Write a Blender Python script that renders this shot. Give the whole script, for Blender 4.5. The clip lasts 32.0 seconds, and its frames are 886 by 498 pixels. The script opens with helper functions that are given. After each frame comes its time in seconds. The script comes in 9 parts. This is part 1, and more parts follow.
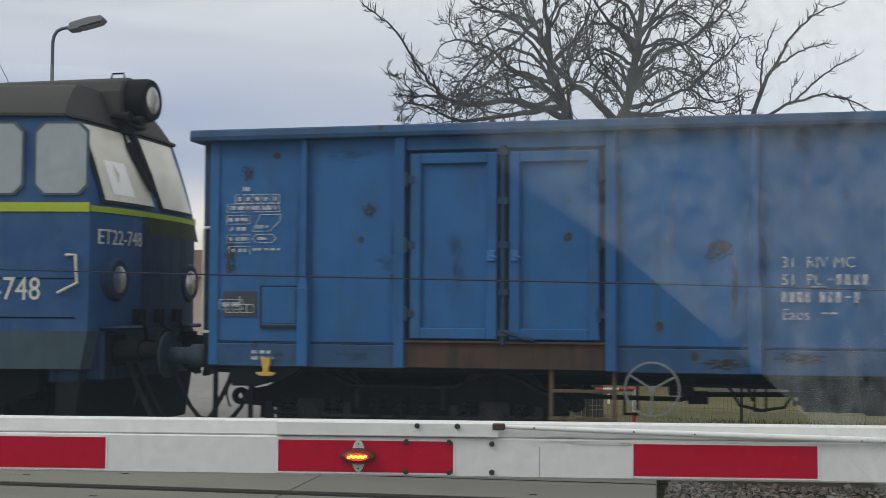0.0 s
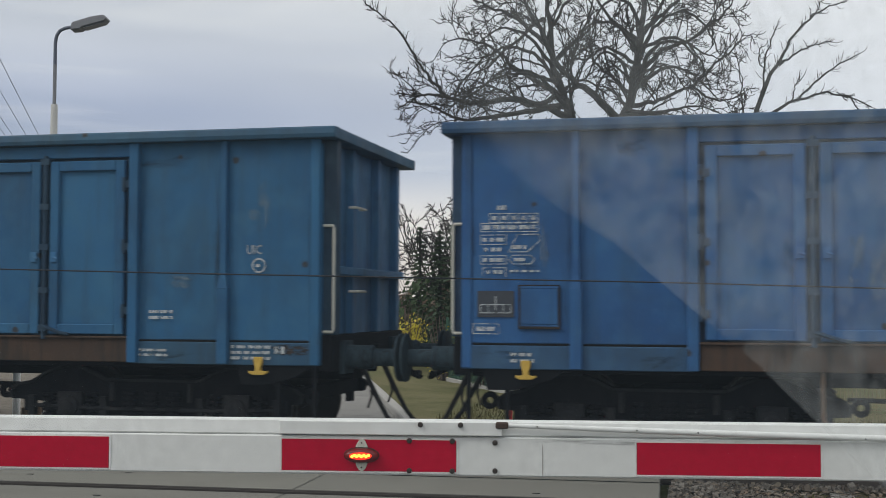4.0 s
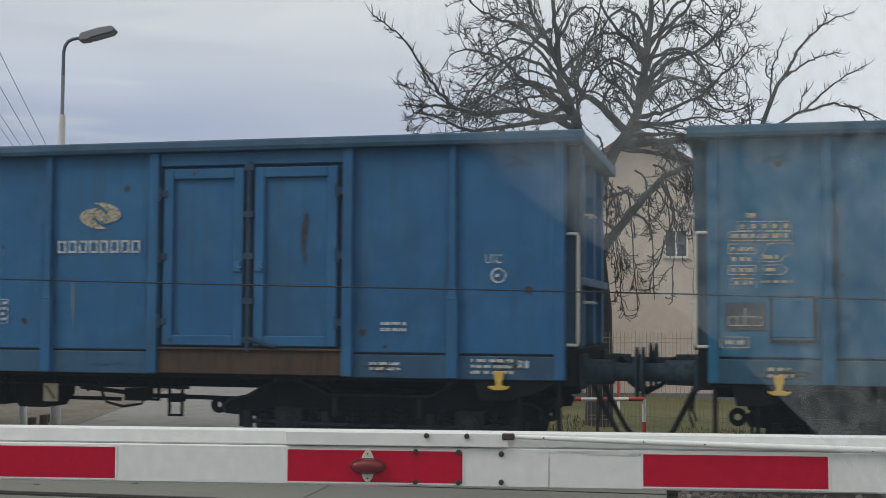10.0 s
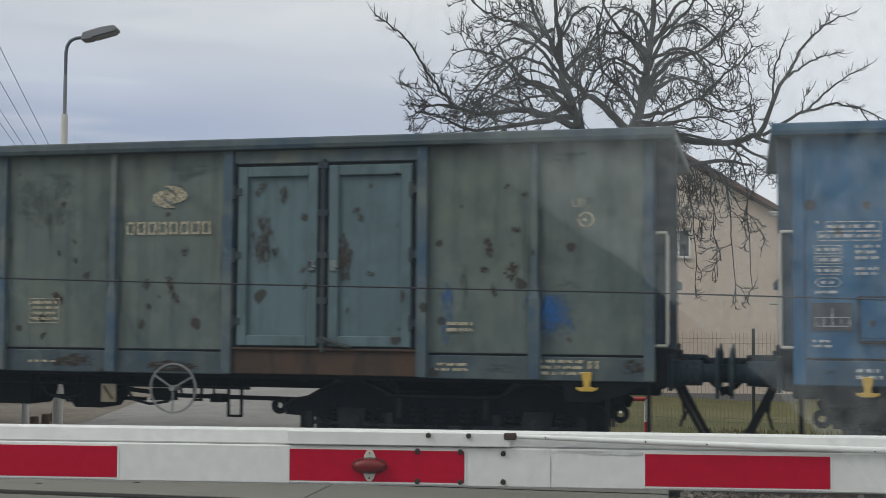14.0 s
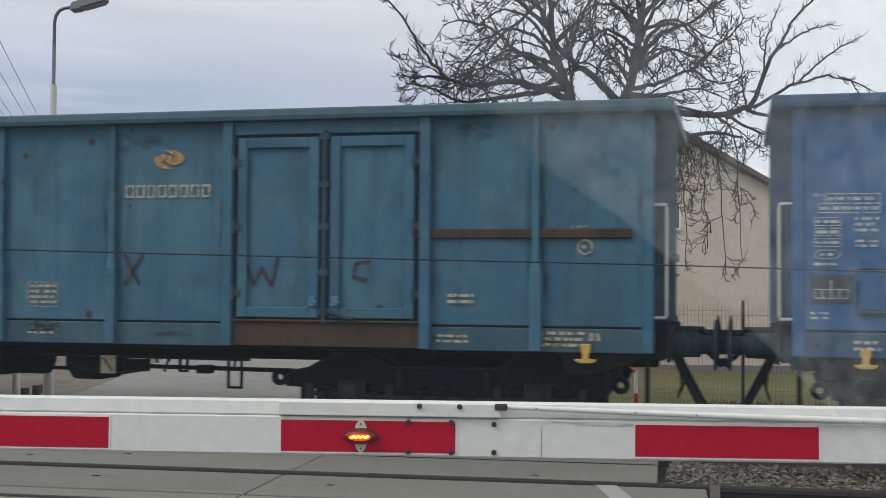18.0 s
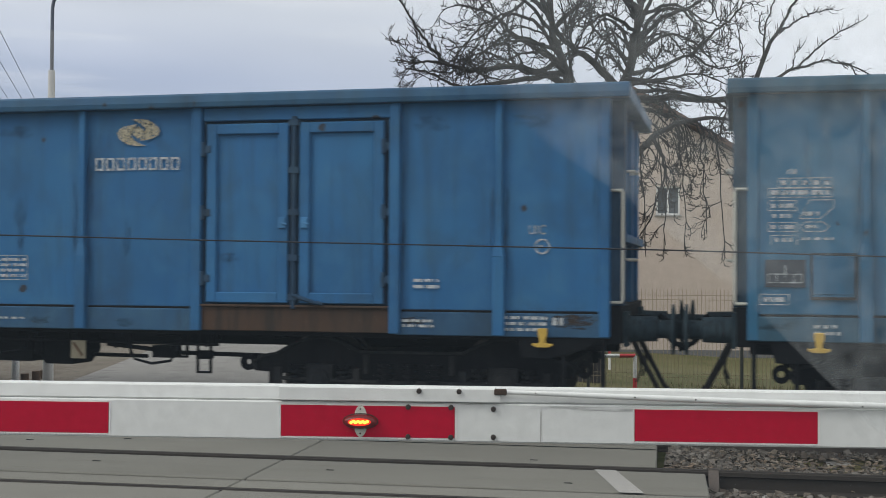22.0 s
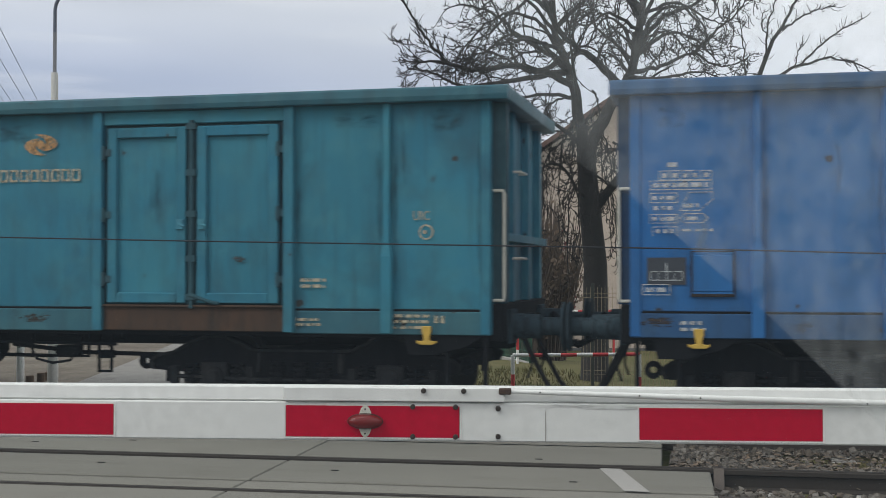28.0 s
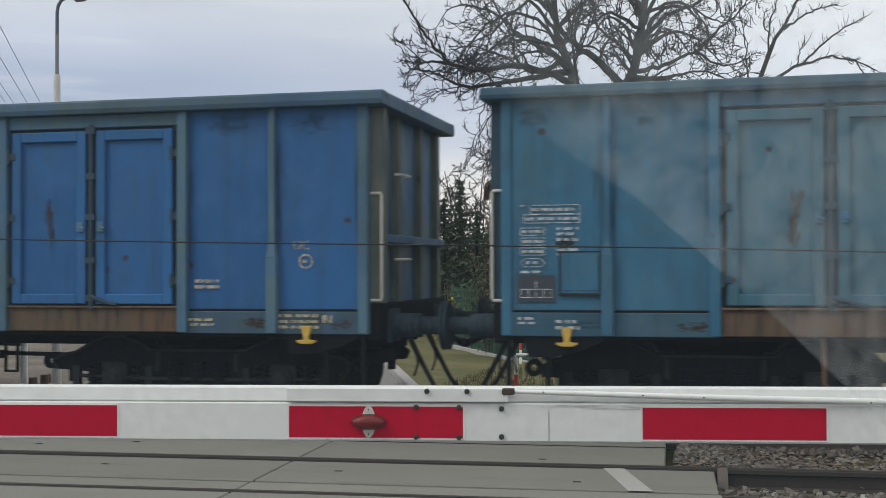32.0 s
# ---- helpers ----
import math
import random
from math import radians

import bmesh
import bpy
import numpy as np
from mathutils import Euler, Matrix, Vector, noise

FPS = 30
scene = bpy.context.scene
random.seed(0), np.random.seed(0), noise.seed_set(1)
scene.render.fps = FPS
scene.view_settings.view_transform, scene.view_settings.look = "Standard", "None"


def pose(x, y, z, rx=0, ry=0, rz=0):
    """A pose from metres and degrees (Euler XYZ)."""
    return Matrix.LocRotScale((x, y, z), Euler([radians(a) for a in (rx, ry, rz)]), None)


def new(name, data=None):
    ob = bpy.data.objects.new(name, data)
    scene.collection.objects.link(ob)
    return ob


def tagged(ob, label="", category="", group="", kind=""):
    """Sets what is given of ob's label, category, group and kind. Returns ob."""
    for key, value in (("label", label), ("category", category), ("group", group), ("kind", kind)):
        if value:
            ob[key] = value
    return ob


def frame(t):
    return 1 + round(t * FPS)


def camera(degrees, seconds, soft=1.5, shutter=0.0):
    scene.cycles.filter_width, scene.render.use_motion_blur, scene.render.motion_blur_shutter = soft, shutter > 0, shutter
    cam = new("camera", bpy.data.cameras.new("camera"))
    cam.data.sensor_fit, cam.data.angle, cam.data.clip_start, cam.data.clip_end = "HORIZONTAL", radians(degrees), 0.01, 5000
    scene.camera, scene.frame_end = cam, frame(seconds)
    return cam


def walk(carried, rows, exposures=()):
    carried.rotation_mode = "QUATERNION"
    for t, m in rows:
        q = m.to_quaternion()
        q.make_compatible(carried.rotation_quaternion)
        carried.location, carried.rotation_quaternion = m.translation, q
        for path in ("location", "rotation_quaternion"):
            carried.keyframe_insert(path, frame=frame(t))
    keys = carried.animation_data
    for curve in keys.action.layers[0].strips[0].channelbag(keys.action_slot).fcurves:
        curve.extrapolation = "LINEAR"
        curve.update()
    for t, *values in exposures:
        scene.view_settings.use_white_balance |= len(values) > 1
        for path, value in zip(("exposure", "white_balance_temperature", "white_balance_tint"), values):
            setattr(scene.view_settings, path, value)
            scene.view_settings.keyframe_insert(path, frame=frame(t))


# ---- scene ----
# The train runs along x on rails at z = 0; y points away from the car.

cam = camera(39.24, 32.0, soft=0.75, shutter=0.14)
PATH = [
    (0.0, pose(-0.0055, -0.0001, 1.4951, 92.607, -0.322, 13.178)),
    (0.5, pose(-0.0055, -0.0001, 1.4952, 92.614, -0.294, 13.174)),
    (1.0, pose(-0.0055, -0.0001, 1.4951, 92.582, -0.295, 13.193)),
    (1.5, pose(-0.0056, -0.0001, 1.4951, 92.552, -0.229, 13.137)),
    (2.0, pose(-0.0056, -0.0001, 1.4950, 92.516, -0.243, 13.243)),
    (2.5, pose(-0.0056, -0.0001, 1.4951, 92.535, -0.235, 13.220)),
    (3.0, pose(-0.0055, -0.0001, 1.4951, 92.560, -0.232, 13.272)),
    (3.5, pose(-0.0055, -0.0001, 1.4951, 92.561, -0.240, 13.293)),
    (5.5, pose(-0.0056, -0.0001, 1.4950, 92.522, -0.113, 13.417)),
    (6.0, pose(-0.0054, -0.0000, 1.4952, 92.646, -0.220, 13.516)),
    (6.5, pose(-0.0053, -0.0000, 1.4953, 92.730, -0.181, 13.500)),
    (7.0, pose(-0.0051, 0.0000, 1.4955, 92.849, -0.225, 13.622)),
    (7.5, pose(-0.0052, 0.0000, 1.4954, 92.832, -0.287, 13.664)),
    (8.0, pose(-0.0052, -0.0000, 1.4954, 92.796, -0.134, 13.664)),
    (8.5, pose(-0.0053, -0.0000, 1.4953, 92.738, -0.228, 13.675)),
    (9.0, pose(-0.0051, 0.0000, 1.4955, 92.841, -0.209, 13.662)),
    (9.5, pose(-0.0051, 0.0000, 1.4955, 92.903, -0.262, 13.654)),
    (10.0, pose(-0.0049, 0.0001, 1.4957, 93.045, -0.323, 13.618)),
    (10.5, pose(-0.0048, 0.0001, 1.4958, 93.109, -0.344, 13.526)),
    (11.0, pose(-0.0048, 0.0001, 1.4958, 93.095, -0.323, 13.486)),
    (11.5, pose(-0.0048, 0.0001, 1.4958, 93.100, -0.352, 13.499)),
    (12.0, pose(-0.0047, 0.0001, 1.4958, 93.132, -0.330, 13.590)),
    (12.5, pose(-0.0046, 0.0001, 1.4960, 93.246, -0.423, 13.695)),
    (13.0, pose(-0.0044, 0.0002, 1.4961, 93.348, -0.410, 13.662)),
    (13.5, pose(-0.0044, 0.0002, 1.4961, 93.354, -0.418, 13.763)),
    (14.0, pose(-0.0049, 0.0001, 1.4957, 93.026, -0.381, 13.711)),
    (14.5, pose(-0.0055, -0.0001, 1.4951, 92.578, -0.370, 13.838)),
    (15.0, pose(-0.0068, -0.0003, 1.4939, 91.685, -0.358, 13.635)),
    (15.5, pose(-0.0072, -0.0004, 1.4936, 91.417, -0.502, 13.515)),
    (17.5, pose(-0.0068, -0.0003, 1.4939, 91.673, -0.421, 13.347)),
    (18.0, pose(-0.0067, -0.0003, 1.4940, 91.735, -0.427, 13.274)),
    (18.5, pose(-0.0066, -0.0003, 1.4941, 91.786, -0.465, 13.331)),
    (19.0, pose(-0.0066, -0.0003, 1.4941, 91.781, -0.430, 13.366)),
    (19.5, pose(-0.0066, -0.0003, 1.4941, 91.848, -0.430, 13.347)),
    (20.0, pose(-0.0066, -0.0003, 1.4941, 91.849, -0.334, 13.361)),
    (20.5, pose(-0.0068, -0.0003, 1.4939, 91.659, -0.315, 13.367)),
    (21.0, pose(-0.0076, -0.0005, 1.4932, 91.108, -0.325, 13.350)),
    (21.5, pose(-0.0079, -0.0006, 1.4929, 90.927, -0.370, 13.215)),
    (22.0, pose(-0.0077, -0.0005, 1.4931, 91.066, -0.366, 13.232)),
    (22.5, pose(-0.0076, -0.0005, 1.4932, 91.128, -0.382, 13.252)),
    (23.0, pose(-0.0075, -0.0005, 1.4933, 91.186, -0.282, 13.245)),
    (23.5, pose(-0.0074, -0.0005, 1.4933, 91.225, -0.284, 13.246)),
    (24.0, pose(-0.0076, -0.0005, 1.4932, 91.122, -0.218, 13.169)),
    (24.5, pose(-0.0076, -0.0005, 1.4931, 91.076, -0.190, 13.214)),
    (25.0, pose(-0.0076, -0.0005, 1.4931, 91.092, -0.189, 13.213)),
    (25.5, pose(-0.0075, -0.0005, 1.4932, 91.167, -0.128, 13.310)),
    (27.5, pose(-0.0077, -0.0005, 1.4931, 91.025, -0.038, 13.352)),
    (28.0, pose(-0.0077, -0.0005, 1.4931, 91.051, -0.022, 13.408)),
    (28.5, pose(-0.0076, -0.0005, 1.4932, 91.104, -0.001, 13.425)),
    (29.0, pose(-0.0075, -0.0005, 1.4932, 91.147, 0.036, 13.492)),
    (29.5, pose(-0.0075, -0.0005, 1.4933, 91.180, 0.051, 13.487)),
    (30.0, pose(-0.0075, -0.0005, 1.4932, 91.158, 0.055, 13.467)),
    (30.5, pose(-0.0077, -0.0005, 1.4931, 91.051, 0.112, 13.493)),
    (31.0, pose(-0.0077, -0.0005, 1.4931, 91.026, 0.179, 13.524)),
    (31.5, pose(-0.0077, -0.0005, 1.4931, 91.060, 0.199, 13.567)),
    (32.0, pose(-0.0077, -0.0005, 1.4931, 91.066, 0.196, 13.536)),
]
walk(cam, PATH, ((0.0, -0.06), (6.0, -0.11), (13.5, -0.11), (15.5, 0.04), (32.0, 0.06)))

# ---------------------------------------------------------------- sky and light
SUN_EL, SUN_AZ = 43.0, 232.0
world = bpy.data.worlds.new("overcast_sky")
scene.world = world
world.use_nodes = True


def ramp(tree, fac, stops):
    n = tree.nodes.new("ShaderNodeValToRGB")
    e = n.color_ramp.elements
    while len(e) < len(stops):
        e.new(0.5)
    for el, (p, c) in zip(e, stops):
        el.position = p
        el.color = (*c, 1) if len(c) == 3 else c
    tree.links.new(fac, n.inputs["Fac"])
    return n.outputs["Color"]


def mixc(tree, fac, a, b, blend="MIX"):
    n = tree.nodes.new("ShaderNodeMixRGB")
    n.blend_type = blend
    for s, v in ((0, fac), (1, a), (2, b)):
        if hasattr(v, "is_linked"):
            tree.links.new(v, n.inputs[s])
        elif s == 0:
            n.inputs[0].default_value = v
        else:
            n.inputs[s].default_value = (*v, 1) if len(v) == 3 else v
    return n.outputs[0]


def math_node(tree, op, a, b=0.0, clamp=False):
    n = tree.nodes.new("ShaderNodeMath")
    n.operation = op
    n.use_clamp = clamp
    for s, v in ((0, a), (1, b)):
        if hasattr(v, "is_linked"):
            tree.links.new(v, n.inputs[s])
        else:
            n.inputs[s].default_value = v
    return n.outputs[0]


def noise_fac(tree, vec, scale, detail=4.0, rough=0.6, distort=0.0):
    n = tree.nodes.new("ShaderNodeTexNoise")
    n.inputs["Scale"].default_value = scale
    n.inputs["Detail"].default_value = detail
    n.inputs["Roughness"].default_value = rough
    n.inputs["Distortion"].default_value = distort
    if vec is not None:
        tree.links.new(vec, n.inputs["Vector"])
    return n.outputs["Fac"]


def mapping(tree, vec, loc=(0, 0, 0), scale=(1, 1, 1)):
    n = tree.nodes.new("ShaderNodeMapping")
    n.inputs["Location"].default_value = loc
    n.inputs["Scale"].default_value = scale
    tree.links.new(vec, n.inputs["Vector"])
    return n.outputs["Vector"]


wt = world.node_tree
wt.nodes.clear()
w_out = wt.nodes.new("ShaderNodeOutputWorld")
w_bg = wt.nodes.new("ShaderNodeBackground")
w_sky = wt.nodes.new("ShaderNodeTexSky")
w_sky.sky_type = "NISHITA"
w_sky.sun_disc = False
w_sky.sun_elevation, w_sky.sun_rotation = radians(SUN_EL), radians(SUN_AZ)
w_co = wt.nodes.new("ShaderNodeTexCoord")
w_map = mapping(wt, w_co.outputs["Generated"], (0.35, 0.1, 0.0), (1.0, 1.0, 5.5))
cloud = noise_fac(wt, w_map, 1.5, 5.0, 0.5, 0.4)
w_sep = wt.nodes.new("ShaderNodeSeparateXYZ")
wt.links.new(w_co.outputs["Generated"], w_sep.inputs[0])
# cloud cover: blue-grey bellies, white tops, brighter overhead and a warm light strip at the horizon
height = ramp(wt, w_sep.outputs["Z"], [(0.0, (0.78, 0.68, 0.61)), (0.07, (0.78, 0.74, 0.73)), (0.105, (0.42, 0.475, 0.61)), (0.15, (0.40, 0.455, 0.605)), (0.19, (0.56, 0.60, 0.70)), (0.25, (0.79, 0.81, 0.835)), (0.5, (0.90, 0.90, 0.90)), (1.0, (1.15, 1.15, 1.14))])
puffs = ramp(wt, cloud, [(0.32, (0.83, 0.86, 0.92)), (0.52, (1.0, 1.0, 1.0)), (0.70, (1.22, 1.20, 1.17))])
cover = mixc(wt, 1.0, height, puffs, "MULTIPLY")
# the low sun stands behind the cloud on the side where it is paler
pale = ramp(wt, math_node(wt, "ADD", w_sep.outputs["X"], 0.42), [(0.0, (0, 0, 0)), (0.55, (0.75, 0.75, 0.75))])
cover = mixc(wt, pale, cover, mixc(wt, 1.0, (1.02, 1.03, 1.05), mixc(wt, 0.5, (1, 1, 1), height, "MULTIPLY"), "LIGHTEN"))
streak_map = mapping(wt, w_co.outputs["Generated"], (1.3, 0.7, 0.2), (2.2, 2.2, 30.0))
streak = ramp(wt, noise_fac(wt, streak_map, 1.3, 5.0, 0.55, 0.6), [(0.54, (0, 0, 0)), (0.74, (0.30, 0.30, 0.30))])
cover = mixc(wt, streak, cover, (1.0, 1.0, 0.99))
thin = mixc(wt, 1.0, w_sky.outputs[0], (0.1, 0.1, 0.1), "MULTIPLY")
wt.links.new(mixc(wt, 0.88, thin, cover), w_bg.inputs["Color"])
w_bg.inputs["Strength"].default_value = 1.0
wt.links.new(w_bg.outputs[0], w_out.inputs[0])

sun_data = bpy.data.lights.new("sun", "SUN")
sun_data.energy, sun_data.angle, sun_data.color = 1.25, radians(22), (1.0, 0.97, 0.92)
sun = new("sun", sun_data)
sun.matrix_basis = pose(-10, -20, 30, 90 - SUN_EL, 0, 180 - SUN_AZ)

# ---------------------------------------------------------------- materials


def material(name, rough=0.7, metal=0.0, spec=0.4):
    m = bpy.data.materials.new(name)
    m.use_nodes = True
    t = m.node_tree
    b = t.nodes["Principled BSDF"]
    b.inputs["Roughness"].default_value = rough
    b.inputs["Metallic"].default_value = metal
    b.inputs["Specular IOR Level"].default_value = spec
    co = t.nodes.new("ShaderNodeTexCoord")
    return m, t, b, co.outputs["Object"]


def bump(t, b, fac, strength=0.3, dist=0.01):
    n = t.nodes.new("ShaderNodeBump")
    n.inputs["Strength"].default_value = strength
    n.inputs["Distance"].default_value = dist
    t.links.new(fac, n.inputs["Height"])
    t.links.new(n.outputs[0], b.inputs["Normal"])


def simple(name, col, rough=0.7, metal=0.0, vary=0.25, scale=6.0, bumpy=0.2, dist=0.004):
    """A plain surface with coarse stains and fine grain."""
    m, t, b, co = material(name, rough, metal)
    big, fine = noise_fac(t, co, scale, 5), noise_fac(t, co, scale * 9, 3)
    c = mixc(t, big, tuple(v * (1 - vary) for v in col), tuple(min(1, v * (1 + vary)) for v in col))
    c = mixc(t, 0.35, c, ramp(t, fine, [(0.3, tuple(v * 0.75 for v in col)), (0.7, tuple(min(1, v * 1.2) for v in col))]))
    t.links.new(c, b.inputs["Base Color"])
    bump(t, b, fine, bumpy, dist)
    return m


def wagon_paint(name, base, fade, rust=0.1, wear=0.4, seed=0, split=None):
    """Weathered wagon enamel: mottled fading, soot, runs, rust spots; split is a second colour above a brushed edge."""
    m, t, b, co = material(name, 0.55, 0.0, 0.20)
    info = t.nodes.new("ShaderNodeObjectInfo")
    shift = t.nodes.new("ShaderNodeVectorMath")
    shift.operation = "MULTIPLY_ADD"
    t.links.new(info.outputs["Random"], shift.inputs[0])
    shift.inputs[1].default_value = (61.0, 23.0, 37.0)
    t.links.new(mapping(t, co, (seed * 3.7, seed * 1.3, seed * 2.1)), shift.inputs[2])
    v = shift.outputs[0]
    mottle = noise_fac(t, v, 3.4, 6, 0.62, 0.3)
    cloudy = noise_fac(t, mapping(t, v, (4, 8, 2)), 1.2, 5, 0.6, 0.4)
    wide = noise_fac(t, mapping(t, v, (9, 4, 1)), 0.55, 3, 0.5)
    fine = noise_fac(t, v, 34, 4, 0.7)
    deep = tuple(x * 0.74 for x in base)
    chalk = tuple(x * 0.88 + y * 0.12 for x, y in zip(fade, (0.15, 0.24, 0.28)))
    c = mixc(t, ramp(t, cloudy, [(0.33, (0, 0, 0)), (0.66, (0.3 + wear * 0.7,) * 3)]), base, fade)
    c = mixc(t, ramp(t, wide, [(0.40, (0, 0, 0)), (0.62, (0.6,) * 3)]), c, deep)
    # each sheet has faded a little differently
    c = mixc(t, 0.8, c, mixc(t, info.outputs["Random"], (0.88, 0.90, 0.93), (1.12, 1.10, 1.06)), "MULTIPLY")
    c = mixc(t, ramp(t, mottle, [(0.47, (0, 0, 0)), (0.66, (0.18 + wear * 0.5,) * 3)]), c, chalk)
    if split:
        sep = t.nodes.new("ShaderNodeSeparateXYZ")
        t.links.new(co, sep.inputs[0])
        edge = math_node(t, "ADD", sep.outputs["Z"], math_node(t, "MULTIPLY", noise_fac(t, v, 1.4, 3), 0.22))
        k = ramp(t, math_node(t, "MULTIPLY", math_node(t, "SUBTRACT", edge, 2.13), 14.0, True), [(0.0, (0, 0, 0)), (1.0, (1, 1, 1))])
        up = mixc(t, cloudy, split, tuple(x * 1.35 for x in split))
        low = ramp(t, math_node(t, "MULTIPLY", math_node(t, "SUBTRACT", 1.22, edge), 14.0, True), [(0.0, (0, 0, 0)), (1.0, (1, 1, 1))])
        c = mixc(t, k, c, up)
        c = mixc(t, low, c, up)
    # soot in soft vertical runs and smudges
    runs = noise_fac(t, mapping(t, v, (5, 1, 2), (7.0, 7.0, 0.45)), 1.1, 5, 0.6)
    c = mixc(t, ramp(t, runs, [(0.50, (0, 0, 0)), (0.78, (0.22 + 0.3 * wear,) * 3)]), c, (0.028, 0.042, 0.050))
    smudge = noise_fac(t, mapping(t, v, (2, 7, 3), (1.0, 1.0, 0.7)), 1.9, 7, 0.68, 0.5)
    c = mixc(t, ramp(t, smudge, [(0.48, (0, 0, 0)), (0.72, (0.20 + 0.36 * wear,) * 3)]), c, (0.030, 0.044, 0.050))
    # round rust spots with a dull halo
    rustc = mixc(t, fine, (0.020, 0.018, 0.017), (0.050, 0.038, 0.030))
    vor = t.nodes.new("ShaderNodeTexVoronoi")
    vor.inputs["Scale"].default_value = 4.2
    t.links.new(v, vor.inputs["Vector"])
    dot = t.nodes.new("ShaderNodeSeparateColor")
    t.links.new(vor.outputs["Color"], dot.inputs[0])
    pick = ramp(t, dot.outputs[0], [(0.80 - 0.9 * rust, (0.0,) * 3), (1.0, (0.16 + 0.42 * rust,) * 3)])
    ragged = math_node(t, "ADD", vor.outputs["Distance"], math_node(t, "MULTIPLY", math_node(t, "SUBTRACT", noise_fac(t, v, 16, 5, 0.7), 0.5), 0.34))
    near = math_node(t, "SUBTRACT", pick, ragged)
    c = mixc(t, math_node(t, "MULTIPLY", math_node(t, "MULTIPLY", math_node(t, "ADD", near, 0.10), 4.5, True), 0.18 + 0.3 * rust), c, (0.070, 0.066, 0.055))
    c = mixc(t, math_node(t, "MULTIPLY", math_node(t, "MULTIPLY", near, 22.0, True), 0.85), c, rustc)
    scab = ramp(t, noise_fac(t, mapping(t, v, (3, 6, 2)), 2.4, 8, 0.7, 0.3), [(0.76 - rust * 0.26, (0, 0, 0)), (0.80 - rust * 0.22, (1, 1, 1))])
    c = mixc(t, math_node(t, "MULTIPLY", scab, 0.7), c, rustc)
    c = mixc(t, math_node(t, "MULTIPLY", fine, 0.12), c, (0.040, 0.055, 0.060))
    t.links.new(c, b.inputs["Base Color"])
    t.links.new(ramp(t, cloudy, [(0.3, (0.42,) * 3), (0.7, (0.68,) * 3)]), b.inputs["Roughness"])
    bump(t, b, cloudy, 0.35, 0.03)
    return m


def worn(name, col, hold=0.5):
    """Old stencil paint, rubbed away in places so that the sheet shows through."""
    m, t, b, co = material(name, 0.7, 0.0, 0.3)
    b.inputs["Base Color"].default_value = (*col, 1)
    info = t.nodes.new("ShaderNodeObjectInfo")
    sh = t.nodes.new("ShaderNodeVectorMath")
    sh.operation = "MULTIPLY_ADD"
    t.links.new(info.outputs["Random"], sh.inputs[0])
    sh.inputs[1].default_value = (31.0, 17.0, 11.0)
    t.links.new(co, sh.inputs[2])
    f = noise_fac(t, sh.outputs[0], 13, 5, 0.7)
    k = ramp(t, f, [(0.36, (hold * 0.25,) * 3), (0.60, (hold,) * 3)])
    tr = t.nodes.new("ShaderNodeBsdfTransparent")
    mx = t.nodes.new("ShaderNodeMixShader")
    t.links.new(k, mx.inputs[0])
    t.links.new(tr.outputs[0], mx.inputs[1])
    t.links.new(b.outputs[0], mx.inputs[2])
    t.links.new(mx.outputs[0], t.nodes["Material Output"].inputs[0])
    return m


def smear(name, col, top, scale=1.6, edge=4.0):
    """A stain with soft ragged edges on a patch that runs from -1 to 1 in x and z."""
    m, t, b, co = material(name, 0.8, 0.0, 0.2)
    info = t.nodes.new("ShaderNodeObjectInfo")
    sh = t.nodes.new("ShaderNodeVectorMath")
    sh.operation = "MULTIPLY_ADD"
    t.links.new(info.outputs["Random"], sh.inputs[0])
    sh.inputs[1].default_value = (43.0, 19.0, 29.0)
    t.links.new(co, sh.inputs[2])
    n1 = noise_fac(t, sh.outputs[0], scale, 6, 0.65, 0.3)
    n2 = noise_fac(t, sh.outputs[0], scale * 6, 5, 0.7)
    b.inputs["Roughness"].default_value = 0.85
    t.links.new(mixc(t, n2, tuple(x * 0.6 for x in col), tuple(x * 1.4 for x in col)), b.inputs["Base Color"])
    sep = t.nodes.new("ShaderNodeSeparateXYZ")
    t.links.new(co, sep.inputs[0])
    r2 = math_node(t, "ADD", math_node(t, "POWER", math_node(t, "ABSOLUTE", sep.outputs["X"]), 2.2), math_node(t, "POWER", math_node(t, "ABSOLUTE", sep.outputs["Z"]), 3.0))
    body = math_node(t, "ADD", n1, math_node(t, "MULTIPLY", n2, 0.45))
    k = math_node(t, "MULTIPLY", math_node(t, "SUBTRACT", math_node(t, "SUBTRACT", body, 0.62), math_node(t, "MULTIPLY", r2, 0.30)), edge, True)
    k = math_node(t, "MULTIPLY", k, top)
    tr = t.nodes.new("ShaderNodeBsdfTransparent")
    mx = t.nodes.new("ShaderNodeMixShader")
    t.links.new(k, mx.inputs[0])
    t.links.new(tr.outputs[0], mx.inputs[1])
    t.links.new(b.outputs[0], mx.inputs[2])
    t.links.new(mx.outputs[0], t.nodes["Material Output"].inputs[0])
    return m


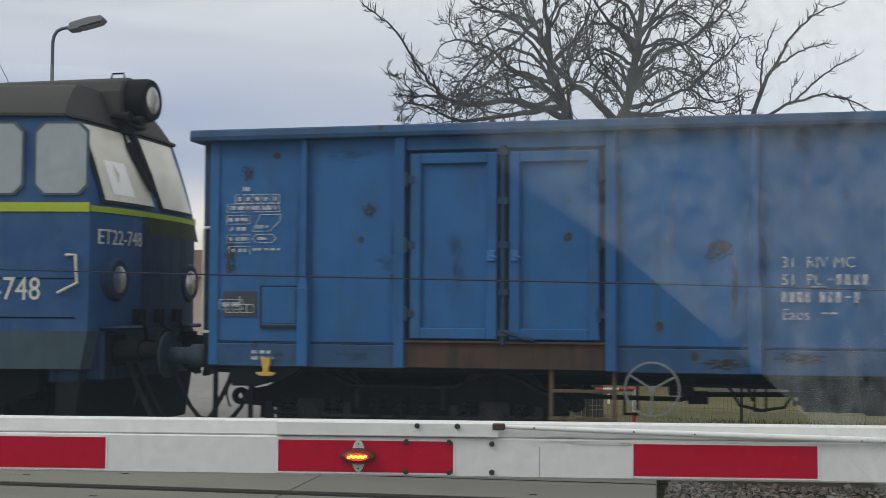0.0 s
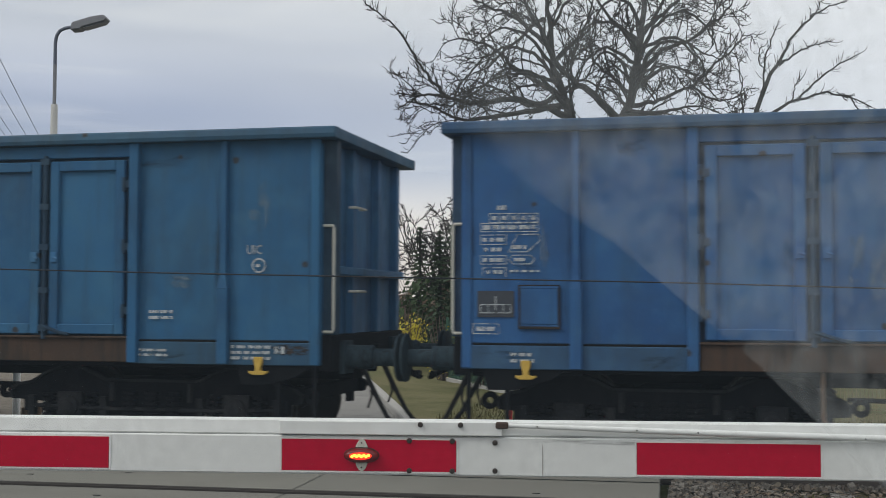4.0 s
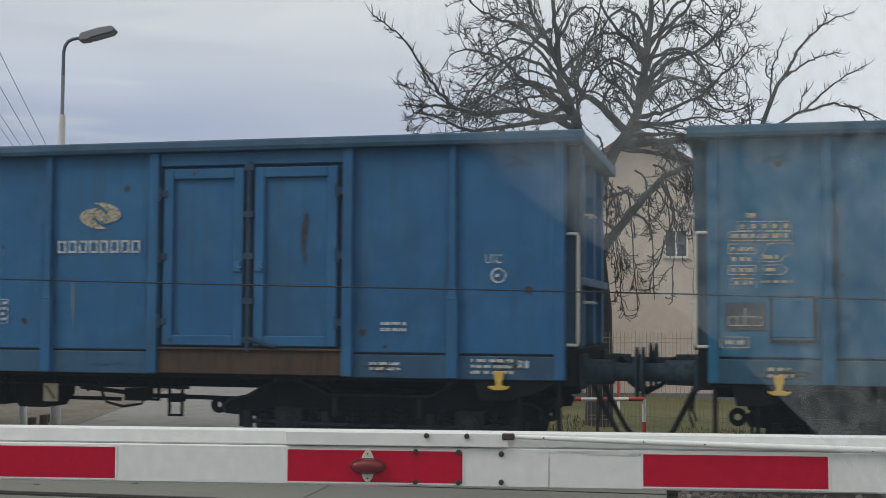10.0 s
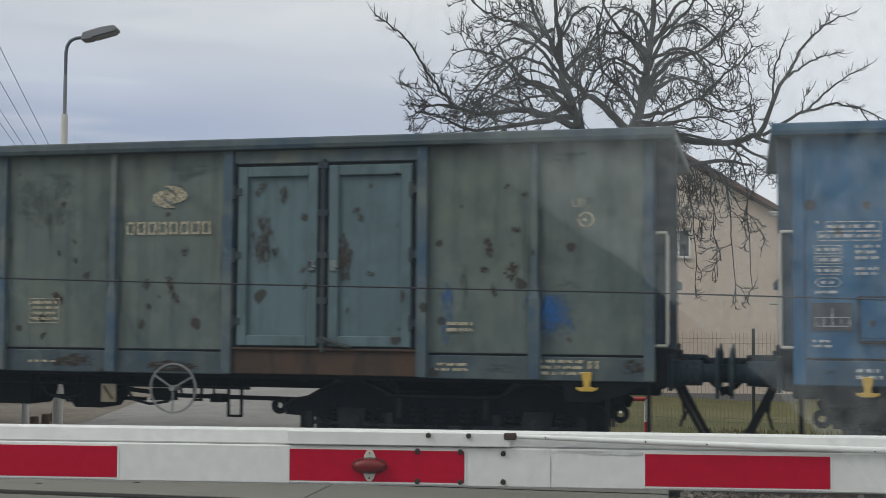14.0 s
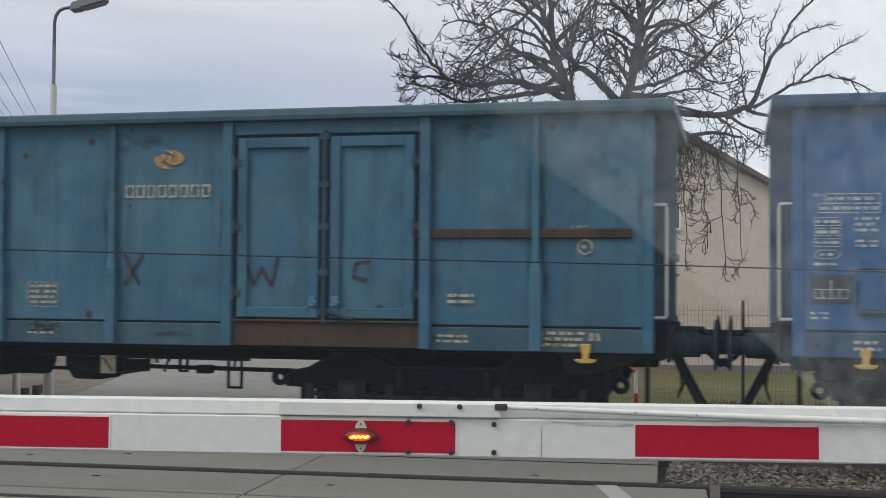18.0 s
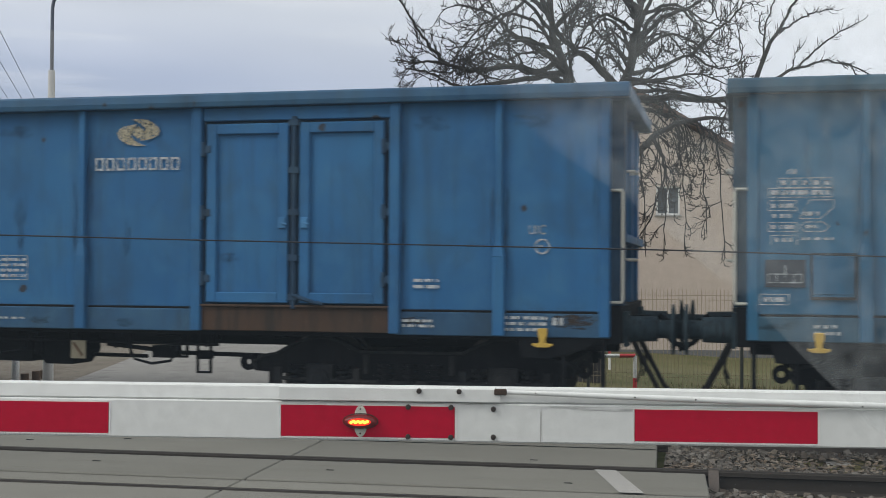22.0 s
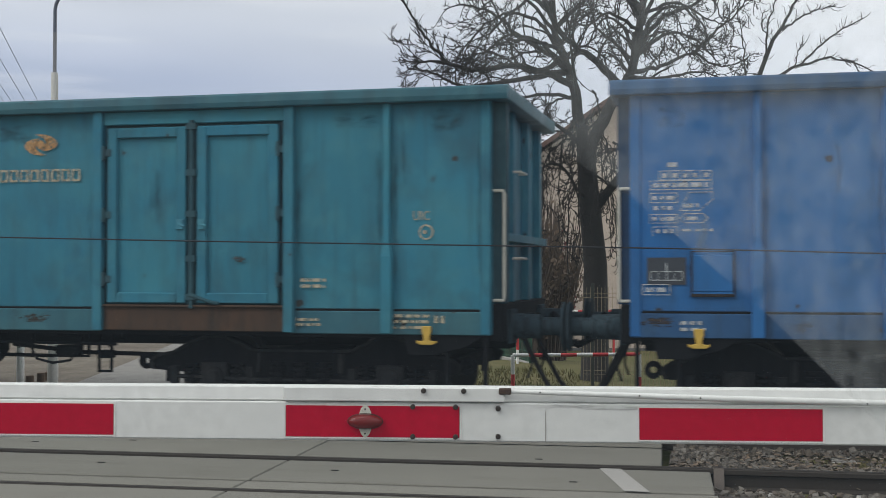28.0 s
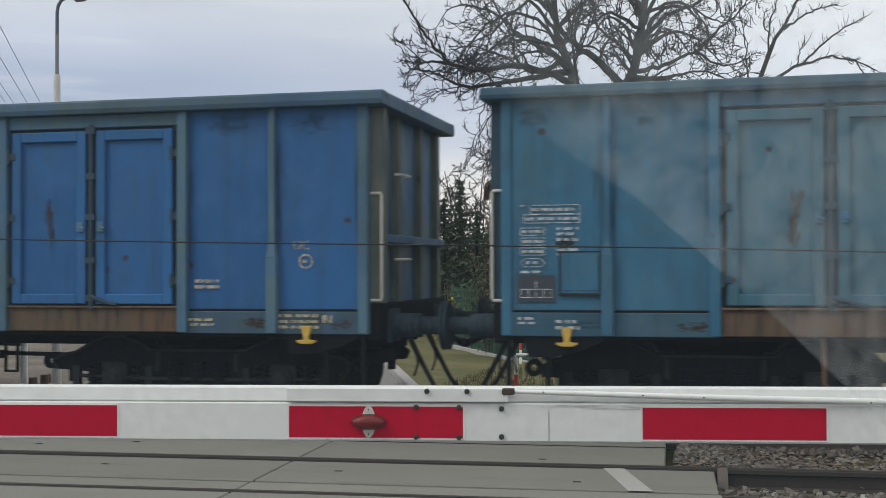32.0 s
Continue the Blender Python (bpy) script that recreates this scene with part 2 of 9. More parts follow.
MAT = {}
MAT["black_iron"] = simple("black_iron", (0.012, 0.013, 0.016), 0.75, 0.0, 0.5, 5)
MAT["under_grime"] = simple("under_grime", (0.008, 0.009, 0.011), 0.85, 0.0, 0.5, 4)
MAT["wheel_grey"] = simple("wheel_grey", (0.17, 0.18, 0.185), 0.6, 0.0, 0.3, 10)
MAT["hook_yellow"] = simple("hook_yellow", (0.50, 0.33, 0.06), 0.7, 0.0, 0.45, 14)
MAT["rail_dull"] = simple("rail_dull", (0.030, 0.025, 0.021), 0.85, 0.0, 0.4, 6)
MAT["groove_dirt"] = simple("groove_dirt", (0.022, 0.019, 0.016), 0.95, 0.0, 0.4, 8)
MAT["plate_pale"] = simple("plate_pale", (0.20, 0.18, 0.13), 0.8, 0.0, 0.4, 20)
MAT["white_paint"] = simple("white_paint", (0.52, 0.51, 0.45), 0.6, 0.0, 0.25, 12)
MAT["letter_white"] = worn("letter_white", (0.50, 0.54, 0.56), 0.72)
MAT["letter_cream"] = worn("letter_cream", (0.46, 0.42, 0.31), 0.75)
MAT["letter_orange"] = worn("letter_orange", (0.50, 0.30, 0.14), 0.8)
MAT["graffiti"] = worn("graffiti", (0.06, 0.045, 0.05), 0.8)
MAT["stencil_field"] = worn("stencil_field", (0.30, 0.33, 0.30), 0.55)
MAT["grime_smear"] = smear("grime_smear", (0.024, 0.027, 0.030), 0.62, 1.6, 2.6)
MAT["rust_smear"] = smear("rust_smear", (0.050, 0.037, 0.028), 0.8, 3.0, 9.0)
MAT["chalk_smear"] = smear("chalk_smear", (0.20, 0.25, 0.27), 0.40, 2.4, 5.0)
MAT["blue_smear"] = smear("blue_smear", (0.025, 0.105, 0.29), 0.75, 1.0, 5.0)
MAT["dark_plate"] = simple("dark_plate", (0.035, 0.042, 0.055), 0.6, 0.0, 0.3, 12)
MAT["red_plate"] = simple("red_plate", (0.20, 0.06, 0.055), 0.6, 0.0, 0.3, 12)
MAT["wheel_steel"] = simple("wheel_steel", (0.05, 0.045, 0.042), 0.5, 0.6, 0.4, 6)
MAT["rail_steel"] = simple("rail_steel", (0.10, 0.085, 0.075), 0.5, 0.7, 0.4, 3)
MAT["rail_head"] = simple("rail_head", (0.35, 0.34, 0.33), 0.25, 1.0, 0.2, 6)
MAT["boom_white"] = simple("boom_white", (0.66, 0.67, 0.655), 0.45, 0.0, 0.035, 3.5, 0.08)
MAT["boom_red"] = simple("boom_red", (0.42, 0.003, 0.026), 0.7, 0.0, 0.14, 4, 0.08)
MAT["galvanised"] = simple("galvanised", (0.42, 0.42, 0.40), 0.45, 0.7, 0.2, 20)
MAT["bolt_dark"] = simple("bolt_dark", (0.045, 0.035, 0.03), 0.6, 0.5, 0.4, 60)
MAT["wire_steel"] = simple("wire_steel", (0.010, 0.012, 0.017), 0.7, 0.0, 0.2, 10)
MAT["bark"] = simple("bark", (0.026, 0.024, 0.023), 0.9, 0.0, 0.4, 3, 0.6, 0.02)
MAT["twig"] = simple("twig", (0.020, 0.018, 0.018), 0.9, 0.0, 0.3, 6)
MAT["asphalt"] = simple("asphalt", (0.13, 0.13, 0.128), 0.9, 0.0, 0.18, 0.6, 0.4)
MAT["kerb"] = simple("kerb", (0.34, 0.33, 0.31), 0.85, 0.0, 0.2, 2)
MAT["grey_lamp"] = simple("grey_lamp", (0.20, 0.205, 0.22), 0.5, 0.3, 0.2, 8)
MAT["lamp_glass"] = simple("lamp_glass", (0.16, 0.165, 0.175), 0.3, 0.0, 0.15, 8)
MAT["lamp_arm"] = simple("lamp_arm", (0.10, 0.115, 0.15), 0.5, 0.3, 0.2, 8)
MAT["pole_concrete"] = simple("pole_concrete", (0.58, 0.57, 0.54), 0.85, 0.0, 0.15, 3)
MAT["plaster_beige"] = simple("plaster_beige", (0.51, 0.43, 0.37), 0.9, 0.0, 0.07, 0.35, 0.15)
MAT["plaster_pink"] = simple("plaster_pink", (0.56, 0.44, 0.41), 0.9, 0.0, 0.08, 0.35)
MAT["plaster_white"] = simple("plaster_white", (0.62, 0.59, 0.53), 0.9, 0.0, 0.08, 0.35)
MAT["roof_brown"] = simple("roof_brown", (0.12, 0.075, 0.065), 0.85, 0.0, 0.3, 1.2, 0.4)
MAT["roof_grey"] = simple("roof_grey", (0.15, 0.15, 0.15), 0.85, 0.0, 0.3, 1.2, 0.4)
MAT["maroon"] = simple("maroon", (0.17, 0.03, 0.04), 0.7, 0.0, 0.2, 3)
MAT["window_dark"] = simple("window_dark", (0.05, 0.06, 0.07), 0.1, 0.0, 0.3, 1.0, 0.0)
MAT["frame_white"] = simple("frame_white", (0.70, 0.70, 0.68), 0.5, 0.0, 0.08, 3)
MAT["fence_dark"] = simple("fence_dark", (0.04, 0.045, 0.04), 0.6, 0.3, 0.2, 8)
MAT["fence_green"] = simple("fence_green", (0.03, 0.085, 0.055), 0.6, 0.0, 0.2, 8)
MAT["fence_yellow"] = simple("fence_yellow", (0.24, 0.195, 0.125), 0.6, 0.0, 0.2, 8)
MAT["rail_red"] = simple("rail_red", (0.55, 0.045, 0.05), 0.5, 0.0, 0.12, 8)
MAT["rail_white"] = simple("rail_white", (0.80, 0.80, 0.78), 0.5, 0.0, 0.08, 8)
MAT["wood_post"] = simple("wood_post", (0.13, 0.085, 0.055), 0.9, 0.0, 0.35, 6)
MAT["conifer"] = simple("conifer", (0.030, 0.050, 0.024), 0.9, 0.0, 0.4, 1.5)
MAT["hedge_stem"] = simple("hedge_stem", (0.105, 0.082, 0.068), 0.9, 0.0, 0.5, 1.5)
MAT["hedge_brown"] = simple("hedge_brown", (0.15, 0.11, 0.08), 0.9, 0.0, 0.4, 1.5)
MAT["ivy_green"] = simple("ivy_green", (0.045, 0.075, 0.03), 0.9, 0.0, 0.4, 1.5)
MAT["yellow_bloom"] = simple("yellow_bloom", (0.55, 0.46, 0.05), 0.8, 0.0, 0.25, 2)
MAT["red_leaf"] = simple("red_leaf", (0.20, 0.05, 0.055), 0.8, 0.0, 0.3, 2)
MAT["sign_blue"] = simple("sign_blue", (0.03, 0.10, 0.32), 0.5, 0.0, 0.1, 6)
MAT["sign_yellow"] = simple("sign_yellow", (0.75, 0.55, 0.05), 0.5, 0.0, 0.1, 6)
MAT["black_rubber"] = simple("black_rubber", (0.02, 0.02, 0.021), 0.8, 0.0, 0.3, 10)
MAT["car_dark"] = simple("car_dark", (0.02, 0.022, 0.026), 0.6, 0.0, 0.2, 6)


def mottled(name, cols, s1, s2, rough=0.85, spec=0.15):
    """Old dirty steel in three tones."""
    m, t, b, co = material(name, rough, 0.0, spec)
    info = t.nodes.new("ShaderNodeObjectInfo")
    sh = t.nodes.new("ShaderNodeVectorMath")
    sh.operation = "MULTIPLY_ADD"
    t.links.new(info.outputs["Random"], sh.inputs[0])
    sh.inputs[1].default_value = (37.0, 13.0, 29.0)
    t.links.new(co, sh.inputs[2])
    v = sh.outputs[0]
    c = mixc(t, ramp(t, noise_fac(t, v, s1, 6, 0.65, 0.3), [(0.38, (0, 0, 0)), (0.62, (1, 1, 1))]), cols[0], cols[1])
    runs = noise_fac(t, mapping(t, v, (3, 1, 2), (6.0, 6.0, 0.8)), s1, 5, 0.65)
    c = mixc(t, ramp(t, runs, [(0.48, (0, 0, 0)), (0.66, (0.85,) * 3)]), c, cols[2])
    c = mixc(t, math_node(t, "MULTIPLY", noise_fac(t, v, s2, 4, 0.7), 0.35), c, tuple(x * 0.4 for x in cols[0]))
    t.links.new(c, b.inputs["Base Color"])
    bump(t, b, noise_fac(t, v, s2, 4, 0.7), 0.4, 0.006)
    return m


MAT["brown_rust"] = mottled("brown_rust", ((0.060, 0.043, 0.034), (0.085, 0.052, 0.036), (0.030, 0.030, 0.028)), 1.6, 24)
MAT["step_rust"] = mottled("step_rust", ((0.135, 0.080, 0.052), (0.105, 0.088, 0.060), (0.045, 0.036, 0.032)), 1.8, 24)
MAT["buffer_paint"] = mottled("buffer_paint", ((0.026, 0.045, 0.060), (0.042, 0.066, 0.080), (0.016, 0.018, 0.022)), 4.0, 40)
MAT["door_gap"] = mottled("door_gap", ((0.022, 0.024, 0.027), (0.045, 0.034, 0.028), (0.016, 0.017, 0.019)), 2.5, 24)
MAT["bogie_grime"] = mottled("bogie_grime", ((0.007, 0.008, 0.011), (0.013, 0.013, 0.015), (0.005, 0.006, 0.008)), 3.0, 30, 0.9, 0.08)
# lighter copy of the bogie grime: top light put into the colour
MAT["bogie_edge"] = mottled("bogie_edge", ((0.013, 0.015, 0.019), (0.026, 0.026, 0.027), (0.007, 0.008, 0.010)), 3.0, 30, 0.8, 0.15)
MAT["road_pale"] = mottled("road_pale", ((0.235, 0.228, 0.214), (0.27, 0.262, 0.246), (0.185, 0.18, 0.17)), 0.5, 30, 0.9)
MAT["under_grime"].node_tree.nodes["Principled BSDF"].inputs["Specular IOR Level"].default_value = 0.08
MAT["black_iron"].node_tree.nodes["Principled BSDF"].inputs["Specular IOR Level"].default_value = 0.12
MAT["boom_red"].node_tree.nodes["Principled BSDF"].inputs["Specular IOR Level"].default_value = 0.03


def ground_material(name, a, bcol, ccol, s1, s2, bump_d=0.03):
    m, t, b, co = material(name, 0.95, 0.0, 0.15)
    c = mixc(t, ramp(t, noise_fac(t, co, s1, 6), [(0.38, (0, 0, 0)), (0.62, (1, 1, 1))]), a, bcol)
    c = mixc(t, ramp(t, noise_fac(t, co, s2, 4), [(0.45, (0, 0, 0)), (0.75, (0.8,) * 3)]), c, ccol)
    t.links.new(c, b.inputs["Base Color"])
    bump(t, b, noise_fac(t, co, s2, 5), 0.6, bump_d)
    return m


MAT["grass"] = ground_material("grass", (0.068, 0.076, 0.024), (0.120, 0.108, 0.048), (0.160, 0.136, 0.072), 0.5, 9.0)
MAT["soil"] = ground_material("soil", (0.13, 0.11, 0.09), (0.19, 0.17, 0.14), (0.08, 0.07, 0.055), 0.8, 11.0)


def concrete_panel():
    m, t, b, co = material("crossing_concrete", 0.9, 0.0, 0.2)
    info = t.nodes.new("ShaderNodeObjectInfo")
    g = t.nodes.new("ShaderNodeNewGeometry")
    p = g.outputs["Position"]
    c = mixc(t, noise_fac(t, p, 0.9, 6), (0.160, 0.156, 0.134), (0.212, 0.206, 0.180))
    c = mixc(t, ramp(t, noise_fac(t, mapping(t, p, (0, 0, 0), (0.5, 2.0, 1)), 2.4, 6, 0.7), [(0.5, (0, 0, 0)), (0.74, (0.6,) * 3)]), c, (0.125, 0.116, 0.098))
    c = mixc(t, ramp(t, noise_fac(t, p, 70, 3, 0.8), [(0.4, (0, 0, 0)), (0.8, (0.5,) * 3)]), c, (0.27, 0.262, 0.238))
    c = mixc(t, 0.6, c, mixc(t, info.outputs["Random"], (0.85,) * 3, (1.15,) * 3), "MULTIPLY")
    t.links.new(c, b.inputs["Base Color"])
    bump(t, b, noise_fac(t, p, 60, 4, 0.8), 0.35, 0.004)
    return m


MAT["concrete"] = concrete_panel()


def stone_material(name, cols):
    m, t, b, co = material(name, 0.9, 0.0, 0.2)
    g = t.nodes.new("ShaderNodeNewGeometry")
    c = ramp(t, g.outputs["Random Per Island"], [(i / (len(cols) - 1), k) for i, k in enumerate(cols)])
    c = mixc(t, noise_fac(t, co, 40, 3), c, (0.10, 0.09, 0.08), "MIX")
    t.links.new(c, b.inputs["Base Color"])
    return m


MAT["ballast"] = stone_material("ballast", [(0.075, 0.07, 0.062), (0.16, 0.147, 0.13), (0.25, 0.235, 0.21), (0.11, 0.082, 0.066), (0.19, 0.16, 0.12)])
MAT["dry_leaf"] = stone_material("dry_leaf", [(0.17, 0.11, 0.07), (0.30, 0.22, 0.15), (0.11, 0.075, 0.05), (0.36, 0.31, 0.24), (0.20, 0.13, 0.08)])


def glow(name, col, strength):
    m, t, b, co = material(name, 0.3)
    b.inputs["Base Color"].default_value = (*col, 1)
    b.inputs["Emission Color"].default_value = (*col, 1)
    b.inputs["Emission Strength"].default_value = strength
    return m


MAT["red_lens"] = simple("red_lens", (0.15, 0.010, 0.010), 0.15, 0.0, 0.25, 60, 0.3)
MAT["led_red"] = glow("led_red", (1.0, 0.03, 0.01), 0.75)
MAT["led_amber"] = glow("led_amber", (1.0, 0.40, 0.04), 3.6)

# ---------------------------------------------------------------- mesh building


class Build:
    """Collects vertices and faces of one mesh."""

    def __init__(self):
        self.v, self.f = [], []

    def add(self, vs, fs):
        o = len(self.v)
        self.v += [tuple(p) for p in vs]
        self.f += [tuple(i + o for i in q) for q in fs]
        return self

    def box(self, x0, x1, y0, y1, z0, z1):
        return self.add([(x, y, z) for z in (z0, z1) for y in (y0, y1) for x in (x0, x1)],
                        [(0, 2, 3, 1), (4, 5, 7, 6), (0, 1, 5, 4), (2, 6, 7, 3), (0, 4, 6, 2), (1, 3, 7, 5)])

    def prism(self, poly, axis, a, b):
        """A polygon (two coordinates) swept along the third axis from a to b."""
        n = len(poly)

        def put(p, q, w):
            return {"x": (w, p, q), "y": (p, w, q), "z": (p, q, w)}[axis]
        vs = [put(p, q, a) for p, q in poly] + [put(p, q, b) for p, q in poly]
        fs = [tuple(range(n - 1, -1, -1)), tuple(range(n, 2 * n))] + [(i, (i + 1) % n, n + (i + 1) % n, n + i) for i in range(n)]
        return self.add(vs, fs)

    def tube(self, path, radii, n=8, caps=True):
        path = [Vector(p) for p in path]
        if not hasattr(radii, "__len__"):
            radii = [radii] * len(path)
        vs, fs = [], []
        prev = None
        for i, p in enumerate(path):
            d = (path[min(i + 1, len(path) - 1)] - path[max(i - 1, 0)])
            d = d.normalized() if d.length > 1e-9 else Vector((0, 0, 1))
            if prev is None:
                prev = Vector((0, 0, 1)) if abs(d.z) < 0.9 else Vector((1, 0, 0))
            u = prev - d * prev.dot(d)
            if u.length < 1e-5:
                u = d.orthogonal()
            u.normalize()
            prev = u
            w = d.cross(u)
            vs += [p + (u * math.cos(6.2832 * k / n) + w * math.sin(6.2832 * k / n)) * radii[i] for k in range(n)]
        for i in range(len(path) - 1):
            fs += [(i * n + k, i * n + (k + 1) % n, (i + 1) * n + (k + 1) % n, (i + 1) * n + k) for k in range(n)]
        if caps:
            fs += [tuple(range(n - 1, -1, -1)), tuple(range((len(path) - 1) * n, len(path) * n))]
        return self.add(vs, fs)

    def ring(self, c, axis, r0, r1, w, n=28):
        """A flat-sided ring (a wheel's rim or a collar) round an axis."""
        a = [(math.cos(6.2832 * k / n), math.sin(6.2832 * k / n)) for k in range(n)]
        vs = []
        for r, h in ((r1, -w / 2), (r1, w / 2), (r0, w / 2), (r0, -w / 2)):
            for p, q in a:
                vs.append({"x": (c[0] + h, c[1] + p * r, c[2] + q * r), "y": (c[0] + p * r, c[1] + h, c[2] + q * r), "z": (c[0] + p * r, c[1] + q * r, c[2] + h)}[axis])
        fs = [(s * n + k, s * n + (k + 1) % n, ((s + 1) % 4) * n + (k + 1) % n, ((s + 1) % 4) * n + k) for s in range(4) for k in range(n)]
        return self.add(vs, fs)

    def ribbon(self, pts, width, y):
        """A flat painted stroke in the xz plane, 4 mm thick, at depth y."""
        for (x0, z0), (x1, z1) in zip(pts, pts[1:]):
            d = Vector((x1 - x0, z1 - z0))
            if d.length < 1e-6:
                continue
            e = d.normalized() * width * 0.3
            n = Vector((-d.y, d.x)).normalized() * width / 2
            q = [(x0 - e.x + n.x, z0 - e.y + n.y), (x0 - e.x - n.x, z0 - e.y - n.y), (x1 + e.x - n.x, z1 + e.y - n.y), (x1 + e.x + n.x, z1 + e.y + n.y)]
            self.prism(q, "y", y, y + 0.004)
        return self

    def mesh(self, name, mats, bevel=0.0, smooth=False):
        me = bpy.data.meshes.new(name)
        me.from_pydata(self.v, [], self.f)
        bm = bmesh.new()
        bm.from_mesh(me)
        bmesh.ops.recalc_face_normals(bm, faces=bm.faces)
        if bevel:
            edges = [e for e in bm.edges if len(e.link_faces) == 2 and e.calc_face_angle(0) > 0.6]
            bmesh.ops.bevel(bm, geom=edges, offset=bevel, segments=1, affect="EDGES", clamp_overlap=True)
        if smooth:
            for f in bm.faces:
                f.smooth = True
        bm.to_mesh(me)
        bm.free()
        for m in (mats if isinstance(mats, (list, tuple)) else [mats]):
            me.materials.append(MAT[m] if isinstance(m, str) else m)
        if smooth:
            me.set_sharp_from_angle(angle=radians(40))
        return me


def part(name, me, parent, label="", m=None, mat=None):
    """Links a mesh as one part under a thing or under a part."""
    ob = new(name, me)
    ob.parent = parent
    if m is not None:
        ob.matrix_basis = m
    if mat is not None:
        ob.material_slots[0].link = "OBJECT"
        ob.material_slots[0].material = mat
    if label:
        ob["label"] = label
    return ob


def thing(name, label, category, group="", kind="", m=None):
    ob = new(name)
    ob.empty_display_size = 0.2
    if m is not None:
        ob.matrix_basis = m
    return tagged(ob, label, category, group, kind)


def solid(name, me, label, category, group="", kind="", m=None):
    ob = new(name, me)
    if m is not None:
        ob.matrix_basis = m
    return tagged(ob, label, category, group, kind)


TEXTS = {}


def text_mesh(body, size, mat):
    """Letters as a thin mesh standing in the xz plane, lower left at the origin, facing -y."""
    key = (body, size, mat)
    if key not in TEXTS:
        cu = bpy.data.curves.new("lettering", "FONT")
        cu.body, cu.size, cu.extrude, cu.resolution_u = body, size, 0.002, 2
        ob = new("lettering", cu)
        dg = bpy.context.evaluated_depsgraph_get()
        me = bpy.data.meshes.new_from_object(ob.evaluated_get(dg))
        bpy.data.objects.remove(ob)
        me.transform(pose(0, 0, 0, 90, 0, 0))
        me.materials.clear()
        me.materials.append(MAT[mat])
        me.name = "lettering"
        TEXTS[key] = me
    return TEXTS[key]

# ---------------------------------------------------------------- ground, road, tracks
YT, YN = 12.52, 8.78          # centre lines of the train's track and of the near track
GAUGE = 0.7525                # half distance between rail centres
FW, RT = Vector((-0.2366, 0.9716, 0)), Vector((0.9716, 0.2366, 0))   # ahead of the car and to its right


def spot(side, ahead, z=0.0):
    """A place by its slope to the right of the car's axis and its distance ahead."""
    p = (FW + RT * side) * ahead
    return Vector((p.x, p.y, z))


def sstep(v):
    v = min(1.0, max(0.0, v))
    return v * v * (3 - 2 * v)


def land(x, y):
    """Height of the land: level at the line, falling away behind the road."""
    z = -0.16 - 0.2 * sstep((y - 14.3) / 2.5) * sstep((x + 3.2) / 1.5)
    if y > 19:
        z -= 1.65 * sstep((y - 19) / 31) * sstep((x / y + 0.30) / 0.12)
    if y > 25:
        z -= 2.1 * sstep((y - 25) / 55) * sstep((-x / y - 0.20) / 0.16)
    return z


def grid_sheet(xs, ys, zf):
    b = Build()
    nx = len(xs)
    b.v = [(x, y, zf(x, y)) for y in ys for x in xs]
    b.f = [(j * nx + i, j * nx + i + 1, (j + 1) * nx + i + 1, (j + 1) * nx + i) for j in range(len(ys) - 1) for i in range(nx - 1)]
    return b


xs = [-3000, -1200, -500, -300, -200] + [-140 + 4 * i for i in range(56)] + [110, 160, 300, 600, 1400, 3000]
ys = [-900, -300, -100, -40, -15, 0, 5, 10, 14] + [14.3 + 0.4 * i for i in range(9)] + [18 + 2 * i for i in range(12)] + [44 + 5 * i for i in range(16)] + [130, 180, 300, 700, 1500, 3000]
solid("ground", grid_sheet(xs, ys, land).mesh("ground", "grass", smooth=True), "rough winter grass and bare soil beside the line", "ground", kind="structure")

# the road: approach with the car, the crossing, and on beyond the line
b = Build()
path = [(-2.2 + 0.164 * 14, -14), (-2.5, 3.0), (-2.9, 6.5)]
for (x0, y0), (x1, y1) in zip(path, path[1:]):
    b.add([(x0 - 4.2, y0, -0.02), (x0 + 4.3, y0, -0.02), (x1 + (4.3 if y1 < 4 else 3.2), y1, -0.012), (x1 - 4.6, y1, -0.012)], [(0, 1, 2, 3)])
solid("road_approach", b.mesh("road_approach", "asphalt"), "worn grey asphalt road before the crossing", "road", kind="structure")
b = Build()
rows = []
for i in range(30):
    d = 14.1 + 3.0 * i
    k = (d - 14.1)
    xl, xr = -8.35 - 0.30 * k - 0.0016 * k * k, -3.75 - 0.365 * k - 0.0008 * k * k
    rows.append((xl, xr, d))
b.v = [p for xl, xr, d in rows for p in ((xl, d, land(xl, d) + 0.17), (xr, d, land(xr, d) + 0.17))]
b.f = [(2 * i, 2 * i + 1, 2 * i + 3, 2 * i + 2) for i in range(len(rows) - 1)]
solid("road_beyond", b.mesh("road_beyond", "road_pale"), "pale grey asphalt road leading away past the line", "road", kind="structure")
b = Build()
for (xl, xr, d), (xl2, xr2, d2) in list(zip(rows, rows[1:]))[:12]:
    z, z2 = land(xr, d) + 0.17, land(xr2, d2) + 0.17
    b.add([(xr + o, d, z + h) for o, h in ((0, -0.2), (0.15, -0.2), (0.15, 0.09), (0, 0.09))] + [(xr2 + o, d2, z2 + h) for o, h in ((0, -0.2), (0.15, -0.2), (0.15, 0.09), (0, 0.09))],
          [(0, 1, 5, 4), (1, 2, 6, 5), (2, 3, 7, 6), (3, 0, 4, 7), (0, 3, 2, 1), (4, 5, 6, 7)])
solid("kerb", b.mesh("kerb", "kerb", 0.015), "pale concrete kerb along the road", "kerb", kind="structure")
b = Build()
verge = rows[:12]
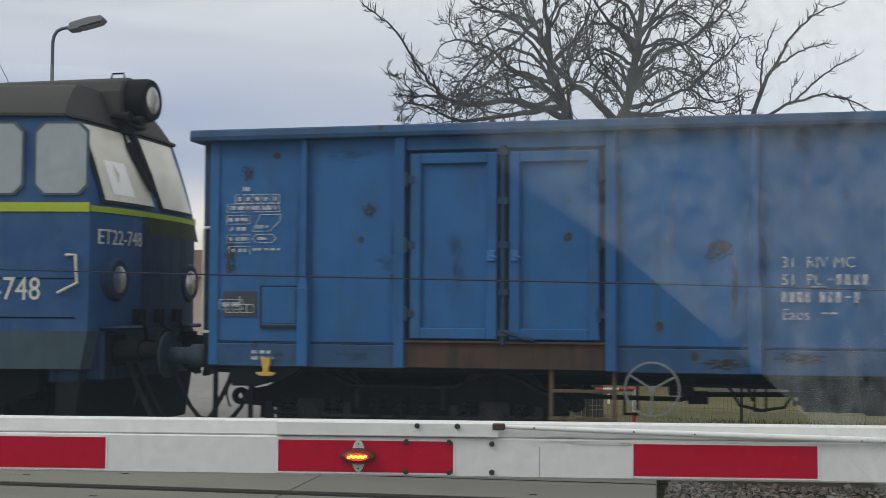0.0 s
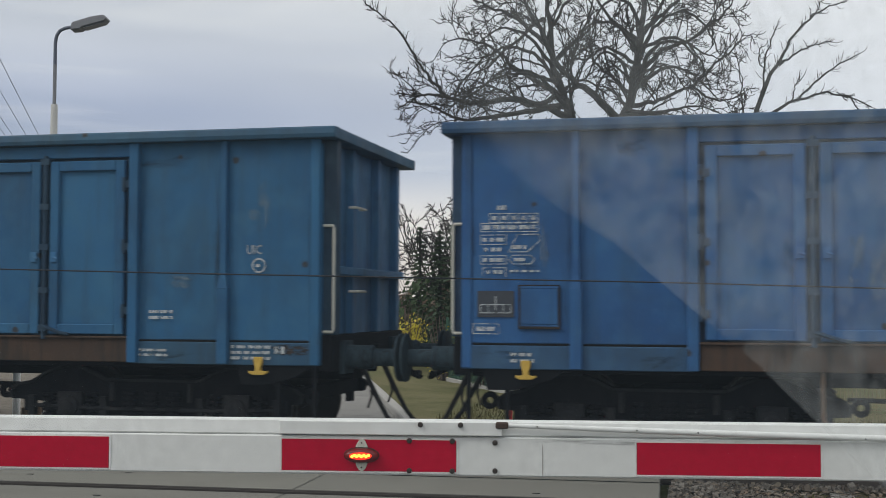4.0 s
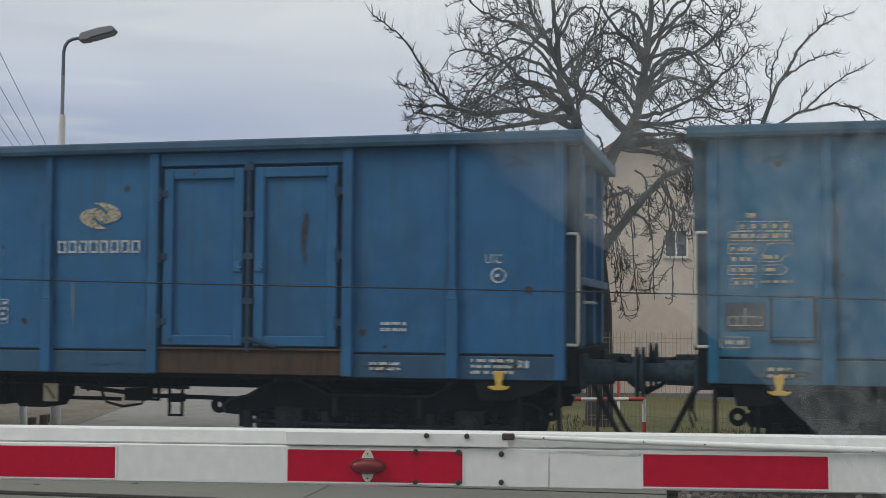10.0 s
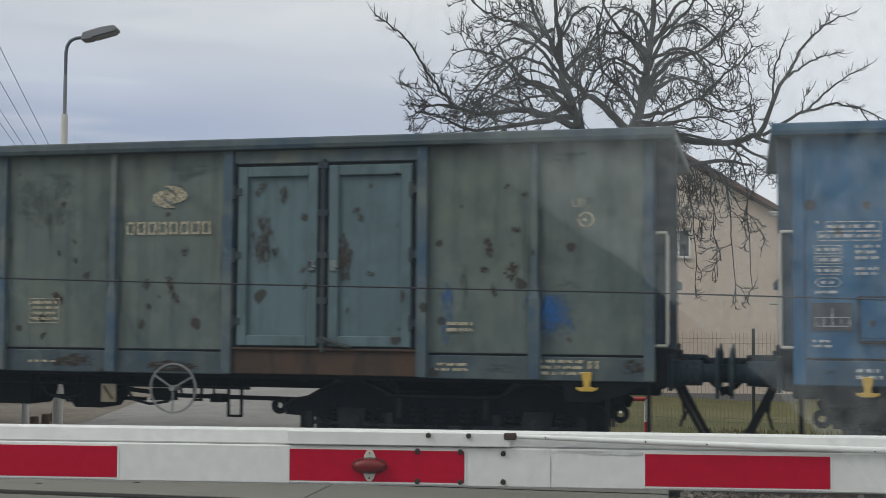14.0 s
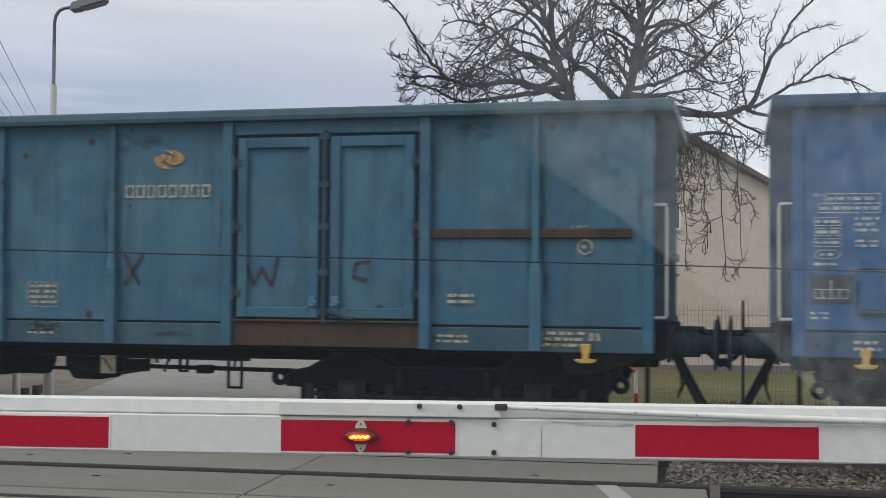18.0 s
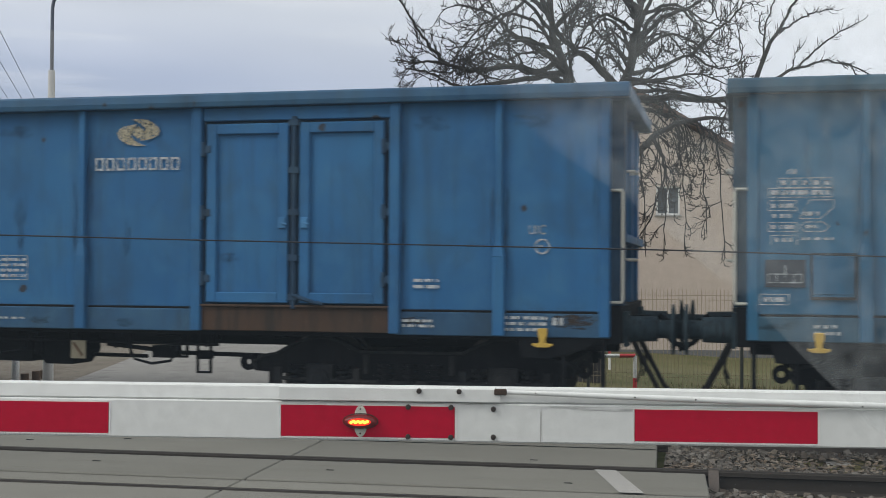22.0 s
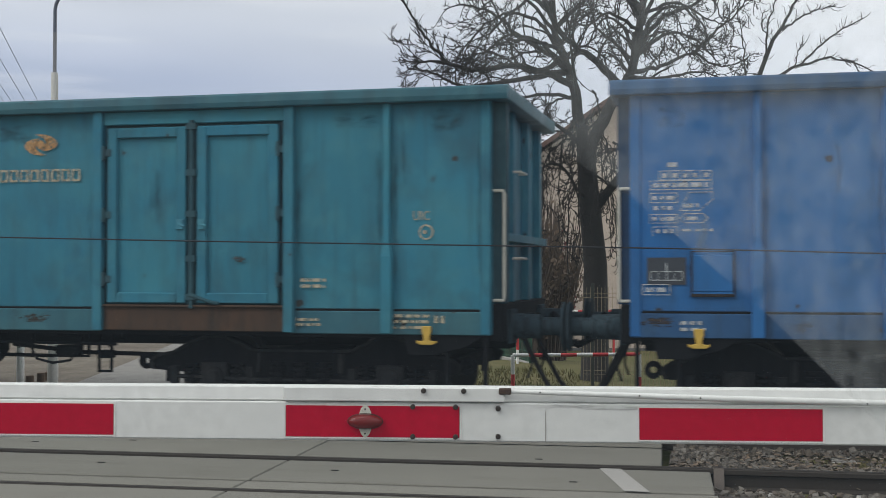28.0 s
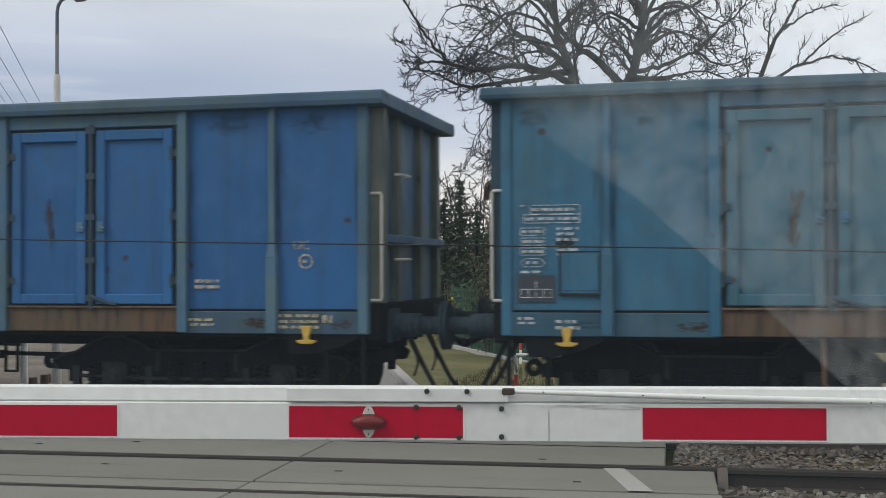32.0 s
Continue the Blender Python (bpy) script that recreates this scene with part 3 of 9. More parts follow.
b.v = [p for xl, xr, d in verge for p in ((xl - 7.5, d, land(xl - 7.5, d) + 0.10), (xl - 3.5, d, land(xl - 3.5, d) + 0.12), (xl, d, land(xl, d) + 0.12))]
b.f = [(3 * i + k, 3 * i + k + 1, 3 * i + k + 4, 3 * i + k + 3) for i in range(len(verge) - 1) for k in (0, 1)]
solid("gravel_apron", b.mesh("gravel_apron", "soil"), "bare gravelly soil beside the road", "soil", kind="structure")

# rails: foot, web and head in one profile
RAILP = [(-0.062, -0.16), (0.062, -0.16), (0.062, -0.145), (0.010, -0.128), (0.010, -0.045), (0.035, -0.034), (0.035, -0.004), (0.026, 0.004), (-0.026, 0.004), (-0.035, -0.004), (-0.035, -0.034), (-0.010, -0.045), (-0.010, -0.128), (-0.062, -0.145)]
SKEW = Matrix.Translation((-2.5, 9.5, 0)) @ pose(0, 0, 0, 0, 0, 3.2) @ Matrix.Translation((2.5, -9.5, 0))
for yc, nm in ((YT, "far_track"), (YN, "near_track")):
    x_far = 320 if yc == YT else 16
    tr = thing(nm, "steel rails of a railway track set in the crossing", "track", kind="structure", m=None if yc == YT else SKEW)
    for s in (-1, 1):
        b = Build().prism([(yc + s * GAUGE + p, q) for p, q in RAILP], "x", -x_far * (1 if yc == YT else 5), x_far)
        part("rail", b.mesh("rail", "rail_steel" if yc == YT else "rail_dull"), tr, "rusty steel rail")
        part("rail_head", Build().box(-x_far * (1 if yc == YT else 5), x_far, yc + s * GAUGE - 0.027, yc + s * GAUGE + 0.027, 0.0045, 0.0065).mesh("rail_head", "rail_head" if yc == YT else "rail_dull"), tr, "polished running surface" if yc == YT else "dull running surface")
    sl = Build().box(-0.12, 0.12, yc - 1.25, yc + 1.25, -0.30, -0.155).mesh("sleeper", "kerb", 0.02)
    for i in range(70 if yc == YT else 25):
        part("sleeper", sl, tr, m=pose(0.25 + 0.62 * i, 0, 0))
    for i in range(40):
        part("sleeper", sl, tr, m=pose(-9.6 - 0.62 * i, 0, 0))

# ballast: a packed bed with loose stones on it
b = Build()
for x0, x1 in ((-320, -9.2), (-0.55, 320)):
    b.prism([(6.3, -0.5), (15.0, -0.5), (14.2, -0.175), (6.9, -0.175)], "x", x0, x1)
solid("ballast_bed", b.mesh("ballast_bed", "soil"), "packed stone ballast bed under both tracks", "ballast", kind="structure")
rnd = random.Random(4)
b = Build()
CUB = [(-1, -1, -1), (1, -1, -1), (1, 1, -1), (-1, 1, -1), (-1, -1, 1), (1, -1, 1), (1, 1, 1), (-1, 1, 1)]
CUF = [(0, 3, 2, 1), (4, 5, 6, 7), (0, 1, 5, 4), (1, 2, 6, 5), (2, 3, 7, 6), (3, 0, 4, 7)]
for i in range(19000):
    u = rnd.random()
    x = -0.55 + 7.5 * u * u if i % 8 else -9.2 - 8 * u
    y = 7.4 + 6.6 * rnd.random()
    if abs(abs(y - 0.056 * (x + 2.5) - YN) - GAUGE) < 0.10 or abs(abs(y - YT) - GAUGE) < 0.10:
        continue
    r = 0.013 + 0.020 * rnd.random() ** 1.5
    a = rnd.random() * 6.28
    ca, sa = math.cos(a), math.sin(a)
    z = -0.165 + rnd.random() * 0.03 + (0.06 * math.sin(x * 1.7) * math.sin(y * 2.1) if abs(y - 0.056 * x - YN) > 1.2 and abs(y - YT) > 1.1 else 0) + (0.03 if abs(y - 0.056 * x - YN) > 1.2 else 0)
    vs = []
    tilt, flat = rnd.uniform(-0.6, 0.6), rnd.uniform(0.45, 0.9)
    for p, q, w in CUB:
        p, q, w = p * r * rnd.uniform(0.5, 1.3), q * r * rnd.uniform(0.5, 1.1), w * r * rnd.uniform(0.4, 1.2) * flat + p * r * tilt
        vs.append((x + p * ca - q * sa, y + p * sa + q * ca, z + w))
    b.add(vs, CUF)
solid("ballast_stones", b.mesh("ballast_stones", "ballast"), "loose grey and brown ballast stones with dry leaves among them", "ballast", kind="stuff")
b = Build()
for i in range(2200):
    x, y, a = -0.55 + 5.5 * rnd.random() ** 2.4, rnd.uniform(9.7, 11.4), rnd.random() * 6.28
    r, z = rnd.uniform(0.014, 0.034), -0.135 + rnd.random() * 0.05
    b.add([(x + r * math.cos(a + k), y + r * 0.7 * math.sin(a + k), z + rnd.uniform(-0.008, 0.015)) for k in (0, 1.4, 3.14, 4.5)], [(0, 1, 2, 3)])
solid("dry_leaves", b.mesh("dry_leaves", "dry_leaf"), "dry brown leaves scattered over the ballast", "leaves", kind="stuff")

# concrete crossing panels: rows between and beside the rails
deck = thing("crossing_deck", "weathered concrete panels of the level crossing with rail grooves", "crossing", kind="structure")
panel_rows = [(6.45, YN - GAUGE - 0.05, -0.2), (YN - GAUGE + 0.09, 8.385, -0.2), (8.47, YN + GAUGE - 0.15, -0.22), (YN + GAUGE + 0.075, 10.62, -0.58), (10.55, YT - GAUGE - 0.05, -0.58), (YT - GAUGE + 0.09, 12.5, -0.55), (12.52, YT + GAUGE - 0.09, -0.55), (YT + GAUGE + 0.05, 14.3, -0.5)]
for y0, y1, xr in panel_rows:
    xe, xj = xr, -3.5
    while xe > -9.2:
        x1, x0 = xe, max(xj, -9.2)
        me = Build().box(x0 + 0.006, x1 - 0.006, y0, y1, -0.2, 0.0 if y0 < 10.63 else -0.004).mesh("panel", "concrete", 0.008)
        part("panel", me, deck, m=SKEW if y0 < 10.63 else None)
        xe, xj = xj, xj - 3.0
b = Build()
for ya, yb in ((YN - GAUGE - 0.05, YN - GAUGE + 0.09), (8.385, 8.47), (YN + GAUGE - 0.15, YN + GAUGE - 0.036), (YN + GAUGE + 0.036, YN + GAUGE + 0.075)):
    b.box(-9.2, -0.25, ya, yb, -0.10, -0.045)
part("groove_fill", b.mesh("groove_fill", "groove_dirt"), deck, "dark filler in the grooves", m=SKEW)
b = Build()
for x, y in ((-4.9, 9.0), (-1.55, 9.78), (-6.0, 10.0), (-3.0, 8.95), (-5.2, 10.25), (-1.2, 8.75)):
    b.box(x - 0.03, x + 0.03, y - 0.010, y + 0.010, 0.0, 0.004)
part("lifting_slot", b.mesh("lifting_slot", "under_grime"), deck, "small dark lifting slots", m=SKEW)
part("white_line", Build().add([(-1.05, 9.40, 0.003), (-0.89, 9.40, 0.003), (-0.66, 8.44, 0.003), (-0.83, 8.44, 0.003)], [(0, 1, 2, 3)]).mesh("white_line", "kerb"), deck, "worn white road marking", m=SKEW)
part("white_line", Build().add([(-6.75, 9.44, 0.003), (-6.35, 9.44, 0.003), (-6.55, 8.9, 0.003), (-7.0, 8.9, 0.003)], [(0, 1, 2, 3)]).mesh("white_line", "kerb"), deck, "worn white road marking", m=SKEW)
b = Build().prism([(9.36, -0.2), (9.40, -0.2), (9.62, -0.03), (9.60, 0.012), (9.50, 0.012)], "x", -0.20, -0.12)
b.box(-0.2, 0.02, 8.46, 8.50, -0.18, -0.02)
part("end_ramp", b.mesh("end_ramp", "rail_steel", 0.004), deck, "steel ramp plate closing the panel end", m=SKEW)

# ---------------------------------------------------------------- the barrier
BO = Vector((-0.582, 3.520, 0))      # point of the boom's face at u = 0
BARRIER = Matrix.Translation(BO) @ pose(0, 0, 0, 0, 0, 9.4)
bar = thing("level_crossing_barrier", "lowered white and red barrier boom with a red warning lamp", "barrier", m=BARRIER)
# local: x along the boom, -y towards the car
part("lower_beam", Build().prism([(0.0, 1.006), (0.075, 1.006), (0.075, 1.112), (0.0, 1.118)], "x", -4.6, 3.1).mesh("lower_beam", "boom_white", 0.004), bar, "white aluminium beam")
part("upper_beam", Build().prism([(0.004, 1.1185), (0.063, 1.1185), (0.063, 1.162), (0.012, 1.162)], "x", -4.6, 3.1).mesh("upper_beam", "boom_white", 0.004), bar, "white upper beam")
b = Build().box(-0.72, -0.08, -0.012, 0.0115, 1.121, 1.160)
part("joint_plate", b.mesh("joint_plate", "boom_white", 0.002), bar, "white joint plate")
def stripe(x0, x1):
    part("red_stripe", Build().box(x0, x1, -0.0025, -0.0005, 1.017, 1.107).mesh("red_stripe", "boom_red"), bar, "red reflective strip")
for x0, x1 in ((-3.772, -3.262), (-2.752, -2.242), (-1.733, -1.224), (-0.714, -0.211), (0.301, 0.811), (1.33, 1.84), (2.35, 2.86)):
    stripe(x0, x1)
for x0, x1 in ((-1.733, -1.224), (-0.714, -0.211), (0.301, 0.811)):
    b = Build()
    for a0, a1, z0, z1 in ((x0 - 0.006, x1 + 0.006, 1.107, 1.1105), (x0 - 0.006, x1 + 0.006, 1.0125, 1.016), (x0 - 0.006, x0 - 0.0015, 1.016, 1.107), (x1 + 0.0015, x1 + 0.006, 1.016, 1.107)):
        b.box(a0, a1, -0.002, -0.0004, z0, z1)
    part("strip_border", b.mesh("strip_border", "frame_white"), bar, "bright white border of the strip")
# thin pole lashed along the face, dents and seams
part("cable_tube", Build().tube([(-0.075, -0.008, 1.152), (0.25, -0.01, 1.143), (0.6, -0.01, 1.134), (1.1, -0.01, 1.124), (3.0, -0.01, 1.10)], [0.006, 0.008, 0.009, 0.009, 0.009], 10).mesh("cable_tube", "boom_white", smooth=True), bar, "white sloping cable tube")
part("tube_clamp", Build().box(-0.098, -0.062, -0.019, -0.002, 1.143, 1.161).mesh("tube_clamp", "brown_rust", 0.003), bar, "rusty clamp")
bolt = Build().tube([(0, 0.002, 0), (0, -0.006, 0), (0, -0.008, 0)], [0.008, 0.0075, 0.005], 8).mesh("bolt", "bolt_dark", smooth=True)
for x, z in ((-0.313, 1.152), (-0.198, 1.152), (-0.10, 1.102), (-0.10, 1.022), (-0.345, 1.105), (-0.345, 1.020), (-0.222, 1.105), (-0.222, 1.020)):
    part("bolt", bolt, bar, m=pose(x, -0.0125 if z > 1.12 else -0.003, z))
small = Build().tube([(0, 0.001, 0), (0, -0.003, 0)], 0.0026, 6).mesh("rivet", "bolt_dark")
for x in (0.02, 0.30, 0.47, 0.93):
    part("rivet", small, bar, m=pose(x, -0.018 if x > 0 else -0.002, 1.151 - 0.028 * max(0, x) if x > 0 else 1.117))
part("seam", Build().box(0.034, 0.0365, -0.0012, 0.0, 1.010, 1.095).mesh("seam", "kerb"), bar, "fine seam in the sheet")
for x, z, hw, hh in ((0.16, 1.106, 0.20, 0.010), (0.40, 1.104, 0.26, 0.008), (0.10, 1.122, 0.14, 0.006)):
    part("smudge", Build().add([(-1, 0, -1), (1, 0, -1), (1, 0, 1), (-1, 0, 1)], [(0, 1, 2, 3)]).mesh("smudge", "grime_smear"), bar, "dark smudge on the white beam", m=pose(x, -0.0015, z) @ Matrix.Diagonal((hw, 1, hh, 1)))
part("scuff", Build().add([(0.02, -0.0008, 1.116), (0.30, -0.0008, 1.108), (0.12, -0.0008, 1.113)], [(0, 1, 2)]).mesh("scuff", "bolt_dark"), bar, "dark scuff mark")
# warning lamp: oval base plate, red lens, lit diodes
lamp_x, lamp_z = -0.482, 1.063
oval = [(lamp_x + 0.020 * math.cos(a * 0.3142), lamp_z + 0.046 * math.sin(a * 0.3142)) for a in range(20)]
lp = part("warning_lamp", Build().prism(oval, "y", -0.008, -0.003).mesh("warning_lamp", "white_paint", 0.001), bar, "red warning lamp on a pale bracket")
vs, fs = [], []
for j, (s, d) in enumerate(((1.0, -0.008), (1.0, -0.016), (0.85, -0.026), (0.5, -0.032))):
    vs += [(lamp_x + 0.050 * s * math.cos(k * 0.2618), d, lamp_z + 0.021 * s * math.sin(k * 0.2618)) for k in range(24)]
fs = [(j * 24 + k, j * 24 + (k + 1) % 24, (j + 1) * 24 + (k + 1) % 24, (j + 1) * 24 + k) for j in range(3) for k in range(24)] + [tuple(range(72, 96))]
part("lens", Build().add(vs, fs).mesh("lens", "red_lens", smooth=True), lp, "dark red oval lens")
vs = [(lamp_x + 0.052 * s * math.cos(k * 0.2618), d, lamp_z + 0.0235 * s * math.sin(k * 0.2618)) for s, d in ((1.0, -0.009), (0.93, -0.013)) for k in range(24)]
part("lens_rim", Build().add(vs, [(k, (k + 1) % 24, 24 + (k + 1) % 24, 24 + k) for k in range(24)]).mesh("lens_rim", "bolt_dark"), lp, "dark rim")
b = Build()
for i in range(8):
    x, z = -0.0235 + 0.0067 * i, 0.0024 if i % 2 else -0.0010
    b.tube([(x, -0.001, z), (x, -0.004, z)], 0.0044, 8)
face = [(0.033 * math.cos(k * 0.2618), 0.0105 * math.sin(k * 0.2618)) for k in range(24)]
DIODES = part("lit_face", Build().prism(face, "y", -0.0005, 0.0015).mesh("lit_face", "led_red"), lp, "glowing red lamp face", m=pose(lamp_x, -0.033, lamp_z))
part("diode_strip", b.mesh("diode_strip", "led_amber"), DIODES, "row of bright diodes")
for z in (lamp_z + 0.035, lamp_z - 0.035):
    part("bolt", small, lp, m=pose(lamp_x, -0.008, z))
# stay wire above the boom, from the tip bracket to the drive post
part("stay_wire", Build().tube([(-4.5, 0.02, 1.655), (-1.0, 0.02, 1.583), (0.4, 0.02, 1.560), (1.0, 0.02, 1.545), (2.98, 0.02, 1.505)], 0.0021, 6).mesh("stay_wire", "wire_steel"), bar, "thin dark stay wire")
b = Build().box(-4.56, -4.46, -0.03, 0.10, 0.0, 1.02).box(-4.53, -4.49, 0.0, 0.03, 1.0, 1.68)
part("tip_post", b.mesh("tip_post", "boom_white", 0.006), bar, "white tip support post")
b = Build().box(2.85, 3.35, -0.25, 0.35, -0.02, 1.0).box(2.95, 3.0, 0.0, 0.05, 1.0, 1.54)
part("drive_post", b.mesh("drive_post", "boom_white", 0.02), bar, "white barrier drive cabinet")

# ---------------------------------------------------------------- open goods wagons
PITCH, HALF = 14.04, 6.515
# middle bay, door bay, mean end bay, place along the train: the wagons are of several builds
BUILDS = ((1.245, 1.95, 0.94, -0.01), (1.255, 1.93, 0.94, -0.03), (1.12, 2.03, 1.03, 0.0), (1.25, 1.97, 0.96, 0.01), (1.15, 1.985, 1.01, 0.03), (1.22, 1.96, 0.99, -0.02),
          (1.22, 1.93, 1.05, 0.0), (1.205, 1.97, 1.0, 0.04), (1.22, 1.95, 1.03, 0.0), (1.20, 1.95, 1.015, 0.02), (1.225, 1.98, 0.98, 0.03), (1.26, 1.99, 0.96, 0.05),
          (1.24, 2.0, 0.97, 0.02), (1.25, 1.99, 0.96, 0.04), (1.09, 1.97, 1.08, 0.03), (1.265, 1.95, 0.92, -0.04), (1.27, 1.95, 0.94, -0.07))


def bay_lines(i):
    cb, dw, e, dx = BUILDS[i]
    h = [0.0, cb, 2 * cb, 2 * cb + dw, 2 * cb + dw + e, 2 * cb + dw + 2 * e]
    return [-round(x, 4) for x in h[:0:-1]] + [round(x, 4) for x in h]


BAYS = [-6.315, -5.30, -4.28, -2.295, -1.1475, 0.0, 1.1475, 2.295, 4.28, 5.30, 6.315]
DOORS = (2, 7)                # bays that hold double doors
Z0, ZS, ZP, ZT = 0.91, 1.125, 1.15, 3.06
PM = {}                       # meshes shared by all wagons


def wagon_meshes():
    for w in sorted({w for q in BUILDS for w in (round(q[0], 3), round(q[2], 3))}):
        h = w / 2 - 0.02
        b = Build()
        # sheet with a shallow bulge and turned-in edges
        nx, nz = 6, 8
        for j in range(nz + 1):
            for i in range(nx + 1):
                u, v = i / nx, j / nz
                d = 0.014 * math.sin(math.pi * u) * math.sin(math.pi * v)
                b.v.append((-h + 2 * h * u, -1.368 - d, ZP + (ZT - ZP) * v))
        b.f = [(j * (nx + 1) + i, j * (nx + 1) + i + 1, (j + 1) * (nx + 1) + i + 1, (j + 1) * (nx + 1) + i) for j in range(nz) for i in range(nx)]
        b.box(-h, h, -1.366, -1.35, ZP, ZT)
        PM["panel", w] = b.mesh("side_panel", "black_iron", smooth=True)
        PM["sill", w] = Build().box(-h - 0.02, h + 0.02, -1.385, -1.33, Z0, ZS).box(-h, h, -1.352, -1.34, ZS, ZP).mesh("sill_panel", "black_iron", 0.006)
        PM["slot", w] = Build().box(-h + 0.03, h - 0.03, -1.378, -1.36, ZS - 0.004, ZS + 0.018).mesh("drain_slot", "under_grime", 0.002)
    b = Build().prism([(-0.036, -1.36), (0.036, -1.36), (0.030, -1.425), (-0.030, -1.425)], "z", 1.72, ZT + 0.02)
    b.prism([(-0.060, -1.36), (0.060, -1.36), (0.052, -1.44), (-0.052, -1.44)], "z", Z0 + 0.01, 1.64)
    b.add([(-0.060, -1.36, 1.64), (0.060, -1.36, 1.64), (0.052, -1.44, 1.64), (-0.052, -1.44, 1.64), (-0.036, -1.36, 1.76), (0.036, -1.36, 1.76), (0.030, -1.425, 1.76), (-0.030, -1.425, 1.76)],
          [(0, 1, 5, 4), (1, 2, 6, 5), (2, 3, 7, 6), (3, 0, 4, 7)])
    PM["post"] = b.mesh("post", "black_iron", 0.004)
    b = Build().prism([(-0.055, -1.36), (0.055, -1.36), (0.048, -1.44), (-0.048, -1.44)], "z", Z0 + 0.01, ZT + 0.02)
    PM["door_post"] = b.mesh("door_post", "black_iron", 0.005)
    b = Build().box(-0.05, 0.05, -1.39, -1.27, Z0, ZT + 0.02)
    PM["corner"] = b.mesh("corner_post", "black_iron", 0.012)
    # door leaf, hinge side at -x: frame, recessed panel
    w, z0, z1 = 0.415, 1.19, 2.90
    b = Build()
    for x0, x1, za, zb in ((-w, -w + 0.10, z0, z1), (w - 0.10, w, z0, z1), (-w + 0.10, w - 0.10, z1 - 0.10, z1), (-w + 0.10, w - 0.10, z0, z0 + 0.10)):
        b.box(x0, x1, -1.425, -1.37, za, zb)
    PM["door_frame"] = b.mesh("door_leaf", "black_iron", 0.008)
    b = Build()
    nx, nz = 4, 6
    for j in range(nz + 1):
        for i in range(nx + 1):
            u, v = i / nx, j / nz
            b.v.append((-w + 0.09 + (2 * w - 0.18) * u, -1.385 - 0.012 * math.sin(math.pi * u) * math.sin(math.pi * v), z0 + 0.09 + (z1 - z0 - 0.18) * v))
    b.f = [(j * (nx + 1) + i, j * (nx + 1) + i + 1, (j + 1) * (nx + 1) + i + 1, (j + 1) * (nx + 1) + i) for j in range(nz) for i in range(nx)]
    PM["door_panel"] = b.mesh("door_panel", "black_iron", smooth=True)
    b = Build().box(-0.045, 0.06, -1.432, -1.40, -0.035, 0.035).tube([(-0.02, -1.425, -0.07), (-0.02, -1.425, 0.07)], 0.022, 8)
    PM["hinge"] = b.mesh("hinge", "under_grime", 0.003)
    b = Build().tube([(0, -1.415, 1.14), (0, -1.415, 2.96)], 0.026, 8).box(-0.075, 0.075, -1.38, -1.36, 1.12, ZT)
    for z in (1.25, 1.62, 2.05, 2.45, 2.90):
        b.box(-0.05, 0.05, -1.44, -1.38, z - 0.03, z + 0.03)
    b.tube([(0, -1.44, 1.27), (0.22, -1.45, 1.20), (0.30, -1.45, 1.19)], 0.018, 6)
    PM["lock_bar"] = b.mesh("lock_bar", "black_iron", 0.0)
    PM["latch"] = Build().box(-0.035, 0.035, -1.445, -1.42, -0.05, 0.05).tube([(0.0, -1.44, 0.0), (0.05, -1.45, -0.02)], 0.014, 6).mesh("latch", "under_grime", 0.004)
    PM["threshold"] = Build().box(-0.94, 0.94, -1.40, -1.34, Z0 + 0.012, 1.175).box(-0.94, 0.94, -1.43, -1.40, 1.15, 1.172).mesh("threshold", "brown_rust", 0.006)
    PM["lintel"] = Build().box(-0.94, 0.94, -1.405, -1.35, 2.93, ZT).mesh("lintel", "black_iron", 0.008)
    PM["backing"] = Build().box(-0.95, 0.95, -1.352, -1.345, 1.1, ZT).mesh("door_backing", "under_grime")
    # top rail round the body
    b = Build()
    for s in (-1, 1):
        b.prism([(s * 1.33, ZT), (s * 1.480, ZT), (s * 1.490, ZT + 0.04), (s * 1.480, 3.158), (s * 1.465, 3.17), (s * 1.34, 3.17), (s * 1.33, 3.16)], "x", -HALF, HALF)
        b.prism([(s * (HALF - 0.28), ZT), (s * HALF, ZT), (s * HALF, 3.16), (s * (HALF - 0.01), 3.17), (s * (HALF - 0.28), 3.17)], "y", -1.33, 1.33)
    PM["rim"] = b.mesh("top_rail", "black_iron", 0.006)
    # end wall with ribs, recessed lower field
    PM["end_wall"] = Build().box(-0.02, 0.02, -1.27, 1.27, Z0, ZT).mesh("end_wall", "black_iron", 0.004)
    PM["rib"] = Build().prism([(0.02, -0.075), (0.02, 0.075), (0.225, 0.06), (0.225, -0.06)], "z", 1.2, ZT).mesh("end_rib", "black_iron", 0.006)
    PM["end_rail"] = Build().box(0.02, 0.15, -1.25, 1.25, 1.78, 1.86).mesh("end_rail", "black_iron", 0.006)
    PM["headstock"] = Build().box(0.0, 0.13, -1.30, 1.30, Z0 - 0.06, 1.2).mesh("headstock", "under_grime", 0.01)
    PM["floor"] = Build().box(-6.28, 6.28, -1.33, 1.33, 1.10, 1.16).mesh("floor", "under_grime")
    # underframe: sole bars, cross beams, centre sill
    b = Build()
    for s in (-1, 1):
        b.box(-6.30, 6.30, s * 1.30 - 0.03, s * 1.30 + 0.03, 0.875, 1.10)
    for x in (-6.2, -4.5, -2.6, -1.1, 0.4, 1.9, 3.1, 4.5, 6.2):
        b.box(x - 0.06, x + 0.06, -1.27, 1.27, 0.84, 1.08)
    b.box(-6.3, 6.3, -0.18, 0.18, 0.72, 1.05)
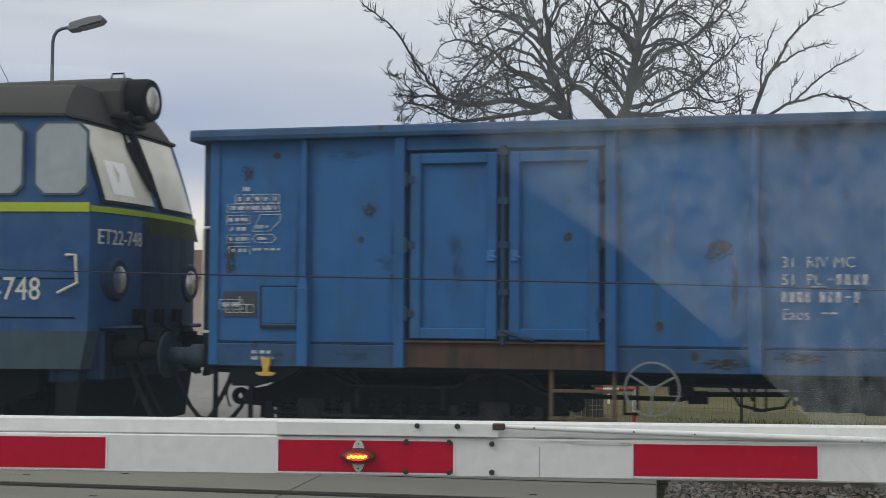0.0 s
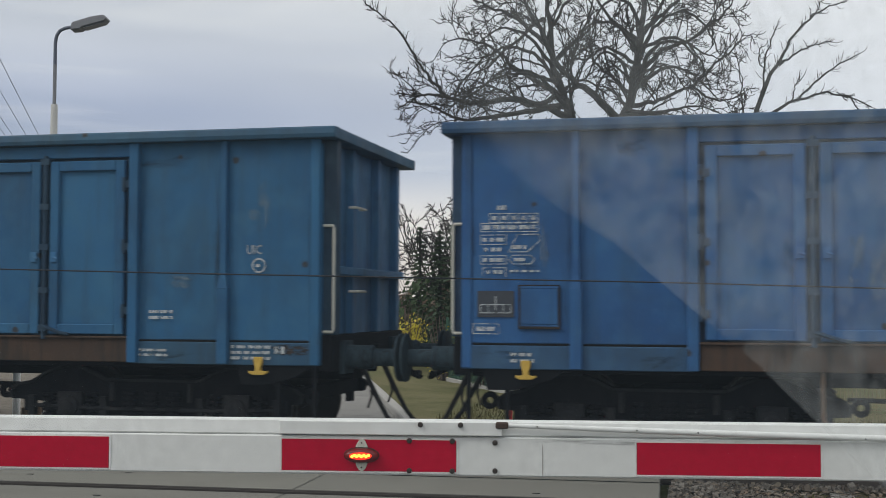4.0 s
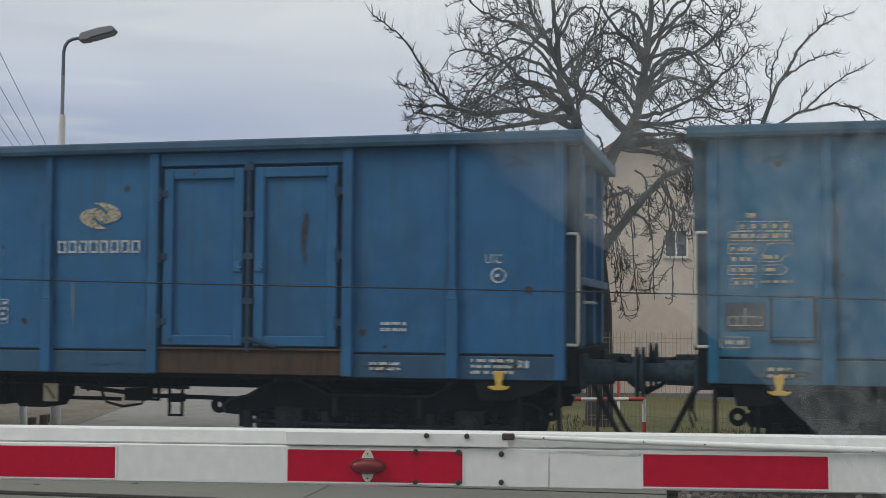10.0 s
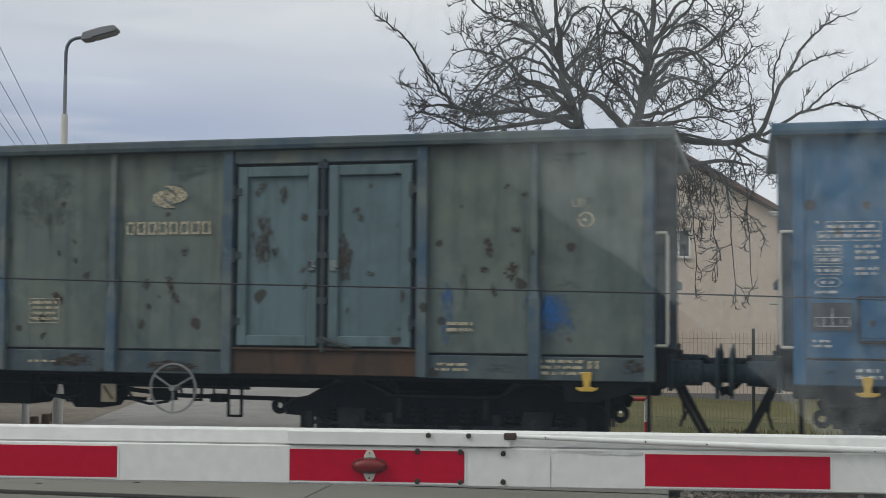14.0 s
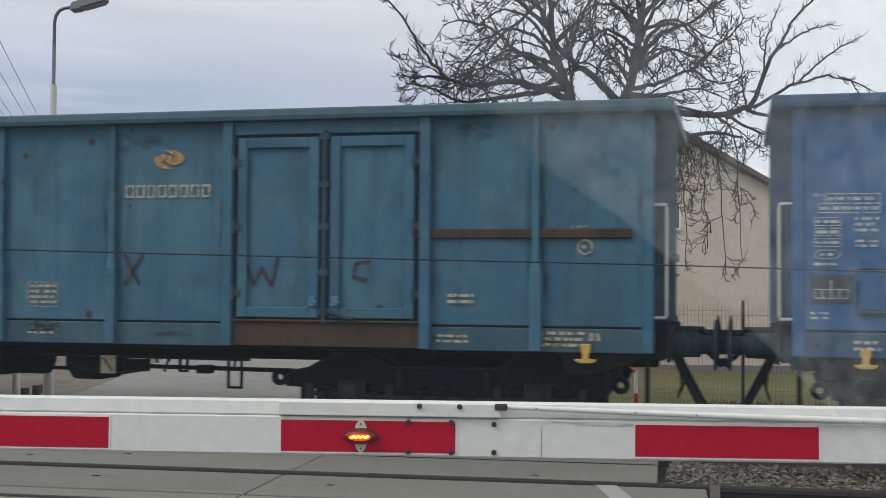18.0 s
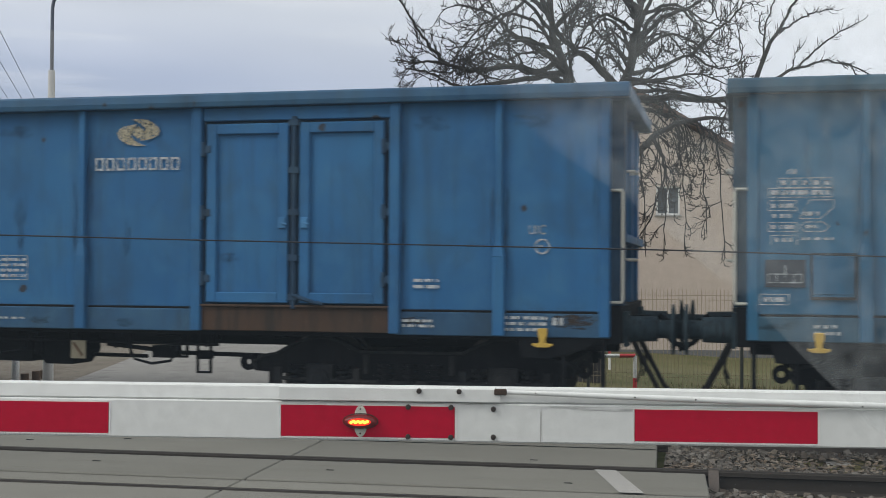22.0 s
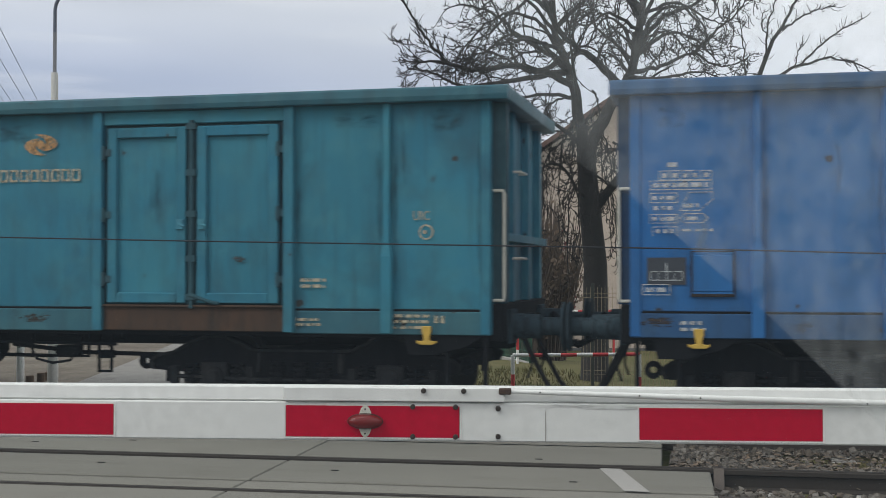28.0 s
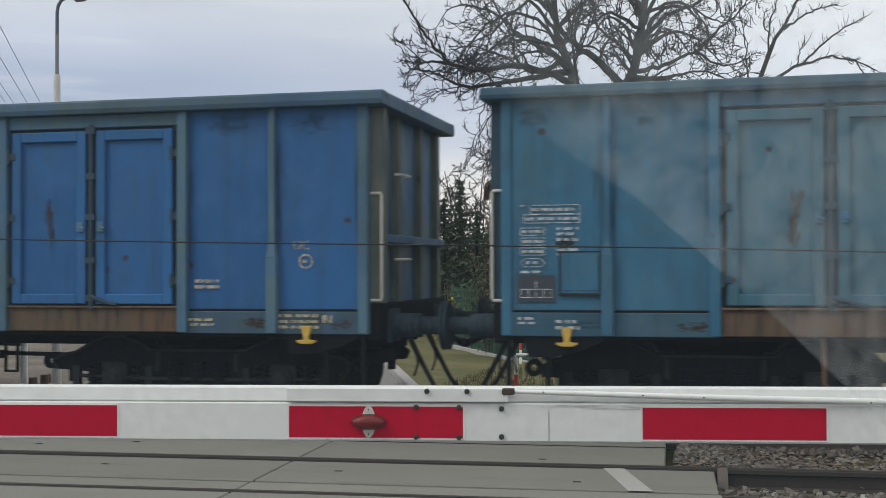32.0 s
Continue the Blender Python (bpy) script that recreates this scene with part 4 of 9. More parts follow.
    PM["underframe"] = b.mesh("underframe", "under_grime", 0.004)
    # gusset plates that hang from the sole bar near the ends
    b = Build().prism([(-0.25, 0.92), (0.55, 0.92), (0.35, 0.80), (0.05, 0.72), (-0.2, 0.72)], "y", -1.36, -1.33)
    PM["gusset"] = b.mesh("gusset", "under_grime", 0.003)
    # bogie: pressed side frames humped over the axle boxes, bolster, end brackets with an eye
    half_top = [(0.50, 0.74), (0.62, 0.80), (0.80, 0.87), (0.98, 0.87), (1.16, 0.81), (1.34, 0.71), (1.50, 0.68), (1.60, 0.61), (1.56, 0.52)]
    half_low = [(1.22, 0.50), (1.15, 0.58), (0.68, 0.58), (0.52, 0.40), (0.35, 0.30)]
    prof = [(-x, z) for x, z in half_top[::-1]] + half_top + half_low + [(-x, z) for x, z in half_low[::-1]]
    b = Build()
    for s in (-1, 1):
        b.prism(prof, "y", s * 1.02 - 0.05, s * 1.02 + 0.05)
        b.box(-1.42, -1.36, s * 1.02 - 0.07, s * 1.02 + 0.07, 0.40, 0.55).box(1.36, 1.42, s * 1.02 - 0.07, s * 1.02 + 0.07, 0.40, 0.55)
    b.box(-0.28, 0.28, -0.96, 0.96, 0.50, 0.74).box(-1.5, -1.38, -0.96, 0.96, 0.52, 0.66).box(1.38, 1.5, -0.96, 0.96, 0.52, 0.66)
    for x in (-1, 1):
        b.ring((x * 1.655, -1.02, 0.60), "y", 0.032, 0.082, 0.06, 14)
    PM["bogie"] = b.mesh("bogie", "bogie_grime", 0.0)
    # flanges that stand out from the side frame, toned lighter as if lit from above
    b = Build()
    for (xa, za), (xb, zb) in zip(half_top, half_top[1:]):
        for m in (-1, 1):
            d = Vector((xb - xa, zb - za)).normalized() * 0.028
            q = [(m * xa, za), (m * xb, zb), (m * (xb + d.y), zb - d.x), (m * (xa + d.y), za - d.x)]
            b.prism(q, "y", -1.115, -1.07)
    b.box(-0.50, 0.50, -1.115, -1.07, 0.712, 0.74).box(-0.40, 0.40, -1.10, -1.07, 0.32, 0.35)
    b.prism([(-0.52, 0.42), (-0.49, 0.40), (-0.62, 0.60), (-0.65, 0.60)], "y", -1.10, -1.07).prism([(0.52, 0.42), (0.49, 0.40), (0.62, 0.60), (0.65, 0.60)], "y", -1.10, -1.07)
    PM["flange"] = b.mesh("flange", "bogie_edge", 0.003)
    # bolster springs and tie rods in the middle opening
    b = Build()
    for k in range(5):
        b.ring((0, 0, 0.051 * k), "z", 0.05, 0.08, 0.027, 10)
    b.tube([(0, 0, -0.01), (0, 0, 0.21)], 0.03, 6)
    PM["spring"] = b.mesh("spring", "bogie_grime", smooth=False)
    b = Build().tube([(-1.35, -1.10, 0.46), (-0.5, -1.12, 0.44), (0.5, -1.12, 0.44), (1.35, -1.10, 0.46)], 0.02, 6)
    for x in (-1.32, -0.52, 0.52, 1.32):
        b.box(x - 0.035, x + 0.035, -1.13, -1.06, 0.36, 0.56)
    for x in (-0.42, 0.42):
        b.tube([(x, -1.12, 0.70), (x, -1.12, 0.52)], 0.03, 8)
    PM["tie_rod"] = b.mesh("tie_rod", "bogie_edge")
    b = Build().tube([(0, -1.0, 0), (0, 1.0, 0)], 0.08, 10)
    for s in (-1, 1):
        b.ring((0, s * 0.755, 0), "y", 0.40, 0.46, 0.13, 32).ring((0, s * 0.70, 0), "y", 0.40, 0.485, 0.03, 32).ring((0, s * 0.755, 0), "y", 0.08, 0.41, 0.03, 32)
        b.ring((0, s * 0.755, 0), "y", 0.06, 0.13, 0.16, 14)
        b.box(-0.03, 0.03, s * 1.0 - 0.02, s * 1.0 + 0.02, -0.07, 0.07)
    PM["wheelset"] = b.mesh("wheelset", "wheel_steel")
    b = Build().box(-0.14, 0.14, -0.10, 0.10, -0.13, 0.14).tube([(0, -0.13, 0), (0, 0.13, 0)], 0.11, 12)
    b.tube([(0, -0.15, 0), (0, -0.13, 0)], [0.05, 0.09], 10)
    PM["axle_box"] = b.mesh("axle_box", "bogie_edge", 0.01)
    # buffer: base, sleeve, stem, domed head
    b = Build().box(0.0, 0.04, -0.16, 0.16, -0.16, 0.16).tube([(0.04, 0, 0), (0.30, 0, 0), (0.31, 0, 0)], [0.12, 0.115, 0.09], 18).tube([(0.3, 0, 0), (0.55, 0, 0)], 0.085, 16)
    b.tube([(0.535, 0, 0), (0.555, 0, 0), (0.575, 0, 0), (0.585, 0, 0)], [0.12, 0.23, 0.235, 0.15], 26)
    PM["buffer"] = b.mesh("buffer", "under_grime", smooth=True)
    b = Build().box(0.0, 0.12, -0.12, 0.12, -0.10, 0.10).tube([(0.1, 0, -0.02), (0.28, 0, -0.04), (0.34, 0, 0.04), (0.26, 0, 0.10)], [0.05, 0.05, 0.045, 0.03], 8)
    b.tube([(0.26, -0.05, -0.02), (0.40, -0.05, -0.16), (0.55, -0.05, -0.24)], 0.022, 6).tube([(0.26, 0.05, -0.02), (0.40, 0.05, -0.16), (0.55, 0.05, -0.24)], 0.022, 6).tube([(0.5, -0.1, -0.2), (0.5, 0.1, -0.2)], 0.035, 8)
    PM["coupling"] = b.mesh("screw_coupling", "under_grime", 0.0)
    b = Build().tube([(0, 0, 0.05), (0.06, 0, -0.03), (0.12, 0, -0.16), (0.21, 0, -0.33), (0.30, 0.01, -0.50), (0.40, 0.02, -0.62), (0.50, 0.03, -0.66)], [0.032, 0.030, 0.028, 0.025, 0.024, 0.026, 0.036], 8).box(0.46, 0.54, 0.0, 0.05, -0.70, -0.62).tube([(0.04, 0.05, 0.03), (0.10, 0.06, -0.12), (0.12, 0.07, -0.30), (0.08, 0.07, -0.42)], 0.012, 6)
    PM["hose"] = b.mesh("brake_hose", "black_rubber", smooth=True)
    # yellow towing hook shaped like an anchor
    b = Build().prism([(-0.055, 0.10), (0.055, 0.10), (0.055, 0.03), (0.035, -0.03), (0.035, -0.07), (0.10, -0.085), (0.12, -0.07), (0.125, -0.10), (0.07, -0.125), (-0.07, -0.125), (-0.125, -0.10), (-0.12, -0.07), (-0.10, -0.085), (-0.035, -0.07), (-0.035, -0.03), (-0.055, 0.03)], "y", -0.03, 0.03)
    PM["tow_hook"] = b.mesh("tow_hook", "hook_yellow", 0.006)
    b = Build().tube([(0, 0, 0), (0.10, 0, 0.0), (0.11, 0, -0.03), (0.11, 0, -0.98), (0.10, 0, -1.01), (0, 0, -1.01)], 0.0145, 8)
    PM["handrail"] = b.mesh("handrail", "white_paint", smooth=True)
    PM["rung"] = Build().tube([(0, -0.17, 0), (0.07, -0.16, 0), (0.07, 0.16, 0), (0, 0.17, 0)], 0.013, 6).mesh("rung", "white_paint", smooth=True)
    b = Build().box(-0.02, 0.02, -0.02, 0.02, -0.56, 0.1).box(0.34, 0.38, -0.02, 0.02, -0.56, 0.1).box(-0.02, 0.38, -0.10, 0.05, -0.58, -0.55)
    PM["end_step"] = b.mesh("end_step", "under_grime", 0.003)
    b = Build().box(-0.30, -0.265, -0.02, 0.01, -0.42, 0.02).box(0.265, 0.30, -0.02, 0.01, -0.42, 0.02).box(-0.30, 0.30, -0.05, 0.02, -0.44, -0.405).box(-0.27, 0.27, -0.03, 0.01, -0.19, -0.16)
    PM["door_step"] = b.mesh("door_step", "step_rust", 0.004)
    b = Build().tube([(-0.28, -0.01, 0.03), (-0.28, -0.01, -0.38), (-0.26, -0.01, -0.43), (-0.21, -0.01, -0.45), (0.21, -0.01, -0.45), (0.26, -0.01, -0.43), (0.28, -0.01, -0.38), (0.28, -0.01, 0.03)], 0.021, 8)
    PM["stirrup"] = b.mesh("door_step", "step_rust", smooth=True)
    b = Build().ring((0, 0, 0), "y", 0.227, 0.244, 0.018, 36).tube([(0, -0.03, 0), (0, 0.12, 0)], 0.028, 10)
    for k in range(3):
        a = 0.5 + k * 2.0944
        b.tube([(0, 0, 0), (0.22 * math.cos(a), 0, 0.225 * math.sin(a))], 0.010, 6)
    PM["handwheel"] = b.mesh("handwheel", "wheel_grey", smooth=True)
    # brake gear between the bogies: pull rods, clevis boxes, safety loops, levers, pipes; three builds
    for kind in range(3):
        b, r = Build(), random.Random(14 + kind)
        o = (0.0, 0.35, -0.3)[kind]
        b.tube([(-2.95, -0.9, 0.66), (-1.9 + o, -0.9, 0.65), (-1.7 + o, -0.92, 0.70), (-0.7 + o, -0.92, 0.72)], 0.022, 6)
        b.tube([(0.9 + o, -0.9, 0.74), (1.7 + o, -0.9, 0.665), (2.95, -0.9, 0.655)], 0.022, 6)
        b.tube([(-0.9 + o, -0.6, 0.62), (1.2 + o, -0.6, 0.60)], 0.02, 6).tube([(-2.5, -1.2, 0.80), (2.6, -1.2, 0.77)], 0.014, 6)
        # clevis boxes on the rods
        for x, z, w, h in ((-1.75 + o, 0.68, 0.09, 0.09), (1.55 + o, 0.685, 0.12, 0.10), (2.15 + o * 0.5, 0.66, 0.07, 0.06), (-0.75 + o, 0.71, 0.08, 0.07)):
            b.box(x - w, x + w, -0.97, -0.84, z - h / 2 - 0.02, z + h / 2)
        # safety loops: thin hanging frames
        for x, w, zb in ((-2.35, 0.07, 0.50), (-1.2 + o, 0.06, 0.56), (2.35, 0.08, 0.47), (1.95 + o * 0.5, 0.05, 0.62), (0.55 + o, 0.06, 0.58)):
            b.box(x - w, x - w + 0.022, -0.99, -0.96, zb, 0.92).box(x + w - 0.022, x + w, -0.99, -0.96, zb, 0.92).box(x - w, x + w, -0.99, -0.96, zb, zb + 0.022)
        # hangers and levers
        for k in range(11):
            x, y, zb = -2.5 + 5.0 * (k + r.uniform(0.1, 0.9)) / 11, r.choice((-1.2, -1.1, -0.75)), r.uniform(0.60, 0.74)
            lean = r.uniform(-0.05, 0.05)
            b.box(x - 0.012, x + 0.012, y - 0.015, y + 0.015, zb + 0.10, 0.90)
            b.tube([(x, y, zb + 0.12), (x + lean, y, zb)], 0.014, 6)
        for x in (-1.5 + o, 0.3 - o, 1.25 + o):          # sagging air pipes
            d = r.uniform(0.12, 0.22)
            b.tube([(x, -1.22, 0.84), (x + 0.12, -1.22, 0.82 - d), (x + 0.3, -1.22, 0.78 - d), (x + 0.5, -1.22, 0.81 - d), (x + 0.62, -1.22, 0.83)], 0.014, 6)
        b.prism([(-0.62 + o, 0.90), (-0.34 + o, 0.90), (-0.42 + o, 0.58), (-0.56 + o, 0.56)], "y", -0.96, -0.93)
        # apparatus boxes and a low cross beam
        b.box(-0.30 + o, 0.10 + o, -1.0, -0.6, 0.55, 0.92).box(0.10 + o, 0.18 + o, -0.95, -0.65, 0.62, 0.80)
        b.box(-2.3, 2.3, -0.55, -0.45, 0.78, 0.92).box(-1.1 + o, -0.45 + o, -1.25, -1.1, 0.80, 0.86)
        b.box(-2.0 + o, -1.78 + o, -1.15, -0.95, 0.70, 0.90)
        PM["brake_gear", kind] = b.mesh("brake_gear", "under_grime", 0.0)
    b = Build().box(-0.08, 0.08, -0.008, 0.008, -0.09, 0.09)
    PM["change_plate"] = b.mesh("change_plate", "plate_pale", 0.003)
    PM["change_lever"] = Build().prism([(-0.06, 0.06), (-0.04, 0.075), (0.06, -0.05), (0.04, -0.07)], "y", -0.02, -0.009).mesh("change_lever", "step_rust", 0.002)
    b = Build().tube([(-0.45, 0, 0), (-0.40, 0, 0), (0.40, 0, 0), (0.45, 0, 0)], [0.10, 0.19, 0.19, 0.10], 18)
    PM["air_tank"] = b.mesh("air_tank", "under_grime", smooth=True)
    b = Build().prism([(-0.26, 0.15), (0.26, 0.15), (0.26, -0.05), (0.16, -0.18), (-0.16, -0.18), (-0.26, -0.05)], "y", -0.2, 0.2)
    PM["brake_box"] = b.mesh("brake_cylinder", "under_grime", 0.012)
    PM["label_holder"] = Build().box(-0.17, 0.17, -1.40, -1.375, -0.16, 0.16).box(-0.19, 0.19, -1.395, -1.37, 0.16, 0.185).box(-0.19, 0.19, -1.395, -1.37, -0.185, -0.16).mesh("label_holder", "black_iron", 0.004)
    PM["holder_edge"] = Build().box(-0.19, 0.19, -1.398, -1.372, -0.205, -0.180).box(-0.19, -0.172, -1.396, -1.372, -0.18, 0.19).box(0.172, 0.19, -1.396, -1.372, -0.18, 0.19).box(-0.19, 0.19, -1.396, -1.372, 0.186, 0.196).mesh("holder_edge", "door_gap", 0.002)
    PM["dark_plate"] = Build().box(-0.17, 0.17, -1.383, -1.379, -0.12, 0.12).mesh("dark_plate", "dark_plate")
    PM["side_stripe"] = Build().box(-1.0, 1.0, -1.41, -1.35, -0.045, 0.045).mesh("side_rail", "black_iron", 0.01)


wagon_meshes()


def bars(rows, x, z, w, h, y=-1.387):
    """Lines of unreadable small lettering as plain bars."""
    b = Build()
    r = random.Random(int(x * 100 + z * 10) + rows)
    for i in range(rows):
        zz = z - i * h * 1.9
        xx = x
        while xx < x + w - 0.02:
            l = min(r.uniform(0.03, 0.10), x + w - xx)
            b.box(xx, xx + l, y - 0.003, y, zz, zz + h)
            xx += l + r.uniform(0.012, 0.03)
    return b


def grid_mark(x, z, w, h, cols, rows, y=-1.387, t=0.008):
    b = Build()
    for i in range(cols + 1):
        b.box(x + w * i / cols - t / 2, x + w * i / cols + t / 2, y - 0.003, y, z, z + h)
    for j in range(rows + 1):
        b.box(x, x + w, y - 0.0035, y - 0.0005, z + h * j / rows - t / 2, z + h * j / rows + t / 2)
    return b


def merge(*bs):
    o = Build()
    for q in bs:
        o.add(q.v, q.f)
    return o


def emblem(scale):
    """The freight company's sign as two plain opposed leaves round a diamond; scale is its width."""
    k = scale / 149
    top = [(-74, -2), (-67, 11), (-49, 20), (-24, 25), (-6, 26)]
    low = [(-74, -2), (-68, -17), (-50, -31), (-28, -40), (-2, -43), (26, -42)]
    inner = [(-6, 25), (-18, 17), (-27, 4), (-26, -9), (-12, -25), (6, -35), (26, -42)]
    b = Build()
    for s in (1, -1):
        edge = top + inner[1:]
        outer = low
        n = 10

        def along(line, f):
            f *= len(line) - 1
            i = min(len(line) - 2, int(f))
            return [line[i][c] + (line[i + 1][c] - line[i][c]) * (f - i) for c in (0, 1)]
        for j in range(n):
            q = [along(edge, j / n), along(edge, (j + 1) / n), along(outer, (j + 1) / n), along(outer, j / n)]
            if j == 0:
                q = q[:3]
            if j == n - 1:
                q = [q[0], q[1], q[3]]
            b.prism([(s * k * p[0], s * k * p[1]) for p in q], "y", -1.391, -1.388)
    b.prism([(k * 21 * math.cos(a * 0.785 + 0.1) * (1.0 if a % 2 == 0 else 0.82), k * 21 * math.sin(a * 0.785 + 0.1) * (1.0 if a % 2 == 0 else 0.82)) for a in range(8)], "y", -1.391, -1.388)
    return b


# widths of the company emblem, wagon by wagon
EMBLEM = (0.42, 0.28, 0.30, 0.45, 0.455, 0.40, 0.38, 0.35, 0.33, 0.28, 0.46, 0.45, 0.35, 0.37, 0.45, 0.40, 0.4)
MARK = {}


def mark_mesh(key, build, mat):
    if (key, mat) not in MARK:
        MARK[key, mat] = build().mesh("marking", mat)
    return MARK[key, mat]


def word_blocks(n, w, h):
    """A company name as a row of plain open blocks."""
    b = Build()
    p, t = w / n, 0.021
    for i in range(n):
        x0, x1 = -w / 2 + p * i, -w / 2 + p * (i + 0.80)
        b.box(x0, x0 + t, -1.391, -1.388, 0, h).box(x1 - t, x1, -1.391, -1.388, 0.0, h)
        b.box(x0 + t, x1 - t, -1.391, -1.388, h - t, h).box(x0 + t, x1 - t, -1.391, -1.388, 0.0, t)
    return b


def end_table():
    """The painted data tables at the wagon's end: framed rows, a slanted field, a lozenge and a bracket, with bars for their print."""
    b = Build()
    x0, y, t = -6.16, -1.387, 0.007

    def frame_line(pts):
        for p, q in zip(pts, pts[1:] + pts[:1]):
            b.ribbon([p, q], t, y - 0.003)

    def field(xa, xb, za, zb):
        frame_line([(x0 + xa, za), (x0 + xb, za), (x0 + xb, zb), (x0 + xa, zb)])
    field(0.08, 0.53, 2.245, 2.325)
    for k in range(1, 5):
        b.ribbon([(x0 + 0.08 + 0.09 * k, 2.245), (x0 + 0.08 + 0.09 * k, 2.325)], t, y - 0.003)
    for k in range(5):
        b.box(x0 + 0.105 + 0.09 * k, x0 + 0.145 + 0.09 * k, y - 0.003, y, 2.265, 2.305)
    field(0.0, 0.53, 2.16, 2.238)
    field(0.0, 0.235, 2.045, 2.13)
    frame_line([(x0 + 0.26, 1.975), (x0 + 0.43, 1.975), (x0 + 0.54, 2.07), (x0 + 0.54, 2.135), (x0 + 0.34, 2.135)])
    field(0.0, 0.235, 1.865, 1.94)
    frame_line([(x0 + 0.26, 1.905), (x0 + 0.30, 1.945), (x0 + 0.46, 1.945), (x0 + 0.50, 1.905), (x0 + 0.46, 1.865), (x0 + 0.30, 1.865)])
    b.ribbon([(x0 + 0.02, 1.75), (x0 + 0.02, 1.83), (x0 + 0.235, 1.83), (x0 + 0.235, 1.75)], t, y - 0.003)
    for k in (bars(1, x0 + 0.02, 2.18, 0.49, 0.04), bars(1, x0 + 0.02, 2.07, 0.19, 0.035), bars(1, x0 + 0.03, 1.98, 0.16, 0.035), bars(1, x0 + 0.29, 2.0, 0.13, 0.035), bars(1, x0 + 0.02, 1.885, 0.19, 0.035),
              bars(1, x0 + 0.31, 1.89, 0.14, 0.03), bars(1, x0 + 0.05, 1.775, 0.15, 0.035), bars(1, x0 + 0.27, 1.79, 0.27, 0.022), bars(1, x0 + 0.15, 2.36, 0.12, 0.04)):
        b.add(k.v, k.f)
    # framed length mark low by the corner
    frame_line([(x0 - 0.07, 1.23), (x0 + 0.17, 1.23), (x0 + 0.17, 1.32), (x0 - 0.07, 1.32)])
    k = bars(1, x0 - 0.04, 1.255, 0.18, 0.04)
    return b.add(k.v, k.f)


def list_table():
    """A plainer build of the end tables: a wide double row over two columns of short framed lines and a lozenge."""
    b = Build()
    x0, y, t = -6.16, -1.387, 0.007

    def frame_line(pts):
        for p, q in zip(pts, pts[1:] + pts[:1]):
            b.ribbon([p, q], t, y - 0.003)

    def field(xa, xb, za, zb):
        frame_line([(x0 + xa, za), (x0 + xb, za), (x0 + xb, zb), (x0 + xa, zb)])
        k = bars(1, x0 + xa + 0.015, (za + zb) / 2 - 0.014, xb - xa - 0.03, 0.028)
        b.add(k.v, k.f)
    field(0.09, 0.54, 2.235, 2.315)
    field(0.03, 0.54, 2.155, 2.230)
    for z in (2.045, 1.955, 1.865):
        field(0.0, 0.22, z, z + 0.065)
    frame_line([(x0 + 0.0, 1.795), (x0 + 0.04, 1.832), (x0 + 0.18, 1.832), (x0 + 0.22, 1.795), (x0 + 0.18, 1.758), (x0 + 0.04, 1.758)])
    for k in (bars(1, x0 + 0.05, 1.782, 0.12, 0.026), bars(3, x0 + 0.33, 2.09, 0.20, 0.026), bars(2, x0 + 0.33, 1.90, 0.20, 0.022), bars(1, x0 + 0.0, 2.30, 0.06, 0.022), bars(1, x0, 1.70, 0.20, 0.024)):
        b.add(k.v, k.f)
    k = bars(2, x0 - 0.03, 1.28, 0.16, 0.022)
    return b.add(k.v, k.f)


# height of the end tables, wagon by wagon
TABLE_RISE = (0.22, 0.0, 0.0, -0.20, 0.0, 0.0, 0.06, 0.0, 0.0, 0.0, 0.0, 0.0, 0.0, 0.0, 0.06, -0.08, -0.22)
UNION_DROP = {6: -0.50, 10: 0.13, 11: 0.10, 14: 0.10, 15: 0.26}
# where the second column of the running number starts
COLUMN = {3: 0.31, 5: 0.38, 11: 0.26}


